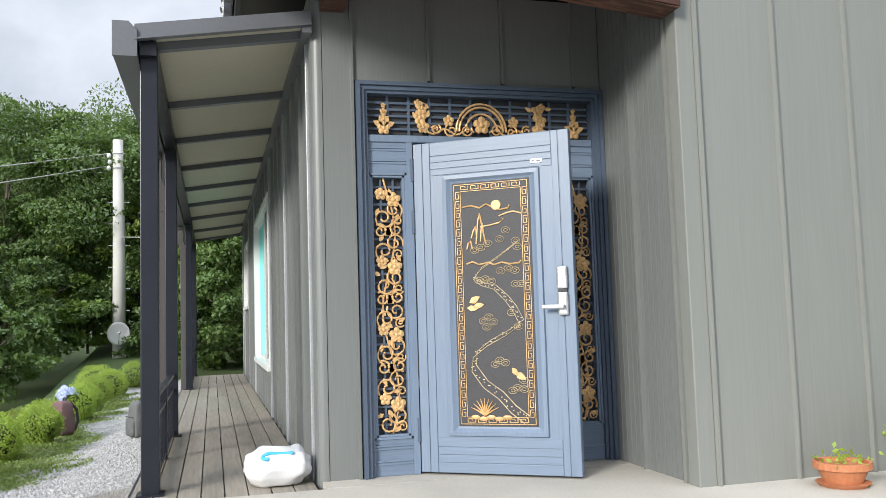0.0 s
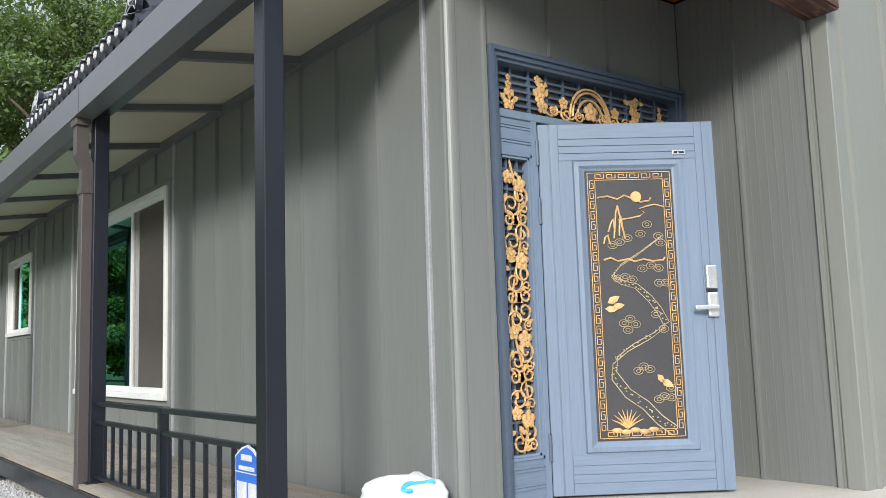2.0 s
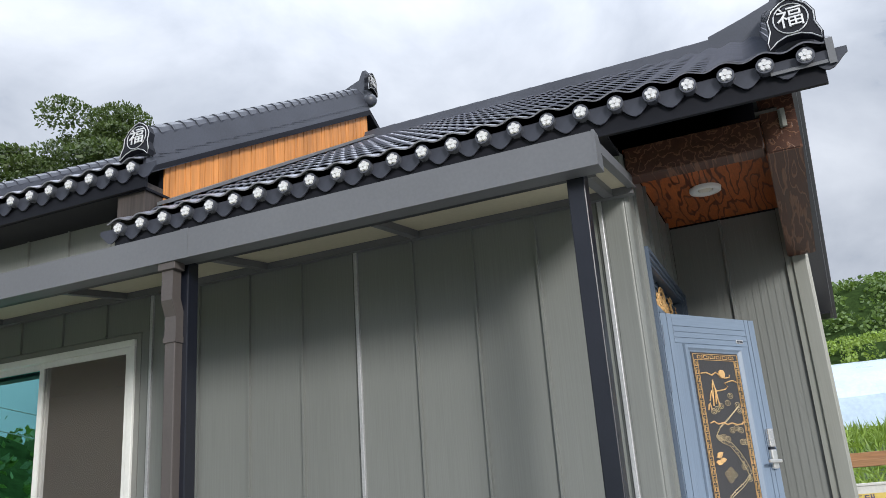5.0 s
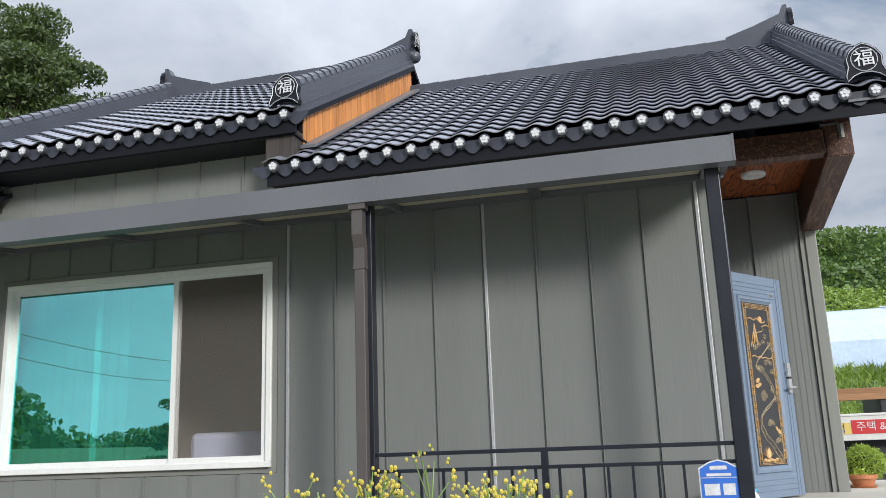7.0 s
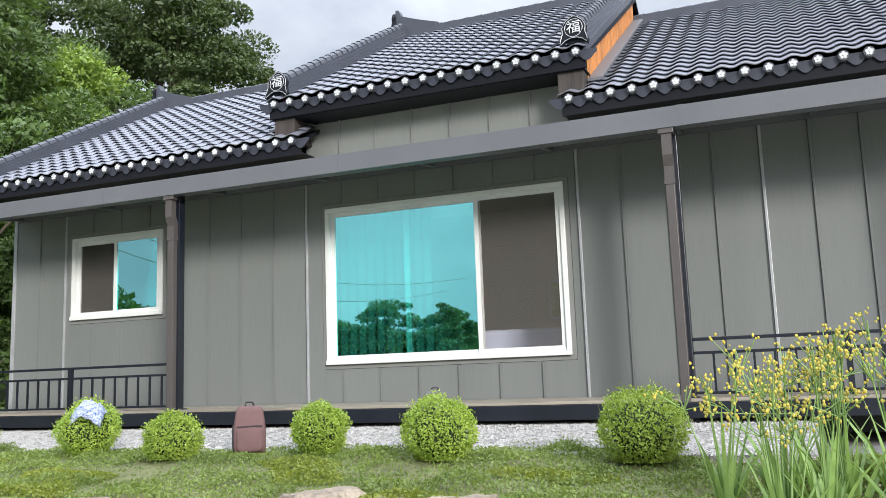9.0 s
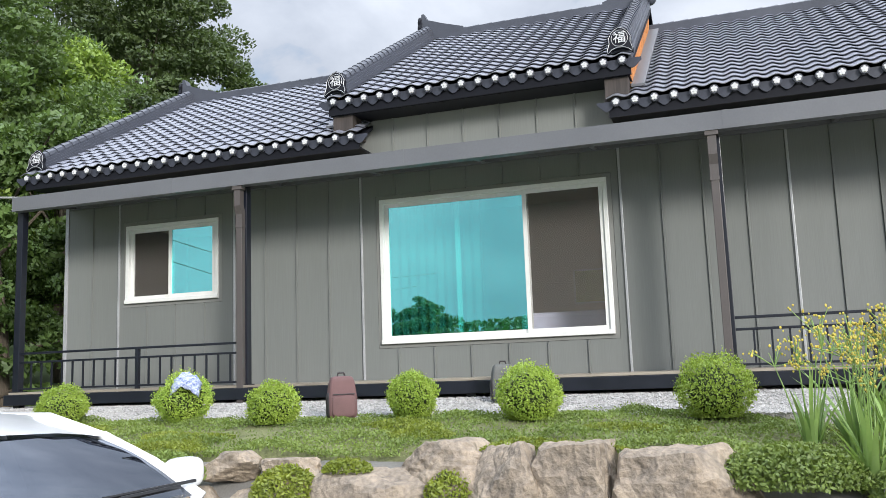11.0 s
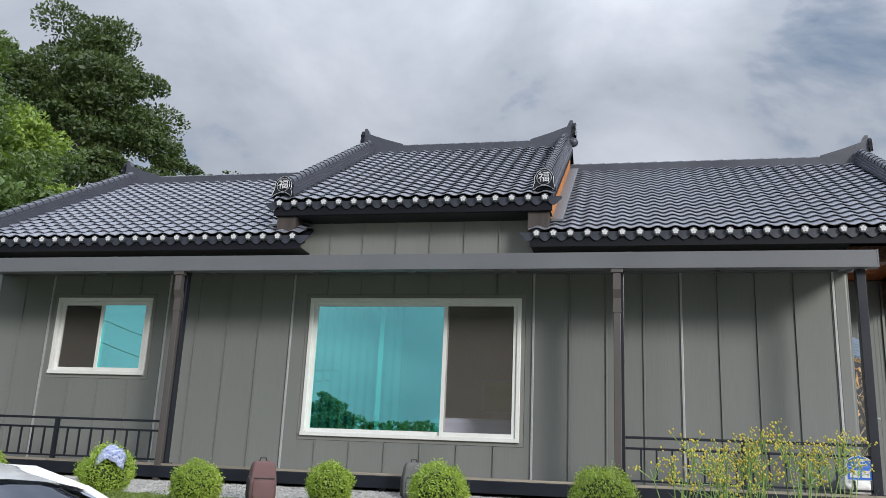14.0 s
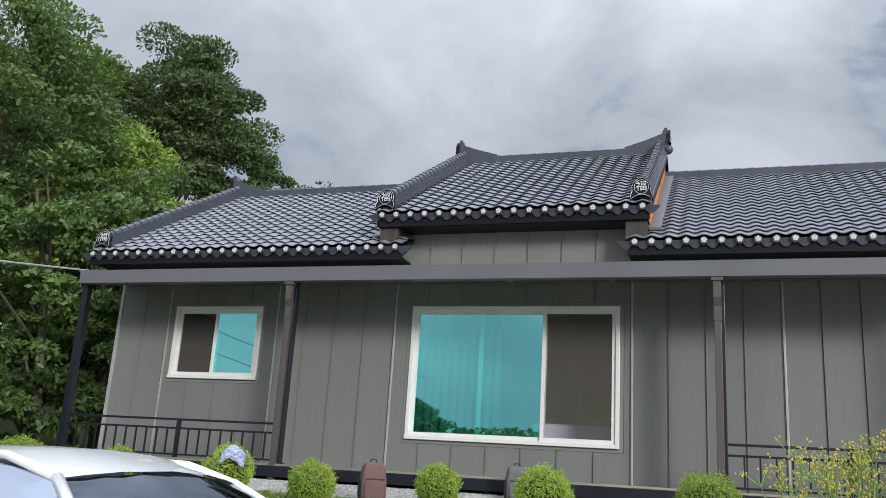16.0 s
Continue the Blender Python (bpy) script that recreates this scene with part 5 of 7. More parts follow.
def flower_pot(x, y, z, r, h, leaves, label):
    p = thing("flower_pot", label, "plant pot", at=(x, y, z))
    bm = bmesh.new()
    prof = [(r * 0.70, 0.02), (r * 0.92, h * 0.72), (r * 1.06, h * 0.72), (r * 1.06, h), (r * 0.93, h), (r * 0.90, h * 0.86), (0.0, h * 0.86)]
    for (r0, z0), (r1, z1) in zip([(0.0, 0.02)] + prof, prof):
        for k in range(24):
            a, b = math.tau * k / 24, math.tau * (k + 1) / 24
            vs = [bm.verts.new((q[0] * math.cos(q[1]), q[0] * math.sin(q[1]), q[2])) for q in ((r0, a, z0), (r0, b, z0), (r1, b, z1), (r1, a, z1))]
            bm.faces.new(vs)
    bmesh.ops.remove_doubles(bm, verts=bm.verts, dist=0.0005)
    bmesh.ops.dissolve_degenerate(bm, edges=bm.edges, dist=0.0001)
    part("pot", bm, "terracotta", p)
    bm = bmesh.new()
    bmesh.ops.create_cone(bm, cap_ends=True, segments=24, radius1=r * 0.85, radius2=r * 1.0, depth=0.02, matrix=Matrix.Translation((0, 0, 0.01)))
    part("saucer", bm, "terracotta", p, "red saucer")
    rg = np.random.default_rng(4)
    c = rg.normal(size=(leaves, 3)) * np.array([r * 0.5, r * 0.4, 0.025]) + np.array([0, 0, h + 0.015])
    me = leaf_mesh("plant", c, rg.normal(size=(leaves, 3)), 0.035, rg, 0.55, 0.0)
    me.materials.append(M["box_leaf"])
    o = tagged(new("plant", me), kind="stuff")
    o.parent = p
    return p


flower_pot(3.14, 3.70, 0.40, 0.135, 0.125, 60, "terracotta pot on a red saucer with a sprawling succulent")

# gable window
gw = tagged(new("window_3"), "small black-framed window high in the gable wall", "window", kind="structure")
bm = bmesh.new()
for a in ((3.33, 4.58, 3.90, 3.945), (3.33, 4.58, 3.50, 3.545), (3.33, 3.375, 3.545, 3.90), (4.535, 4.58, 3.545, 3.90), (3.93, 3.975, 3.545, 3.90)):
    add_box(bm, a[0], a[1], WING_Y - 0.055, WING_Y - 0.002, a[2], a[3], bevel=0.004)
part("window_frame", bm, "window_black", gw)
for a, b in ((3.376, 3.929), (3.976, 4.534)):
    box_part("pane", (a, b, WING_Y - 0.030, WING_Y - 0.024, 3.546, 3.899), "sky_glass", gw)
box_part("backing", (3.376, 4.534, WING_Y - 0.02, WING_Y - 0.0195, 3.546, 3.899), "room", gw)

# inside the rooms
cur = thing("curtain", "pale lace curtain gathered behind the large window", "curtain", at=(0.80, 11.2, 0.45))
bm = bmesh.new()
n = 60
top = [bm.verts.new((0.025 * math.sin(k * 1.05), -0.55 + 1.25 * k / n, 2.2)) for k in range(n + 1)]
low = [bm.verts.new((0.045 * math.sin(k * 1.05), -0.55 + 1.25 * k / n, 0.0)) for k in range(n + 1)]
for k in range(n):
    bm.faces.new((top[k], top[k + 1], low[k + 1], low[k]))
part("cloth", bm, "curtain", cur, smooth=True)
bed = thing("sofa", "low pale blue upholstered sofa inside the living room", "sofa", at=(1.25, 9.6, 0.40))
box_part("seat", (-0.35, 0.40, -0.85, 0.75, 0.0, 0.42), "sofa", bed, bevel=0.05)
box_part("backrest", (0.2, 0.42, -0.85, 0.75, 0.40, 0.78), "sofa", bed, bevel=0.06)
# added panel: stand-in for an unidentified yellow-green patch seen through the screen
M["green_view"] = material("yellow_green_view", (0.52, 0.66, 0.16), 0.6, dark=0.8, grain=30, blotch=5, bump=0.05)
view_panel = thing("green_view_panel", "added yellow-green panel standing for an unidentified bright patch indoors", "picture", at=(3.4, 9.68, 1.42))
box_part("view_panel_border", (-0.02, -0.001, -0.27, 0.27, -0.02, 0.50), "white_pvc", view_panel)
box_part("view_panel_sheet", (-0.024, -0.0205, -0.245, 0.245, 0.005, 0.475), "green_view", view_panel)

# ---- garden: gravel, turf, bank of rocks ----
M["cloth_print"] = material("blue_white_print", (0.50, 0.55, 0.68), 0.85, grain=75, blotch=44, bump=0.2, second=(0.03, 0.06, 0.24))
M["bag_brown"] = material("brown_maroon_canvas", (0.150, 0.082, 0.084), 0.8, dark=0.75, grain=220, blotch=6, bump=0.35)
M["bag_dark"] = material("dark_webbing", (0.040, 0.034, 0.038), 0.75, dark=0.7, grain=160, blotch=8, bump=0.3)
M["bag_grey"] = material("grey_canvas", (0.135, 0.140, 0.135), 0.85, dark=0.6, grain=160, blotch=8, bump=0.35)
M["iris_leaf"] = leaf_material("sword_leaf", (0.27, 0.39, 0.13), (0.15, 0.25, 0.07))
M["seed_yellow"] = material("yellow_seed_heads", (0.56, 0.42, 0.060), 0.6, grain=40, blotch=20, bump=0.2, second=(0.36, 0.36, 0.07), rand=0.2)
M["moss_yellow"] = leaf_material("yellow_green_cover", (0.215, 0.255, 0.035), (0.10, 0.14, 0.02))


def grass_edge(y):
    """The wavy edge between gravel and turf."""
    return -1.36 - 0.20 * math.sin(1.1 * y + 0.5) - 0.16 * math.sin(2.7 * y) - 0.10 * math.sin(6.1 * y + 1.0) + 0.10 * noise.noise((y * 5.0, 2.0, 0.0))


def stones(name, n, x0, x1, y0, y1, z, size, mat, label, seed):
    """Loose stones as one mesh: small lopsided octahedra."""
    rg = np.random.default_rng(seed)
    base = np.array([(1, 0, 0), (-1, 0, 0), (0, 1, 0), (0, -1, 0), (0, 0, 1), (0, 0, -1)], float)
    tri = np.array([(0, 2, 4), (2, 1, 4), (1, 3, 4), (3, 0, 4), (2, 0, 5), (1, 2, 5), (3, 1, 5), (0, 3, 5)])
    ys_ = rg.uniform(y0, y1, n)
    lo = np.array([grass_edge(v) for v in ys_]) - np.abs(0.10 * rg.normal(size=n)) if x0 is None else np.full(n, x0)
    xs_ = lo + (x1 - lo) * rg.random(n)
    c = np.stack([xs_, ys_, z + np.interp(xs_, (-1.72, -1.25, -0.55), (0.0, 0.017, 0.137))], 1)
    sc = size * rg.uniform(0.5, 1.3, (n, 1, 1)) * rg.uniform(0.6, 1.2, (n, 6, 1))
    a = rg.uniform(0, math.tau, n)
    rot = np.zeros((n, 3, 3))
    rot[:, 0, 0], rot[:, 0, 1], rot[:, 1, 0], rot[:, 1, 1], rot[:, 2, 2] = np.cos(a), -np.sin(a), np.sin(a), np.cos(a), 0.7
    v = np.einsum("nij,nkj->nki", rot, base[None] * sc) + c[:, None]
    ob = sheet(name, v.reshape(-1, 3).tolist(), (tri[None] + 6 * np.arange(n)[:, None, None]).reshape(-1, 3).tolist(), mat)
    return tagged(ob, label, "gravel", kind="stuff")


stones("gravel_stones", 17000, None, -0.2, 6.75, 17.5, 0.030, 0.020, "gravel", "loose grey crushed gravel along the deck", 2)


rg = np.random.default_rng(11)
pts = []
while len(pts) < 120000:
    x, y = rg.uniform(-3.55, -1.1), rg.uniform(6.3, 18.0)
    if x > grass_edge(y) + 0.09 * rg.normal():
        continue
    bare = noise.noise((x * 1.3, y * 1.3, 4.0))
    if bare > 0.34 and rg.random() < 0.85:
        continue
    pts.append((x, y, ground_height(max(x, -3.44), y) + 0.055 * rg.random() + 0.11 * max(0.0, noise.noise((x * 2.5, y * 2.5, 9.0)))))
pts = np.array(pts)
nr = rg.normal(size=pts.shape) * 0.5 + np.array([0, 0, 1.0])
me = leaf_mesh("turf", pts, nr, 0.028, rg, 0.50, -0.15)
me.materials.append(M["grass"])
tagged(new("turf", me), "low creeping green ground cover below the bushes", "grass", kind="stuff")
moss = []
while len(moss) < 16000:
    x, y = rg.uniform(-3.6, -2.3), rg.uniform(6.6, 17.5)
    k = noise.noise((x * 1.6, y * 1.1, 21.0))
    if k > 0.18:
        moss.append((x, y, ground_height(max(x, -3.44), y) + 0.05 + 0.22 * (k - 0.18) * rg.random()))
moss = np.array(moss)
me = leaf_mesh("yellow_ground_cover", moss, rg.normal(size=moss.shape) * 0.5 + np.array([0, 0, 1.0]), 0.030, rg, 0.5, -0.2)
me.materials.append(M["moss_yellow"])
tagged(new("yellow_ground_cover", me), "patches of yellow-green stonecrop along the top of the bank", "plant", kind="stuff")
bm = bmesh.new()
n = 90
prev = None
for k in range(n + 1):
    y = 6.3 + 11.7 * k / n
    cols = [bm.verts.new((x, y, ground_height(max(x, -3.44), y) + 0.034 + 0.02 * noise.noise((x * 3, y * 3, 1)))) for x in np.linspace(-3.62, grass_edge(y), 10)]
    cols[0].co.z -= 0.38
    if prev:
        for i in range(9):
            bm.faces.new((prev[i], prev[i + 1], cols[i + 1], cols[i]))
    prev = cols
tagged(part("turf_bed", bm, "earth", smooth=True), "earth under the ground cover", "ground", kind="structure")


def boulder(x, y, z, sx, sy, sz, seed, label):
    """A rough quarried rock: a box with broken corners and uneven faces."""
    bm = bmesh.new()
    bmesh.ops.create_icosphere(bm, subdivisions=4, radius=1.0)
    rgen = random.Random(seed)
    planes = [(Vector((0.06, 0.04, 1.0)).normalized(), 0.70), (Vector((-1.0, 0.1, 0.15)).normalized(), 0.74)] + [(Vector((rgen.gauss(0, 1), rgen.gauss(0, 1), rgen.gauss(0, 1))).normalized(), rgen.uniform(0.62, 0.9)) for _ in range(11)]
    off = Vector((seed * 3.1, seed * 1.7, seed))
    for v in bm.verts:
        d = v.co.normalized()
        r = 1.15
        for nrm, h in planes:
            k = d.dot(nrm)
            if k > 0.05:
                r = min(r, h / k)
        r *= 1 + 0.10 * noise.noise(d * 2.3 + off) + 0.05 * noise.noise(d * 6.0 + off) + 0.022 * noise.noise(d * 15.0 + off)
        v.co = d * r
    for v in bm.verts:
        v.co = Vector((v.co.x * sx, v.co.y * sy, v.co.z * sz))
    ob = part("rock", bm, "rock", smooth=False)
    ob.matrix_basis = pose(x, y, z, 0, 0, rgen.uniform(-12, 12))
    return tagged(ob, label, "rock", "bank of rocks")


rocks = [(7.25, -0.50, 0.32, 0.30, 0.34), (8.18, -0.25, 0.46, 0.50, 0.48), (8.77, -0.22, 0.42, 0.40, 0.50), (9.22, -0.25, 0.40, 0.27, 0.52), (10.20, -0.36, 0.44, 0.52, 0.44), (11.05, -0.42, 0.34, 0.42, 0.34), (11.9, -0.5, 0.40, 0.5, 0.44),
         (12.85, -0.48, 0.36, 0.48, 0.42), (13.8, -0.5, 0.40, 0.52, 0.45), (14.8, -0.5, 0.38, 0.5, 0.44), (15.8, -0.5, 0.4, 0.55, 0.46)]
for k, (y, z, sx, sy, sz) in enumerate(rocks):
    boulder(-3.74, y, z - 0.16, sx, sy, sz, k + 1, "large rough tan-grey rock in the bank below the turf")
for k, (x, y, z, r) in enumerate(((-4.05, 7.75, -0.80, 0.28), (-4.05, 9.05, -0.95, 0.22), (-4.1, 10.9, -0.95, 0.3), (-3.62, 10.95, -0.24, 0.20), (-3.58, 9.72, -0.20, 0.36), (-3.6, 11.5, -0.20, 0.22), (-3.6, 12.4, -0.20, 0.20), (-4.05, 12.3, -0.9, 0.3))):
    boulder(x, y, z, r, r * 1.3, r * 0.7, 40 + k, "smaller tan rock wedged in the bank")


def creeper(x, y, z, rx, ry, rz, n, mat, label, size=0.034):
    r2 = np.random.default_rng(int(abs(x * 100 + y * 37)))
    d = r2.normal(size=(n, 3))
    d /= np.linalg.norm(d, axis=1)[:, None]
    d[:, 2] = np.abs(d[:, 2])
    c = d * np.array([rx, ry, rz]) * (0.75 + 0.25 * r2.random((n, 1))) + np.array([x, y, z])
    me = leaf_mesh("ground_creeper", c, d, size, r2, 0.5, 0.1)
    me.materials.append(M[mat])
    return tagged(new("ground_creeper", me), label, "plant", "creepers on the bank")


for x, y, z, rx, ry, rz, n, mat in ((-3.85, 10.9, -0.42, 0.30, 0.27, 0.26, 2200, "moss_yellow"), (-3.80, 10.42, -0.22, 0.14, 0.20, 0.10, 600, "moss_yellow"), (-4.0, 9.7, -1.0, 0.35, 0.6, 0.42, 3000, "grass"), (-4.0, 8.6, -0.98, 0.35, 0.55, 0.36, 2800, "grass"),
                                   (-3.85, 9.62, -0.45, 0.25, 0.20, 0.26, 1400, "moss_yellow"), (-3.7, 7.4, -0.30, 0.35, 0.5, 0.26, 7500, "grass"), (-3.55, 6.6, -0.35, 0.5, 0.5, 0.35, 3800, "grass"), (-3.6, 13.2, -0.22, 0.3, 0.5, 0.25, 2200, "moss_yellow"),
                                   (-3.85, 12.0, -0.3, 0.3, 0.4, 0.25, 1800, "grass"), (-3.7, 14.4, -0.25, 0.3, 0.5, 0.25, 2000, "moss_yellow"), (-2.6, 6.5, -0.05, 0.5, 0.45, 0.16, 3200, "grass")):
    creeper(x, y, z, rx, ry, rz, int(1.6 * n), mat, "yellow-green creeping plant between the rocks" if mat == "moss_yellow" else "green leafy creeper between the rocks")


def bush(x, y, top, r, seed, n=9500):
    """A clipped box bush: solid inner mass coloured as leaf shade, short stems and many small leaves in lumps."""
    r2 = np.random.default_rng(seed)
    b = thing("box_bush", "clipped round yellow-green box bush", "bush", "row of box bushes", at=(x, y, 0.0))
    cz, h = top - r * 0.98, r * 1.0
    lumps = r2.normal(size=(60, 3))
    lumps /= np.linalg.norm(lumps, axis=1)[:, None]
    d = r2.normal(size=(n, 3))
    d /= np.linalg.norm(d, axis=1)[:, None]
    near = (d @ lumps.T).max(1)
    rad = r * (0.70 + 0.32 * np.clip((near - 0.80) / 0.20, 0, 1)) * (1 + 0.075 * r2.normal(size=n)) * (0.94 + 0.06 * d[:, 2])
    c = d * rad[:, None]
    c[:, :2] *= (1.0 - 0.42 * np.clip(-c[:, 2:3] / r, 0, 1) ** 1.3)
    c += np.array([0, 0, cz])
    c[:, 2] = np.maximum(c[:, 2], 0.035)
    me = leaf_mesh("leaves", c, d, 0.0235, r2, 0.55, -0.35)
    me.materials.append(M["box_leaf"])
    o = new("leaves", me)
    o.parent = b
    # dark ball behind the leaves stands in for the bush's inner shade
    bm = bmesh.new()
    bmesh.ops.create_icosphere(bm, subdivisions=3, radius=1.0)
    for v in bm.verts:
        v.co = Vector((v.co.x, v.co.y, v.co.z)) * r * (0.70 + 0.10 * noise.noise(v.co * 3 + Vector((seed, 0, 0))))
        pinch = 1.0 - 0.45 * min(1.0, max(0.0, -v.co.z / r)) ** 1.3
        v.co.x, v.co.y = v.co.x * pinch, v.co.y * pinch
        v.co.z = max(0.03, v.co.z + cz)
    part("shade_core", bm, "box_shade", b, smooth=True)
    bm = bmesh.new()
    for k in range(5):
        a = k * 1.3 + seed
        add_tube(bm, [(0.03 * math.cos(a), 0.03 * math.sin(a), -0.08), (0.06 * math.cos(a), 0.06 * math.sin(a), 0.06), (0.14 * math.cos(a), 0.14 * math.sin(a), 0.2)], 0.010, 5)
    part("stem_tuft", bm, "bark", b)
    return b


for k, (x, y, top, r) in enumerate(((-2.18, 7.87, 0.53, 0.315), (-2.12, 9.44, 0.50, 0.295), (-1.90, 10.62, 0.46, 0.25), (-2.12, 12.0, 0.42, 0.265), (-1.88, 13.2, 0.54, 0.30), (-1.95, 14.7, 0.45, 0.28), (-2.0, 16.1, 0.5, 0.32), (-1.9, 17.5, 0.55, 0.35), (-2.3, 18.8, 0.6, 0.4), (-1.6, 19.9, 0.6, 0.42))):
    bush(x, y, top, r, 20 + k)

# printed cloth thrown over a bush
cl = thing("printed_cloth", "blue and white printed cloth draped over a box bush", "cloth")
cl.matrix_basis = pose(-2.00, 13.06, 0.462, 10, -20, 25)
bm = bmesh.new()
grid = [[None] * 13 for _ in range(13)]
for i in range(13):
    for j in range(13):
        u, v = (i / 12 - 0.5) * 0.27, (j / 12 - 0.5) * 0.29
        rr = math.hypot(u, v)
        grid[i][j] = bm.verts.new((u, v, 0.075 - 4.6 * rr * rr - 0.04 * max(0, -u) * 5 * rr + 0.055 * noise.noise((u * 19, v * 19, 0))))
for i in range(12):
    for j in range(12):
        bm.faces.new((grid[i][j], grid[i + 1][j], grid[i + 1][j + 1], grid[i][j + 1]))
cloth = part("cloth_sheet", bm, "cloth_print", cl, smooth=True)
sol = cloth.modifiers.new("thickness", "SOLIDIFY")
sol.thickness = 0.006

# backpacks
def backpack(name, x, y, z, turn, s, mats, label):
    b = thing(name, label, "backpack", at=(x, y, z))
    b.matrix_basis = pose(x, y, z, 0, 0, turn) @ Matrix.Scale(s, 4)
    bm = bmesh.new()
    bmesh.ops.create_icosphere(bm, subdivisions=4, radius=1.0)
    for v in bm.verts:
        c = v.co.copy()
        q = [abs(t) ** 0.30 * (1 if t > 0 else -1) for t in c]
        k = 1 - 0.20 * max(0, q[2])
        v.co = Vector((q[0] * 0.105 * k * (1 + 0.03 * noise.noise(c * 5)), q[1] * 0.155 * k * (1 + 0.03 * noise.noise(c * 4)), 0.225 + q[2] * 0.225))
    part("main_bag", bm, mats[0], b, smooth=True)
    bm = bmesh.new()
    bmesh.ops.create_icosphere(bm, subdivisions=3, radius=1.0)
    for v in bm.verts:
        q = [abs(t) ** 0.45 * (1 if t > 0 else -1) for t in v.co]
        v.co = Vector((-0.105 + q[0] * 0.030, q[1] * 0.128, 0.135 + q[2] * 0.115))
    part("front_pocket", bm, mats[0], b, smooth=True)
    bm = bmesh.new()
    add_tube(bm, [(-0.128, -0.115, 0.262), (-0.138, 0.0, 0.262), (-0.128, 0.115, 0.262)], 0.006, 5)
    part("zip", bm, mats[1], b)
    bm = bmesh.new()
    for yy in (0.145,):
        bmesh.ops.create_icosphere(bm, subdivisions=3, radius=1.0)
    for v in bm.verts:
        q = [abs(t) ** 0.5 * (1 if t > 0 else -1) for t in v.co]
        v.co = Vector((0.0 + q[0] * 0.085, 0.140 + q[1] * 0.025, 0.15 + q[2] * 0.13))
    part("side_pocket", bm, mats[1], b, smooth=True)
    bm = bmesh.new()
    add_tube(bm, [(0.03, -0.045, 0.435), (0.03, -0.03, 0.485), (0.03, 0.03, 0.485), (0.03, 0.045, 0.435)], 0.010, 6)
    part("grab_loop", bm, mats[1], b)
    for sgn in (-1, 1):
        bm = bmesh.new()
        add_tube(bm, [(0.09, sgn * 0.06, 0.41), (0.15, sgn * 0.085, 0.33), (0.155, sgn * 0.11, 0.18), (0.10, sgn * 0.12, 0.05)], 0.018, 6)
        part("shoulder_strap", bm, mats[1], b)
    return b


backpack("backpack", -1.78, 11.42, 0.04, 36, 0.93, ("bag_brown", "bag_dark"), "brown-maroon canvas backpack standing on the turf")
backpack("backpack", -0.78, 10.02, 0.125, 25, 0.88, ("bag_grey", "bag_dark"), "grey backpack standing on the gravel against the deck")


# tall plants with sword leaves and yellow seed heads
def sword_plant(x, y, seed, tall):
    p = thing("blackberry_lily", "tall plant with sword-shaped leaves and yellow seed heads", "plant", "sword-leaved plants", at=(x, y, ground_height(x, y) - 0.02))
    rgen = random.Random(seed)
    bm = bmesh.new()
    for k in range(20):
        a, lean, ln = rgen.uniform(0, math.tau), rgen.uniform(0.10, 0.62), tall * rgen.uniform(0.42, 0.80)
        w = rgen.uniform(0.015, 0.032)
        c, s = math.cos(a), math.sin(a)
        last = None
        for i in range(7):
            t = i / 6
            rr, zz = lean * ln * t * t + 0.03, ln * (t - 0.25 * lean * t * t)
            hw = w * (1 - t) ** 0.6 if i else w * 0.8
            row = [bm.verts.new((rr * c - sg * hw * s, rr * s + sg * hw * c, zz)) for sg in (-1, 1)]
            if last:
                bm.faces.new((last[0], last[1], row[1], row[0]))
            last = row
    part("leaves", bm, "iris_leaf", p)
    bm, bs = bmesh.new(), bmesh.new()
    for k in range(6):
        a, ln = rgen.uniform(0, math.tau), tall * rgen.uniform(0.78, 1.05)
        le = rgen.uniform(0.05, 0.26)
        tip = Vector((le * math.cos(a), le * math.sin(a), ln))
        mid_ = tip * 0.6 + Vector((0, 0, 0.04))
        add_tube(bm, [(0, 0, 0), mid_, tip], 0.005, 5, taper=[0.007, 0.005, 0.003])
        for q in range(6):
            b2 = rgen.uniform(0, math.tau)
            top = tip + Vector((0.17 * rgen.random() * math.cos(b2), 0.17 * rgen.random() * math.sin(b2), rgen.uniform(-0.12, 0.08)))
            add_tube(bm, [mid_ * 0.35 + tip * 0.65, top], 0.003, 4)
            for h in range(4):
                add_ball(bs, top + Vector((rgen.gauss(0, 0.022), rgen.gauss(0, 0.022), rgen.gauss(0, 0.020))), rgen.uniform(0.0055, 0.0095), (1, 1, 1.25), 6, 4)
    part("stalk_spray", bm, "iris_leaf", p)["kind"] = "stuff"
    part("seed_spray", bs, "seed_yellow", p, "yellow and green seed heads")["kind"] = "stuff"


for k, (x, y, h) in enumerate(((-3.1, 6.95, 1.05), (-3.25, 6.62, 1.15), (-3.5, 6.75, 1.1), (-3.05, 6.35, 1.2), (-3.6, 6.35, 1.15), (-3.3, 7.25, 0.95), (-3.75, 6.95, 1.0), (-3.4, 6.1, 1.15), (-2.9, 6.7, 1.0))):
    sword_plant(x, y, 70 + k, h)


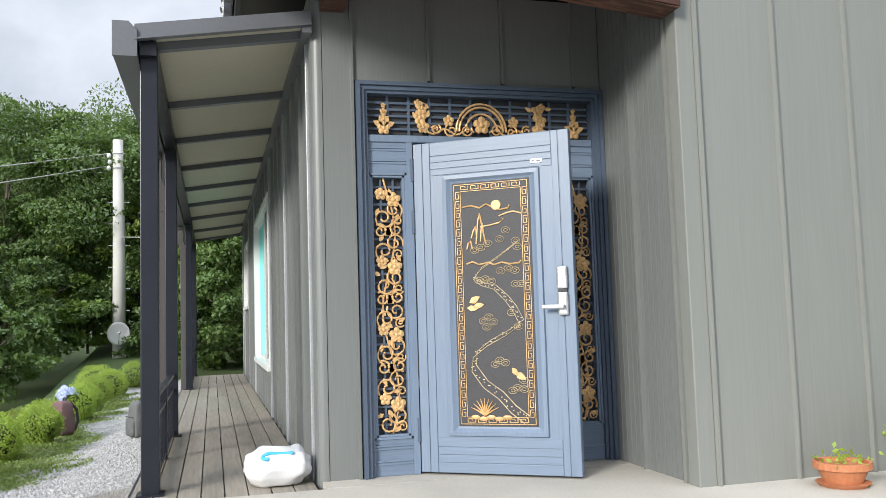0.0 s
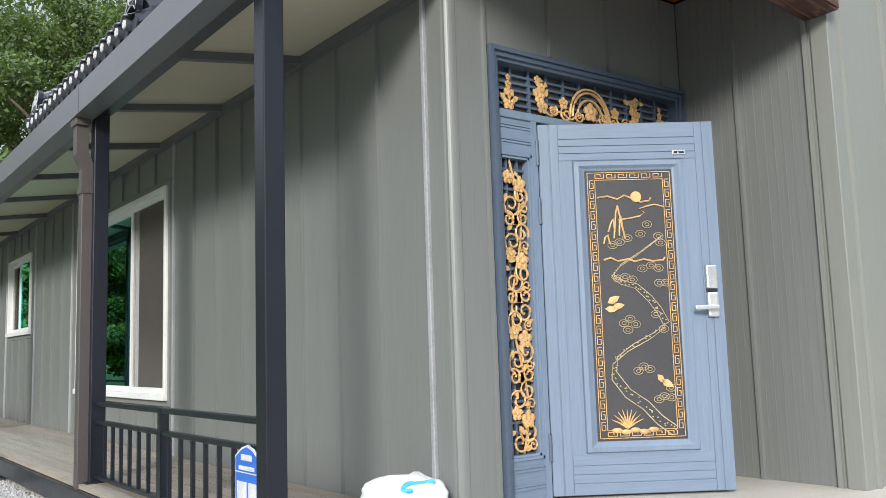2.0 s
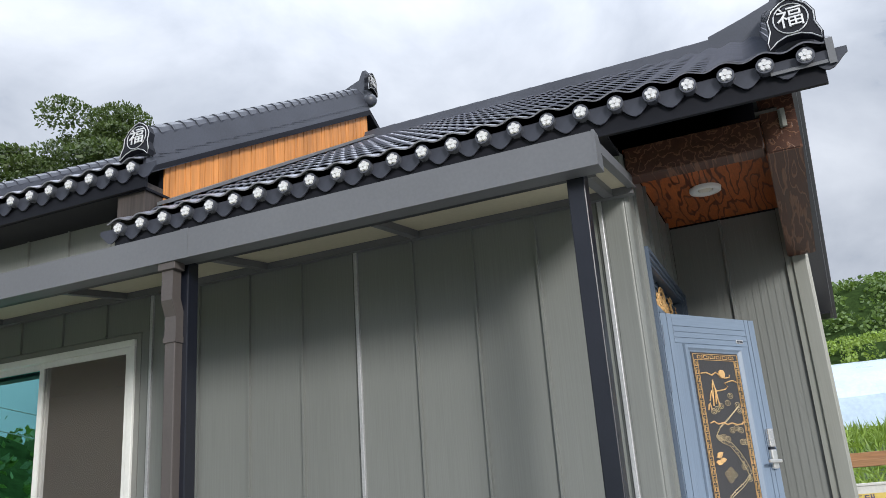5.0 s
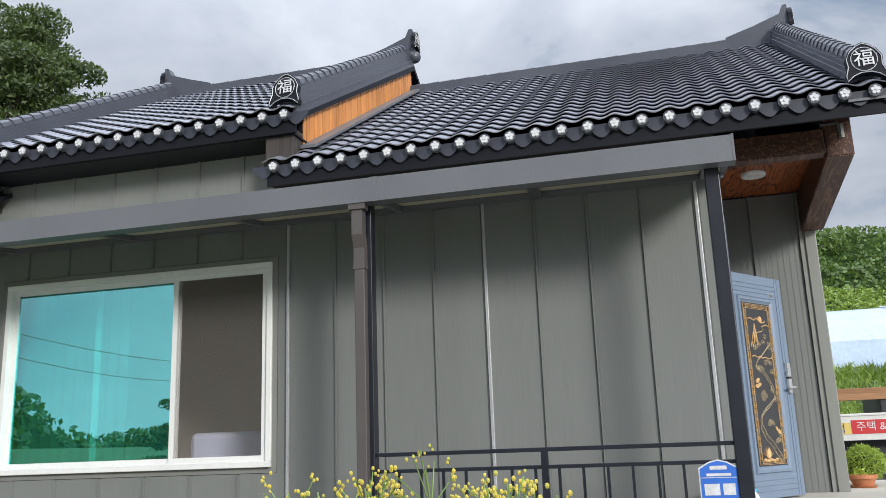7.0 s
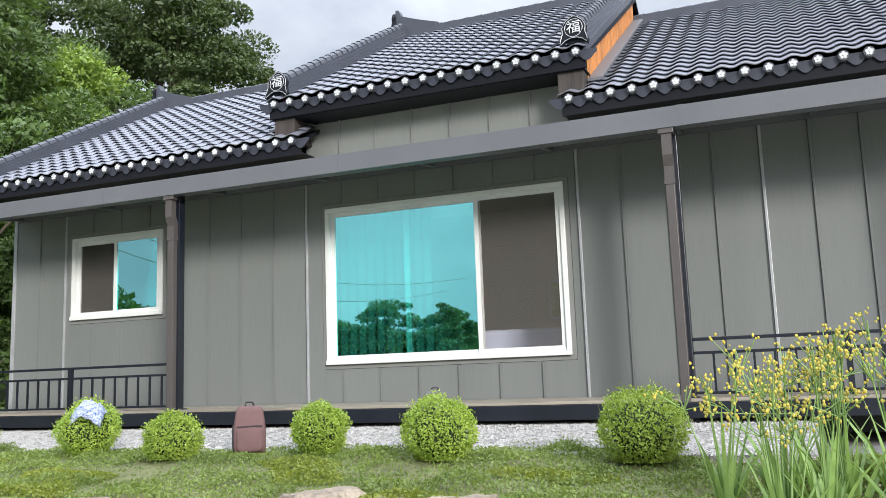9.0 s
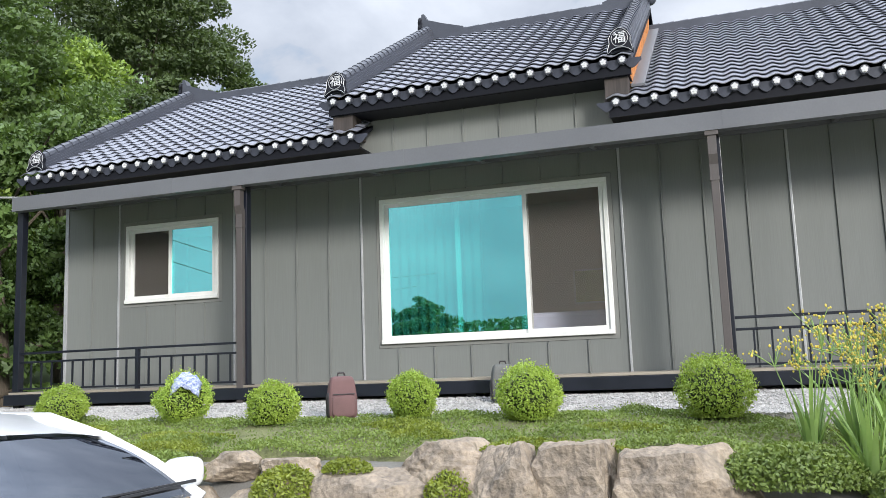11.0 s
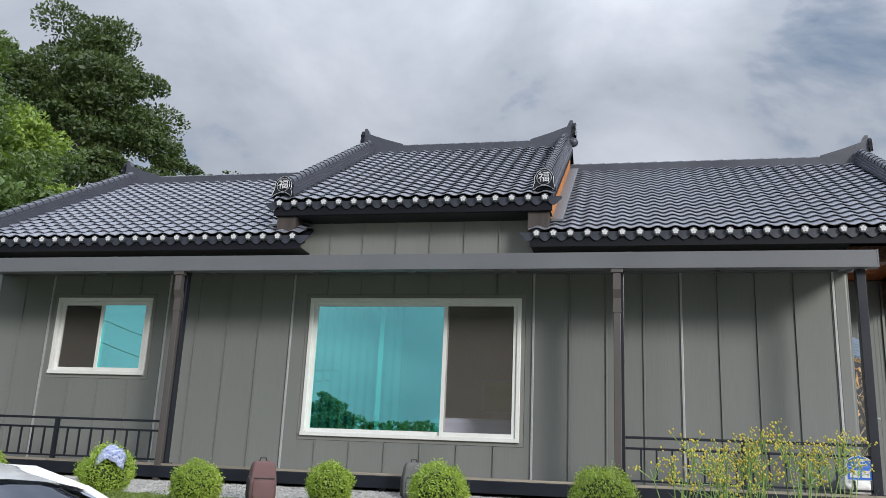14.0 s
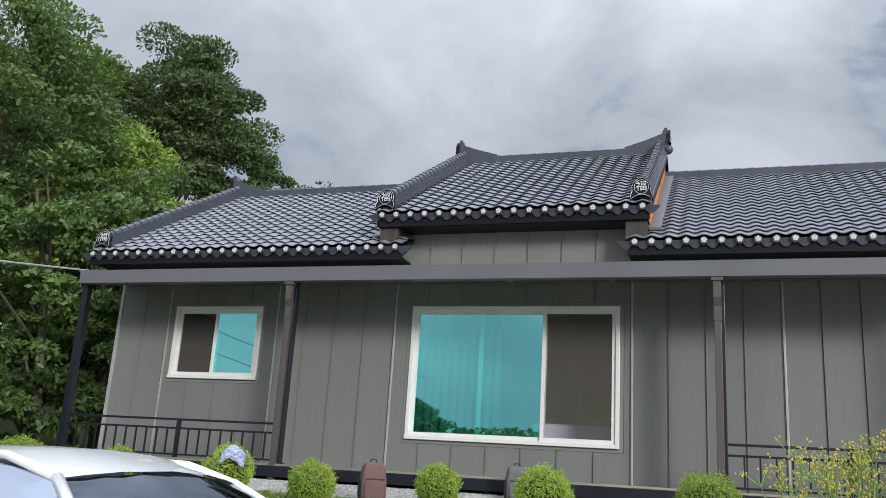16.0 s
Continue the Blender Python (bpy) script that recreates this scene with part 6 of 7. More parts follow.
# ---- parked car ----
M["car_white"] = material("white_car_paint", (0.78, 0.79, 0.80), 0.22, dark=0.96, grain=30, blotch=2, bump=0.0, coat=0.6)
M["car_glass"] = coated_glass("dark_car_glass", (0.78, 0.86, 1.0), (0.02, 0.025, 0.03), 0.07)
M["car_black"] = material("black_car_trim", (0.014, 0.014, 0.016), 0.45, dark=0.7, grain=60, blotch=6, bump=0.1)
M["tyre"] = material("tyre_rubber", (0.02, 0.02, 0.02), 0.85, dark=0.7, grain=80, blotch=6, bump=0.3)
M["jersey"] = material("blue_jersey", (0.012, 0.13, 0.62), 0.75, dark=0.7, grain=120, blotch=10, bump=0.3)
M["jersey_navy"] = material("navy_jersey", (0.03, 0.032, 0.060), 0.8, dark=0.7, grain=120, blotch=10, bump=0.3)
M["red_lamp"] = material("red_lamp_glass", (0.35, 0.01, 0.01), 0.2, dark=0.8, grain=20, blotch=4, bump=0.0)
M["clear_lamp"] = material("clear_lamp_glass", (0.6, 0.62, 0.65), 0.15, dark=0.9, grain=20, blotch=4, bump=0.0)


def build_car(x, y, z, turn):
    """A white saloon; local +y is forward, origin on the ground below the top edge of the windscreen."""
    car = thing("car", "white saloon car with dark tinted glass, parked below the bank", "car", at=(x, y, z))
    car.matrix_basis = pose(x, y, z, 0, 0, turn)
    stations = [(-3.00, 0.60, 0.80), (-2.92, 0.74, 0.98), (-2.6, 0.83, 1.02), (-1.6, 0.90, 1.04), (-0.5, 0.91, 1.045), (0.35, 0.91, 1.05), (0.66, 0.905, 1.05), (1.0, 0.895, 1.03), (1.35, 0.87, 0.985), (1.62, 0.82, 0.90), (1.76, 0.70, 0.70)]
    bm, rings_ = bmesh.new(), []
    for sy, w, zt in stations:
        half_ = [(0.0, zt + 0.015), (0.45 * w, zt + 0.008), (0.78 * w, zt - 0.015), (0.93 * w, zt - 0.055), (0.99 * w, zt - 0.15), (1.0 * w, 0.55), (0.97 * w, 0.32), (0.88 * w, 0.20), (0.0, 0.19)]
        pts = half_ + [(-a, b) for a, b in half_[-2:0:-1]]
        rings_.append([bm.verts.new((a, sy, b)) for a, b in pts])
    for p, q in zip(rings_, rings_[1:]):
        for k in range(len(p)):
            bm.faces.new((p[k], p[(k + 1) % len(p)], q[(k + 1) % len(q)], q[k]))
    bm.faces.new(rings_[0])
    bm.faces.new(rings_[-1][::-1])
    part("body", bm, "car_white", car, smooth=True)
    # cabin: (y, half width, z) of the belt and of the roof edge
    belt = [(-2.25, 0.70, 1.02), (-1.75, 0.82, 1.03), (-0.95, 0.84, 1.04), (-0.10, 0.84, 1.045), (0.50, 0.78, 1.045)]
    edge = [(-1.55, 0.56, 1.345), (-1.2, 0.58, 1.385), (-0.8, 0.595, 1.405), (-0.30, 0.605, 1.40), (0.09, 0.60, 1.312)]
    bm, rows_ = bmesh.new(), []
    for sy, w, zt in edge:
        rows_.append([bm.verts.new((w * u, sy + (0.10 * (1 - u * u) - 0.015 if sy > 0 else -0.05 * u * u * (1 if sy > -0.5 else -0.4)), zt + 0.055 * (1 - u * u))) for u in (-1.02, -0.8, -0.5, 0, 0.5, 0.8, 1.02)])
    for p, q in zip(rows_, rows_[1:]):
        for k in range(6):
            bm.faces.new((p[k], p[k + 1], q[k + 1], q[k]))
    part("roof", bm, "car_white", car, smooth=True)
    bm = bmesh.new()
    for sgn in (-1, 1):
        for (by, bw, bz), (ey, ew, ez) in ((belt[4], edge[4]), (belt[0], edge[0])):
            add_tube(bm, [(sgn * bw, by, bz - 0.01), (sgn * (bw * 0.42 + ew * 0.60), by * 0.5 + ey * 0.5, bz * 0.46 + ez * 0.54), (sgn * ew, ey - 0.03, ez + 0.0)], 0.030, 8)
        add_tube(bm, [(sgn * 0.84, -0.85, 0.98), (sgn * 0.60, -0.75, 1.385)], 0.035, 6)
        add_tube(bm, [(sgn * w, sy - 0.02, zt + 0.0) for sy, w, zt in edge], 0.024, 8)
    part("pillar_frame", bm, "car_white", car, smooth=True)

    def glass(name, lo, hi, bow, label):
        bm = bmesh.new()
        rows_ = []
        for k in range(7):
            t = k / 6
            row = []
            for u in (-1, -0.66, -0.33, 0, 0.33, 0.66, 1):
                w = lo[1] + (hi[1] - lo[1]) * t
                row.append(bm.verts.new((w * u, lo[0] + (hi[0] - lo[0]) * t + bow * (1 - u * u), lo[2] + (hi[2] - lo[2]) * t + 0.03 * math.sin(math.pi * t) + 0.045 * t * (1 - u * u))))
            rows_.append(row)
        for p, q in zip(rows_, rows_[1:]):
            for k in range(6):
                bm.faces.new((p[k], p[k + 1], q[k + 1], q[k]))
        return part(name, bm, "car_glass", car, label, smooth=True)

    glass("windscreen", (0.48, 0.745, 1.050), (0.075, 0.585, 1.305), 0.10, "dark tinted windscreen")
    glass("rear_window", (-2.22, 0.69, 1.0), (-1.53, 0.55, 1.345), -0.10, "dark tinted rear window")
    for sgn in (-1, 1):
        for k0, k1 in ((0, 2), (2, 4)):
            bm = bmesh.new()
            vs = [(sgn * belt[k0][1] * 0.99, belt[k0][0] + 0.1, belt[k0][2]), (sgn * belt[k1][1] * 0.99, belt[k1][0] - 0.08, belt[k1][2]), (sgn * edge[k1][1] * 1.0, edge[k1][0] - 0.06, edge[k1][2]), (sgn * edge[k0][1] * 1.0, edge[k0][0] + 0.06, edge[k0][2])]
            bm.faces.new([bm.verts.new(v) for v in vs])
            part("side_window", bm, "car_glass", car, "dark tinted side window")
        bm = bmesh.new()
        bmesh.ops.create_icosphere(bm, subdivisions=3, radius=1.0)
        for v in bm.verts:
            q = [abs(t) ** 0.6 * (1 if t > 0 else -1) for t in v.co]
            v.co = Vector((sgn * 0.985 + q[0] * 0.105, 0.17 + q[1] * 0.06, 1.11 + q[2] * 0.075))
        mir = part("wing_mirror", bm, "car_white", car, smooth=True)
        part_bm = bmesh.new()
        add_tube(part_bm, [(sgn * 0.84, 0.20, 1.04), (sgn * 0.94, 0.18, 1.07)], 0.022, 6)
        part("mirror_stalk", part_bm, "car_black", mir)
        for wy in (-2.2, 0.95):
            bm = bmesh.new()
            bmesh.ops.create_cone(bm, cap_ends=True, segments=28, radius1=0.32, radius2=0.32, depth=0.21, matrix=Matrix.Translation((sgn * 0.80, wy, 0.32)) @ Matrix.Rotation(radians(90), 4, "Y"))
            wheel = part("wheel", bm, "tyre", car, "black tyre")
            bm = bmesh.new()
            bmesh.ops.create_cone(bm, cap_ends=True, segments=20, radius1=0.20, radius2=0.19, depth=0.215, matrix=Matrix.Translation((sgn * 0.803, wy, 0.32)) @ Matrix.Rotation(radians(90), 4, "Y"))
            part("rim", bm, "chrome", wheel)
        bm = bmesh.new()
        add_ball(bm, (sgn * 0.62, 1.56, 0.70), 0.16, (1.1, 0.7, 0.42), 12, 8)
        part("headlight", bm, "clear_lamp", car, smooth=True)
        bm = bmesh.new()
        add_ball(bm, (sgn * 0.62, -2.92, 0.84), 0.15, (1.0, 0.4, 0.5), 12, 8)
        part("tail_light", bm, "red_lamp", car, smooth=True)
    # scuttle and wipers
    bm = bmesh.new()
    add_poly(bm, [(-0.72, 0.46), (0.72, 0.46), (0.55, 0.60), (0.0, 0.65), (-0.55, 0.60)], "z", 1.02, 1.062)
    part("scuttle", bm, "car_black", car)
    for x0, x1, yy in ((0.45, -0.12, 0.56), (-0.10, -0.62, 0.58)):
        bm = bmesh.new()
        add_tube(bm, [(x0, yy, 1.075), (x0 * 0.6 + x1 * 0.4, yy - 0.03, 1.10), (x1, yy - 0.05, 1.105)], 0.011, 6)
        add_tube(bm, [(x0 * 0.75 + x1 * 0.25, yy - 0.05, 1.11), (x1 - 0.12, yy - 0.08, 1.115)], 0.008, 6)
        part("wiper", bm, "car_black", car)
    bm = bmesh.new()
    add_box(bm, -0.35, 0.35, 1.715, 1.73, 0.42, 0.56, bevel=0.01)
    part("grille", bm, "car_black", car)
    bm = bmesh.new()
    add_tube(bm, [(0.0, -1.35, 1.43), (0.0, -1.48, 1.47), (0, -1.50, 1.45)], 0.018, 6)
    part("roof_aerial", bm, "car_black", car)
    return car


CAR = build_car(-6.92, 10.62, -1.07, 180 - 11)
# sports shirt spread on the bonnet
shirt = thing("sports_shirt", "bright blue sports shirt with navy sleeves spread on the car bonnet", "shirt", at=(-6.92, 10.62, -1.07))
shirt.matrix_basis = pose(-6.92, 10.62, -1.07, 0, 0, 180 - 11)


def draped(outline_x, outline_y, nx, ny, lift, seed):
    """A wrinkled cloth patch following the bonnet; outline in the car's own axes."""
    bm = bmesh.new()
    g = []
    for i in range(nx + 1):
        row = []
        for j in range(ny + 1):
            x = outline_x[0] + (outline_x[1] - outline_x[0]) * i / nx
            y = outline_y[0] + (outline_y[1] - outline_y[0]) * j / ny
            x += 0.03 * noise.noise((x * 5 + seed, y * 5, 0))
            y += 0.04 * noise.noise((x * 4, y * 4 + seed, 7))
            zt = 1.065 - 0.008 + (0.66 - y) * 0.06 - 0.09 * max(0, y - 1.1) - 0.05 * x * x + lift
            row.append(bm.verts.new((x, y, zt + 0.020 + 0.026 * abs(noise.noise((x * 6 + seed, y * 6, 3))) + 0.022 * abs(noise.noise((x * 17 + seed, y * 11, 5))))))
        g.append(row)
    for i in range(nx):
        for j in range(ny):
            bm.faces.new((g[i][j], g[i + 1][j], g[i + 1][j + 1], g[i][j + 1]))
    return bm


part("shirt_body", draped((-0.24, 0.36), (1.08, 1.44), 34, 26, 0.014, 1), "jersey", shirt, "bright blue cloth", smooth=True)
part("sleeve", draped((0.34, 0.50), (1.10, 1.26), 10, 8, 0.016, 5), "jersey_navy", shirt, "navy sleeve", smooth=True)
part("sleeve", draped((-0.40, -0.22), (1.10, 1.26), 10, 8, 0.016, 9), "jersey_navy", shirt, "navy sleeve", smooth=True)
bm = draped((-0.10, 0.20), (1.04, 1.11), 10, 5, 0.05, 13)
part("collar", bm, "jersey", shirt, "stand-up blue collar", smooth=True)

# ---- woods behind and beside the house ----
def tree(name, x, y, height, crown, seed, mat, label, n=9000, size=0.138, low=0.25, z=None, clumps=120):
    """A tapered trunk with limbs, and a crown of leaf clumps with an uneven outline and gaps."""
    r2 = np.random.default_rng(seed)
    z = (0.10 * max(0.0, min(y - 19, 30)) if x < 7.6 else 0.3) if z is None else z
    t = thing(name, label, "tree", "woods beside the house", at=(x, y, z - 0.05))
    bm = bmesh.new()
    lean = r2.normal(size=2) * 0.35
    spine = [(lean[0] * k * k, lean[1] * k * k, height * 0.86 * k) for k in (0, 0.25, 0.5, 0.75, 1.0)]
    add_tube(bm, spine, 0.2, 8, taper=[0.020 * height * (1 - 0.8 * k) for k in (0, 0.25, 0.5, 0.75, 1.0)])
    part("trunk", bm, "bark", t)
    d = r2.normal(size=(clumps, 3))
    d /= np.linalg.norm(d, axis=1)[:, None]
    rad = r2.uniform(0.30, 1.0, clumps) ** 0.45
    half = height * (1 - low) / 2
    cc = d * rad[:, None] * np.array([crown, crown, half]) * (1 + 0.16 * r2.normal(size=(clumps, 1)))
    cc[:, :2] *= (1.08 - 0.35 * np.clip(cc[:, 2:3] / half, -0.4, 1.0))
    cc[:, 2] += height * low + half
    bm = bmesh.new()
    for k in range(0, clumps, 5):
        a = cc[k]
        base = Vector((lean[0] * 0.3, lean[1] * 0.3, max(height * low * 0.7, a[2] * 0.62)))
        add_tube(bm, [base, base.lerp(Vector(a), 0.5) + Vector((0, 0, 0.15)), Vector(a)], 0.05, 5, taper=[0.006 * height, 0.004 * height, 0.012])
    part("branchwork", bm, "bark", t)["kind"] = "stuff"
    pick = r2.integers(0, clumps, n)
    cr = crown * r2.uniform(0.15, 0.29, clumps)
    q = r2.normal(size=(n, 3))
    q /= np.linalg.norm(q, axis=1)[:, None]
    q[:, 2] = np.where(r2.random(n) < 0.6, np.abs(q[:, 2]), q[:, 2])
    c = cc[pick] + q * (cr[pick] * r2.random(n) ** 0.30)[:, None] * np.array([1.0, 1.0, 0.55])
    me = leaf_mesh("crown", c, 1.5 * q + d[pick] * 0.6 + np.array([0.0, 0.0, 0.7]), size, r2, 0.50, 0.45)
    me.materials.append(M[mat])
    o = new("crown", me)
    o.parent = t
    return t


for k, (x, y, h, c, mat, n) in enumerate((
        (7.2, 23.2, 8.2, 2.6, "tree_light", 30000), (3.9, 24.2, 10.8, 3.5, "tree_leaf", 42000), (-2.2, 28.5, 7.6, 3.6, "tree_leaf", 30000), (-6.5, 30.0, 7.8, 4.0, "tree_leaf", 30000),
        (11.5, 27.5, 10.5, 3.4, "tree_leaf", 24000), (15.0, 31.0, 8.5, 3.2, "tree_light", 12000), (-4.3, 34.0, 8.4, 4.4, "tree_leaf", 18000), (-9.5, 36.5, 9.2, 5.0, "tree_leaf", 18000),
        (3.0, 30.5, 10.5, 3.9, "tree_leaf", 22000), (6.0, 29.0, 12.0, 4.0, "tree_leaf", 26000), (19.5, 34.0, 8.0, 3.2, "tree_light", 9000))):
    tree("broadleaf_tree", x, y, h, c, 100 + k, mat, "tall broadleaf tree with a dense dark green crown", int(1.4 * n))
# the old oaks farther up the slope, and a thin young tree beside them
for k, (x, y, h, c, mat, n) in enumerate(((26.2, 36.2, 18.6, 6.0, "oak_leaf", 100000), (30.2, 32.4, 12.4, 3.6, "oak_leaf", 36000), (19.5, 40.0, 17.5, 5.0, "oak_leaf", 50000), (32.4, 29.6, 12.4, 1.7, "oak_leaf", 1300))):
    tree("oak_tree", x, y, h, c, 160 + k, mat, "tall dark oak on the slope with gaps in its crown", int(1.35 * n), size=0.235, low=0.12, z=4.2, clumps=190)
for k, (x, y, h, c, mat, n) in enumerate((
        (1.0, 21.2, 5.0, 1.7, "tree_leaf", 14000), (2.4, 20.0, 6.2, 1.9, "tree_leaf", 16000), (-5.6, 27.2, 4.6, 2.2, "tree_leaf", 13000), (4.6, 20.4, 6.4, 2.1, "tree_leaf", 16000), (-8.0, 27.6, 4.8, 2.2, "tree_leaf", 12000),
        (-3.4, 27.8, 5.6, 2.2, "tree_light", 14000), (-1.0, 27.2, 5.4, 2.2, "tree_leaf", 14000), (7.5, 20.4, 6.2, 2.2, "tree_leaf", 13000), (-5.2, 23.2, 2.4, 1.3, "tree_leaf", 8000), (-1.9, 25.6, 2.2, 1.5, "tree_leaf", 7000), (-4.6, 25.2, 3.2, 1.7, "tree_leaf", 9000), (-6.4, 25.4, 3.4, 1.8, "tree_leaf", 9000), (-4.6, 20.5, 1.9, 1.2, "tree_leaf", 8000), (-6.3, 21.0, 2.2, 1.4, "tree_leaf", 8000), (-0.2, 21.8, 1.9, 1.1, "tree_leaf", 6000), (-0.2, 25.4, 2.4, 1.5, "tree_leaf", 7000), (-3.4, 26.0, 2.2, 1.4, "tree_light", 7000), (1.0, 26.4, 2.6, 1.5, "tree_leaf", 7000), (-7.2, 23.6, 2.6, 1.5, "tree_leaf", 8000))):
    tree("understory_tree", x, y, h, c, 140 + k, mat, "low leafy tree at the edge of the woods", n, size=0.135, low=0.02, clumps=60)

for k, (x, y, h, c) in enumerate(((-30.0, 26.2, 5.9, 2.3), (-30.5, 22.6, 5.2, 2.2), (-31.0, 29.0, 4.6, 2.0))):
    tree("orchard_tree", x, y, h, c, 180 + k, "tree_leaf", "round leafy tree across the drive", 22000, size=0.17, low=0.02, z=-1.1, clumps=110)


def wooded_hill(name, cx, cy, rx, ry, h, n, size, mat, label, seed, face):
    """A far wooded hill: a rounded mass under a cover of leaf clumps."""
    r2 = np.random.default_rng(seed)
    bm = bmesh.new()
    g = []
    for i in range(41):
        row = []
        for j in range(41):
            u, v = i / 20 - 1, j / 20 - 1
            rr = u * u + v * v
            z = h * max(0.0, 1 - rr) ** 0.8 * (1 + 0.25 * noise.noise((u * 2.2 + seed, v * 2.2, 0))) + h * 0.05 * noise.noise((u * 9, v * 9, seed))
            row.append(bm.verts.new((cx + rx * u, cy + ry * v, z - 0.6)))
        g.append(row)
    for i in range(40):
        for j in range(40):
            bm.faces.new((g[i][j], g[i + 1][j], g[i + 1][j + 1], g[i][j + 1]))
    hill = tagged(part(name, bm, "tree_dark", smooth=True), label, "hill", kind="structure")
    lumps = r2.uniform(-1, 1, (n // 26, 2))
    lumps = lumps[(lumps ** 2).sum(1) < 0.97]
    idx = r2.integers(0, len(lumps), n)
    u, v = lumps[idx, 0], lumps[idx, 1]
    z = np.array([h * max(0.0, 1 - a * a - b * b) ** 0.8 * (1 + 0.25 * noise.noise((a * 2.2 + seed, b * 2.2, 0))) for a, b in lumps])[idx]
    q = r2.normal(size=(n, 3))
    q /= np.linalg.norm(q, axis=1)[:, None]
    c = np.stack([cx + rx * u, cy + ry * v, z], 1) + q * size * 2.1 * np.array([1, 1, 0.8])
    me = leaf_mesh("tree_cover", c, q, size, r2, 0.7, 0.1)
    me.materials.append(M[mat])
    o = tagged(new("tree_cover", me), "unbroken tree cover of the hill", kind="stuff")
    o.parent = hill
    return hill


wooded_hill("hill_east", 250, -45, 120, 190, 50, 190000, 1.05, "tree_leaf", "far hill covered with dark green woods", 3, 0)
wooded_hill("hill_east_near", 92, -18, 28, 80, 15, 110000, 0.34, "tree_light", "rounded yellow-green wooded rise", 5, 0)
wooded_hill("hill_north", -5, 95, 90, 45, 20, 30000, 0.9, "tree_leaf", "wooded slope behind the trees", 7, 0)
wooded_hill("hill_west", -190, 30, 60, 150, 11, 20000, 1.2, "tree_leaf", "wooded hill across the valley", 9, 0)

# ---- utility pole with dish and cables ----
M["dish"] = material("dish_enamel", (0.66, 0.65, 0.62), 0.45, dark=0.85, grain=30, blotch=5, bump=0.1)
M["cable"] = material("cable_sheath", (0.30, 0.31, 0.30), 0.6, dark=0.8, grain=30, blotch=4, bump=0.1)
pole = thing("utility_pole", "weathered pale concrete utility pole before the woods", "pole", at=(-2.46, 24.95, 0.22))
bm = bmesh.new()
add_tube(bm, [(0, 0, -0.6), (0, 0, 3.0), (-0.03, 0, 6.35)], 0.16, 16, taper=[0.185, 0.165, 0.135])
part("shaft", bm, "pole", pole, smooth=True)
for z in (5.95, 5.55, 1.05, 0.72):
    bm = bmesh.new()
    add_tube(bm, [(0.175 * math.cos(a), 0.175 * math.sin(a), z) for a in [math.tau * k / 16 for k in range(16)]], 0.016, 6, closed=True)
    part("band", bm, "zinc", pole)
for z in (1.6, 2.2, 2.8, 3.4, 4.0, 4.6):
    bm = bmesh.new()
    add_tube(bm, [(-0.28, 0, z), (0.28, 0, z)], 0.011, 6)
    part("step_bolt", bm, "zinc", pole)
for x, z in ((-0.26, 5.9), (-0.26, 5.55), (-0.24, 5.72)):
    bm = bmesh.new()
    add_ball(bm, (x, -0.05, z), 0.06, (1, 1, 1.2), 8, 6)
    part("insulator", bm, "white_pvc", pole)
dish = thing("satellite_dish", "round white satellite dish on the pole", "satellite dish", at=(-2.45, 24.72, 1.20))
bm = bmesh.new()
ringv = []
for i in range(6):
    r = 0.32 * i / 5
    ringv.append([bm.verts.new((r * math.cos(a) * 0.92, -0.02 - 0.30 * r * r, r * math.sin(a))) for a in [math.tau * k / 24 for k in range(24)]])
for p, q in zip(ringv, ringv[1:]):
    for k in range(24):
        bm.faces.new((p[k], p[(k + 1) % 24], q[(k + 1) % 24], q[k]))
bmesh.ops.remove_doubles(bm, verts=bm.verts, dist=0.001)
pan = part("reflector", bm, "dish", dish, smooth=True)
pan.modifiers.new("thickness", "SOLIDIFY").thickness = 0.012
bm = bmesh.new()
add_tube(bm, [(0, 0, -0.3), (0.03, -0.25, -0.2), (0.05, -0.34, 0.0)], 0.012, 6)
add_ball(bm, (0.05, -0.34, 0.02), 0.045, (1, 1, 1), 8, 6)
part("feed_arm", bm, "zinc", dish)
bm = bmesh.new()
add_tube(bm, [(0, 0.0, 0), (0, 0.16, -0.05)], 0.03, 6)
part("bracket", bm, "zinc", dish)
for nm, a, b, sag in (("overhead_cable", (-2.7, 25.0, 6.2), (-34, 23.0, 5.8), 1.5), ("overhead_cable", (-2.7, 25.0, 5.85), (-34, 24.0, 5.2), 1.7), ("overhead_cable", (-2.4, 24.9, 3.85), (0.9, 17.5, 3.35), 0.10)):
    bm = bmesh.new()
    add_tube(bm, [Vector(a).lerp(Vector(b), k / 16) - Vector((0, 0, sag * math.sin(math.pi * k / 16))) for k in range(17)], 0.016, 6)
    tagged(part(nm, bm, "cable"), "thin pale overhead cable from the pole", "cable")

# ---- yard to the south-east: truck, greenhouse, bank ----
M["truck_white"] = material("truck_paint", (0.62, 0.62, 0.60), 0.4, dark=0.85, grain=30, blotch=3, bump=0.05)
M["truck_dark"] = material("truck_chassis", (0.03, 0.03, 0.035), 0.6, dark=0.6, grain=40, blotch=4, bump=0.2)
M["red_panel"] = material("red_banner", (0.50, 0.025, 0.03), 0.5, dark=0.85, grain=40, blotch=5, bump=0.05)
M["yellow_panel"] = material("yellow_banner", (0.62, 0.47, 0.12), 0.5, dark=0.85, grain=40, blotch=5, bump=0.05)
M["navy_ink"] = material("navy_lettering", (0.03, 0.04, 0.16), 0.5, dark=0.85, grain=40, blotch=5, bump=0.0)
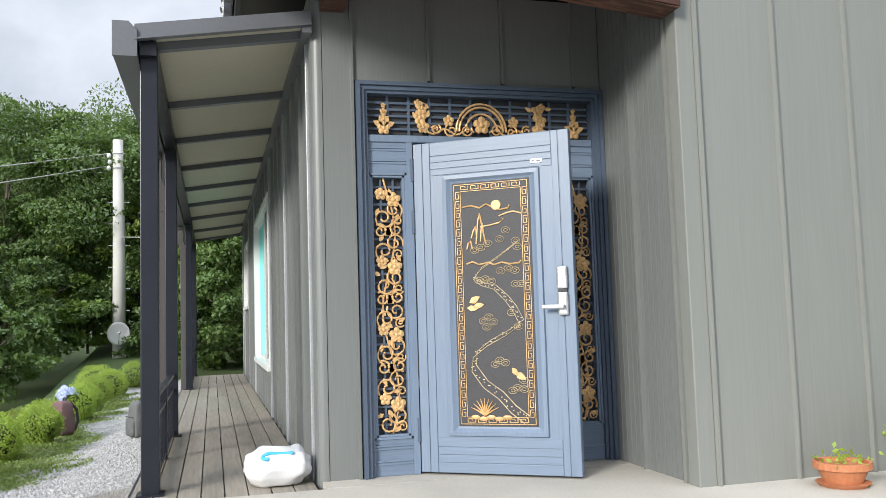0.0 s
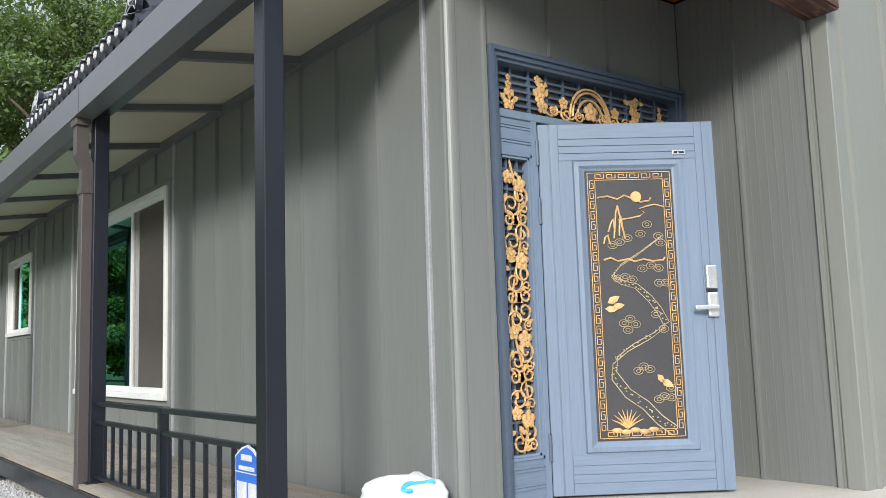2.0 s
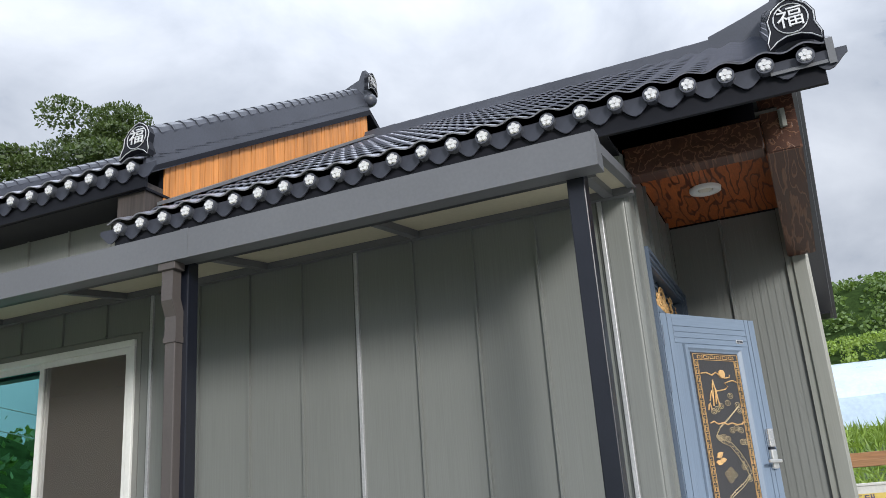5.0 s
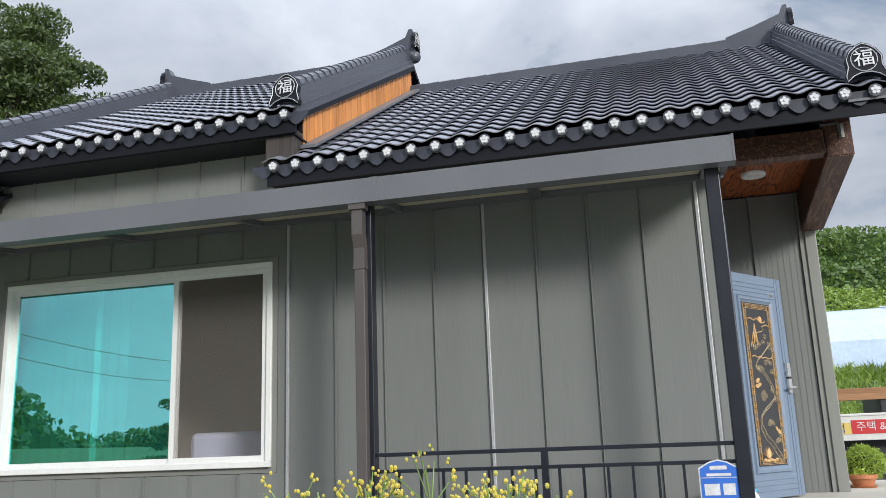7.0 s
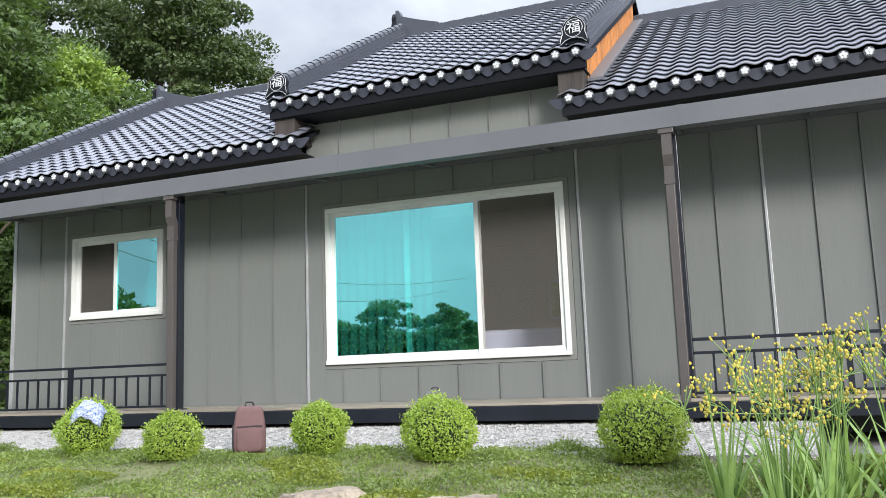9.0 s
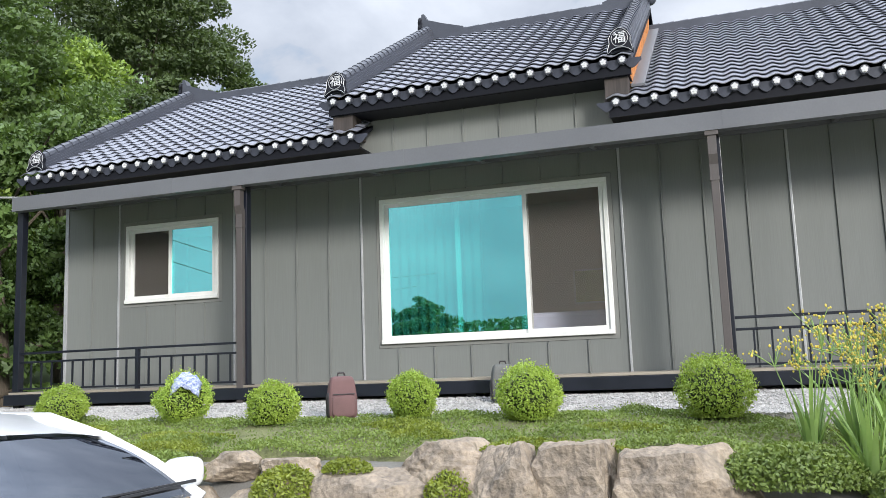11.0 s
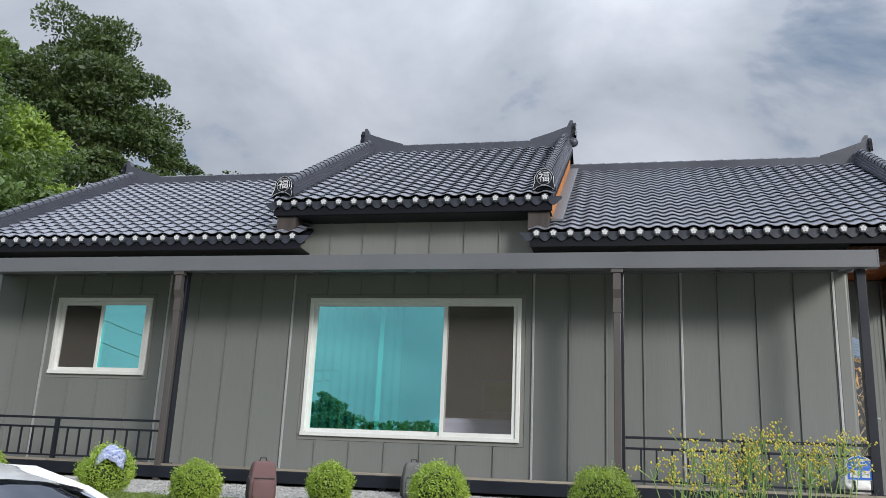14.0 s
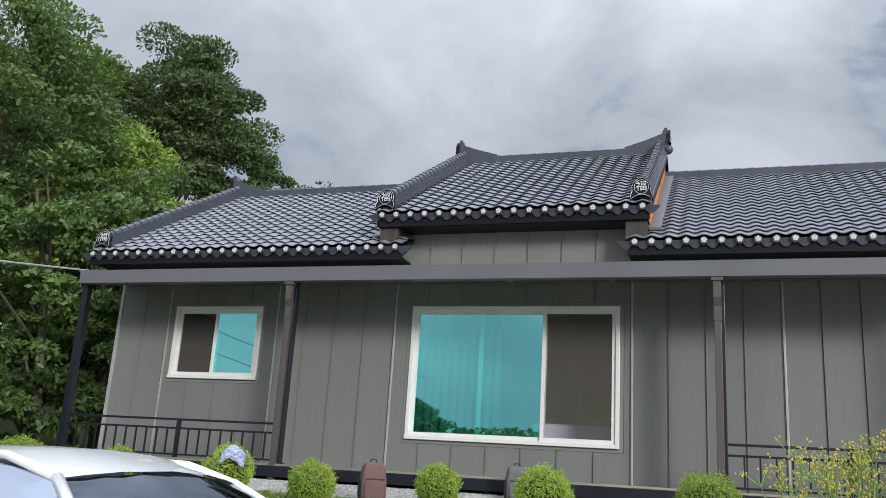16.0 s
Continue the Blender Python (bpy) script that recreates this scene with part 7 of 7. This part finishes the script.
M["timber"] = material("raw_timber", (0.36, 0.19, 0.09), 0.75, dark=0.6, grain=40, blotch=4, bump=0.3, stretch=(1, 0.08, 1))
M["film"] = material("greenhouse_film", (0.42, 0.52, 0.64), 0.30, dark=0.80, grain=9, blotch=1.2, bump=0.25, depth=0.02)
M["orange_box"] = material("orange_container", (0.62, 0.11, 0.035), 0.55, dark=0.8, grain=30, blotch=2, bump=0.1)
M["shed_grey"] = material("dark_grey_box", (0.028, 0.030, 0.036), 0.6, dark=0.8, grain=30, blotch=3, bump=0.1)

truck = thing("truck", "small white flatbed truck with red and yellow lettered side boards", "truck", at=(8.8, 2.6, 0.12))
box_part("bed_floor", (0.0, 1.65, -1.13, 1.75, 0.74, 0.80), "truck_dark", truck)
bm = bmesh.new()
add_box(bm, -0.03, 0.0, -1.13, 1.75, 0.70, 1.09, bevel=0.006)
add_box(bm, -0.045, 0.015, -1.13, 1.75, 1.085, 1.125, bevel=0.008)
side = part("side_board", bm, "truck_white", truck)
box_part("side_board", (1.65, 1.68, -1.13, 1.75, 0.70, 1.12), "truck_white", truck)
box_part("tail_board", (0.0, 1.65, 1.75, 1.78, 0.70, 1.12), "truck_white", truck)
box_part("yellow_banner", (-0.036, -0.0305, 0.16, 1.60, 0.80, 0.985), "yellow_panel", side, "yellow lettered banner")
box_part("red_banner", (-0.036, -0.0305, -1.10, 0.15, 0.80, 1.02), "red_panel", side, "red lettered banner")


def lettering(words, y, z, size, mat):
    """Words on the truck's side board, read from the drive."""
    cu = bpy.data.curves.new("lettering", "FONT")
    cu.body, cu.size, cu.extrude, cu.align_x, cu.align_y = words, size, 0.001, "CENTER", "CENTER"
    cu.materials.append(M[mat])
    o = new("lettering", cu)
    o.parent = side
    o.matrix_basis = pose(-0.038, y, z, 90, 0, -90)


lettering("\uc2dd\uc8fc\ud0dd \u00b7 \uc804\uc6d0\uc8fc\ud0dd", 0.84, 0.89, 0.165, "navy_ink")
lettering("\uc8fc\ud0dd & \uc9c0\ubd95", -0.32, 0.91, 0.165, "white_paint")
for z in (0.955, 0.865):
    box_part("number_bar", (-0.0385, -0.0362, -1.07, -0.70, z - 0.03, z + 0.03), "white_paint", side)
bm = bmesh.new()
add_box(bm, 0.25, 1.40, -2.9, 1.70, 0.48, 0.73)
part("chassis", bm, "truck_dark", truck)
for y in (0.75, -2.35):
    for x in (0.12, 1.42):
        bm = bmesh.new()
        bmesh.ops.create_cone(bm, cap_ends=True, segments=28, radius1=0.325, radius2=0.325, depth=0.2, matrix=Matrix.Translation((x, y, 0.325)) @ Matrix.Rotation(radians(90), 4, "Y"))
        wheel = part("wheel", bm, "tyre", truck, "black tyre")
        bm = bmesh.new()
        bmesh.ops.create_cone(bm, cap_ends=True, segments=20, radius1=0.19, radius2=0.17, depth=0.215, matrix=Matrix.Translation((x, y, 0.325)) @ Matrix.Rotation(radians(90), 4, "Y"))
        for q in range(5):
            a = math.tau * q / 5
            bmesh.ops.create_cone(bm, cap_ends=True, segments=8, radius1=0.035, radius2=0.030, depth=0.225, matrix=Matrix.Translation((x, y + 0.11 * math.cos(a), 0.325 + 0.11 * math.sin(a))) @ Matrix.Rotation(radians(90), 4, "Y"))
        part("rim", bm, "chrome", wheel)
bm = bmesh.new()
add_tube(bm, [(0.05, 0.75 + 0.40 * math.cos(a), 0.36 + 0.36 * math.sin(a)) for a in [math.pi * k / 12 for k in range(13)]], 0.03, 6)
part("mudguard", bm, "truck_dark", truck)
bm = bmesh.new()
add_poly(bm, [(-1.18, 0.50), (-1.18, 1.66), (-1.30, 1.90), (-2.55, 1.93), (-2.95, 1.35), (-3.05, 1.15), (-3.05, 0.45)], "x", 0.0, 1.62)
bmesh.ops.bevel(bm, geom=list(bm.edges), offset=0.05, segments=2, affect="EDGES")
cab = part("cab", bm, "truck_white", truck)
bm = bmesh.new()
add_poly(bm, [(-1.46, 1.28), (-1.46, 1.75), (-2.48, 1.78), (-2.80, 1.28)], "x", -0.006, 0.004)
part("side_window", bm, "car_glass", cab)
bm = bmesh.new()
add_box(bm, 0.02, 0.10, -1.12, -0.70, 0.40, 0.68, bevel=0.04)
part("fuel_tank", bm, "truck_white", truck)
box_part("load_box", (0.1, 1.5, -1.10, -0.35, 0.80, 1.42), "shed_grey", truck, "dark grey load box", bevel=0.02)
for k, (z, y0, y1) in enumerate(((1.62, -1.4, 3.2), (1.72, -1.3, 3.4), (1.66, -1.2, 3.0))):
    pl = tagged(box_part("timber_plank", (8.86 + 0.16 * k, 9.0 + 0.16 * k, 2.6 + y0, 2.6 + y1, 0.12 + z - 0.28, 0.12 + z - 0.18), "timber", bevel=0.006), "long raw brown timber lying over the truck bed", "plank", "timber on the truck")
    for yy in (-0.9, 1.6):
        box_part("load_rack", (0.06 + 0.16 * k, 0.12 + 0.16 * k, yy, yy + 0.05, 0.80, z - 0.282), "truck_dark", truck)

# greenhouse
gh = thing("greenhouse", "long polytunnel greenhouse with bluish plastic film", "greenhouse", at=(24.0, 0.9, 1.75))
prof = [(-2.9, 0.0), (-2.85, 1.0), (-2.5, 1.9), (-1.8, 2.6), (-0.9, 3.0), (0.0, 3.15), (0.9, 3.0), (1.8, 2.6), (2.5, 1.9), (2.85, 1.0), (2.9, 0.0)]
bm = bmesh.new()
rws = []
for k in range(25):
    y = -2.2 + 22.0 * k / 24
    rws.append([bm.verts.new((u * (1 + 0.012 * noise.noise((u, y, 2))), y, v + 0.02 * noise.noise((u * 2, y, 1)))) for u, v in prof])
for p, q in zip(rws, rws[1:]):
    for k in range(len(prof) - 1):
        bm.faces.new((p[k], p[k + 1], q[k + 1], q[k]))
bm.faces.new(rws[0])
bm.faces.new(rws[-1])
part("film", bm, "film", gh, smooth=False)
for k in range(9):
    y = -2.2 + 22.0 * k / 8
    bm = bmesh.new()
    add_tube(bm, [(u * 1.012, y, v * 1.012) for u, v in prof], 0.035, 6)
    part("hoop", bm, "white_pvc", gh)
bm = bmesh.new()
add_box(bm, -0.6, 0.6, -2.24, -2.21, 0.0, 2.0)
part("door_flap", bm, "white_pvc", gh)
box_part("low_window", (-3.0, -2.95, 6.0, 7.4, 0.55, 1.2), "timber", gh, "wood-framed opening in the film")
box_part("low_window", (-3.0, -2.95, 1.4, 2.4, 0.6, 1.0), "shed_grey", gh)

cont = thing("container", "orange corrugated steel container beyond the field", "container", at=(26.0, -3.6, 2.6))
box_part("box", (0, 2.4, -6, 0, 0, 2.85), "orange_box", cont)
for k in range(22):
    box_part("corrugation", (-0.05, 0.0, -5.95 + 0.27 * k, -5.83 + 0.27 * k, 0.05, 2.80), "orange_box", cont)
for k, (x, y) in enumerate(((24.6, -3.6), (24.8, -5.6))):
    tree("field_bush", x, y, 2.1, 1.3, 190 + k, "tree_light", "low bright green bush in the field", 5000, size=0.14, low=0.02, z=2.5, clumps=40)
shed = thing("storage_box", "dark grey storage cabin behind the truck", "cabin", at=(15.5, -0.9, 1.6))
box_part("body", (0, 2.2, -2.5, 0, 0, 2.6), "shed_grey", shed, bevel=0.03)
box_part("roof_cap", (-0.08, 2.28, -2.58, 0.08, 2.6, 2.7), "gutter", shed)

# long grass on the bank behind the truck
rg = np.random.default_rng(21)
n = 26000
gx, gy = rg.uniform(11.6, 21.0, n), rg.uniform(-14.0, 12.0, n)
gz = 0.12 + 2.2 * np.clip((gx - 11.5) / 6.0, 0, 1) + 0.04 * np.maximum(0, gx - 20) + rg.uniform(0.02, 0.30, n)
me = leaf_mesh("long_grass", np.stack([gx, gy, gz], 1), rg.normal(size=(n, 3)) * 0.4 + np.array([0, 0, 0.2]), 0.42, rg, 0.10, -1.6)
me.materials.append(M["tree_light"])
tagged(new("long_grass", me), "long bright green grass on the bank", "grass", kind="stuff")
bush(3.60, 3.58, 0.42, 0.21, 61, 6000).location.z = 0.38

# bricks by the deck's end
for k, (x, y, z, a) in enumerate(((-0.68, 4.66, 0.0, 10), (-0.66, 4.80, 0.0, 4), (-0.67, 4.73, 0.061, 16))):
    br = tagged(box_part("brick", (-0.10, 0.10, -0.05, 0.05, 0.0, 0.06), "terracotta", bevel=0.005), "loose orange-red brick beside the deck", "brick", "bricks by the deck")
    br.matrix_basis = pose(x, y, z - 0.02, 0, 0, a)
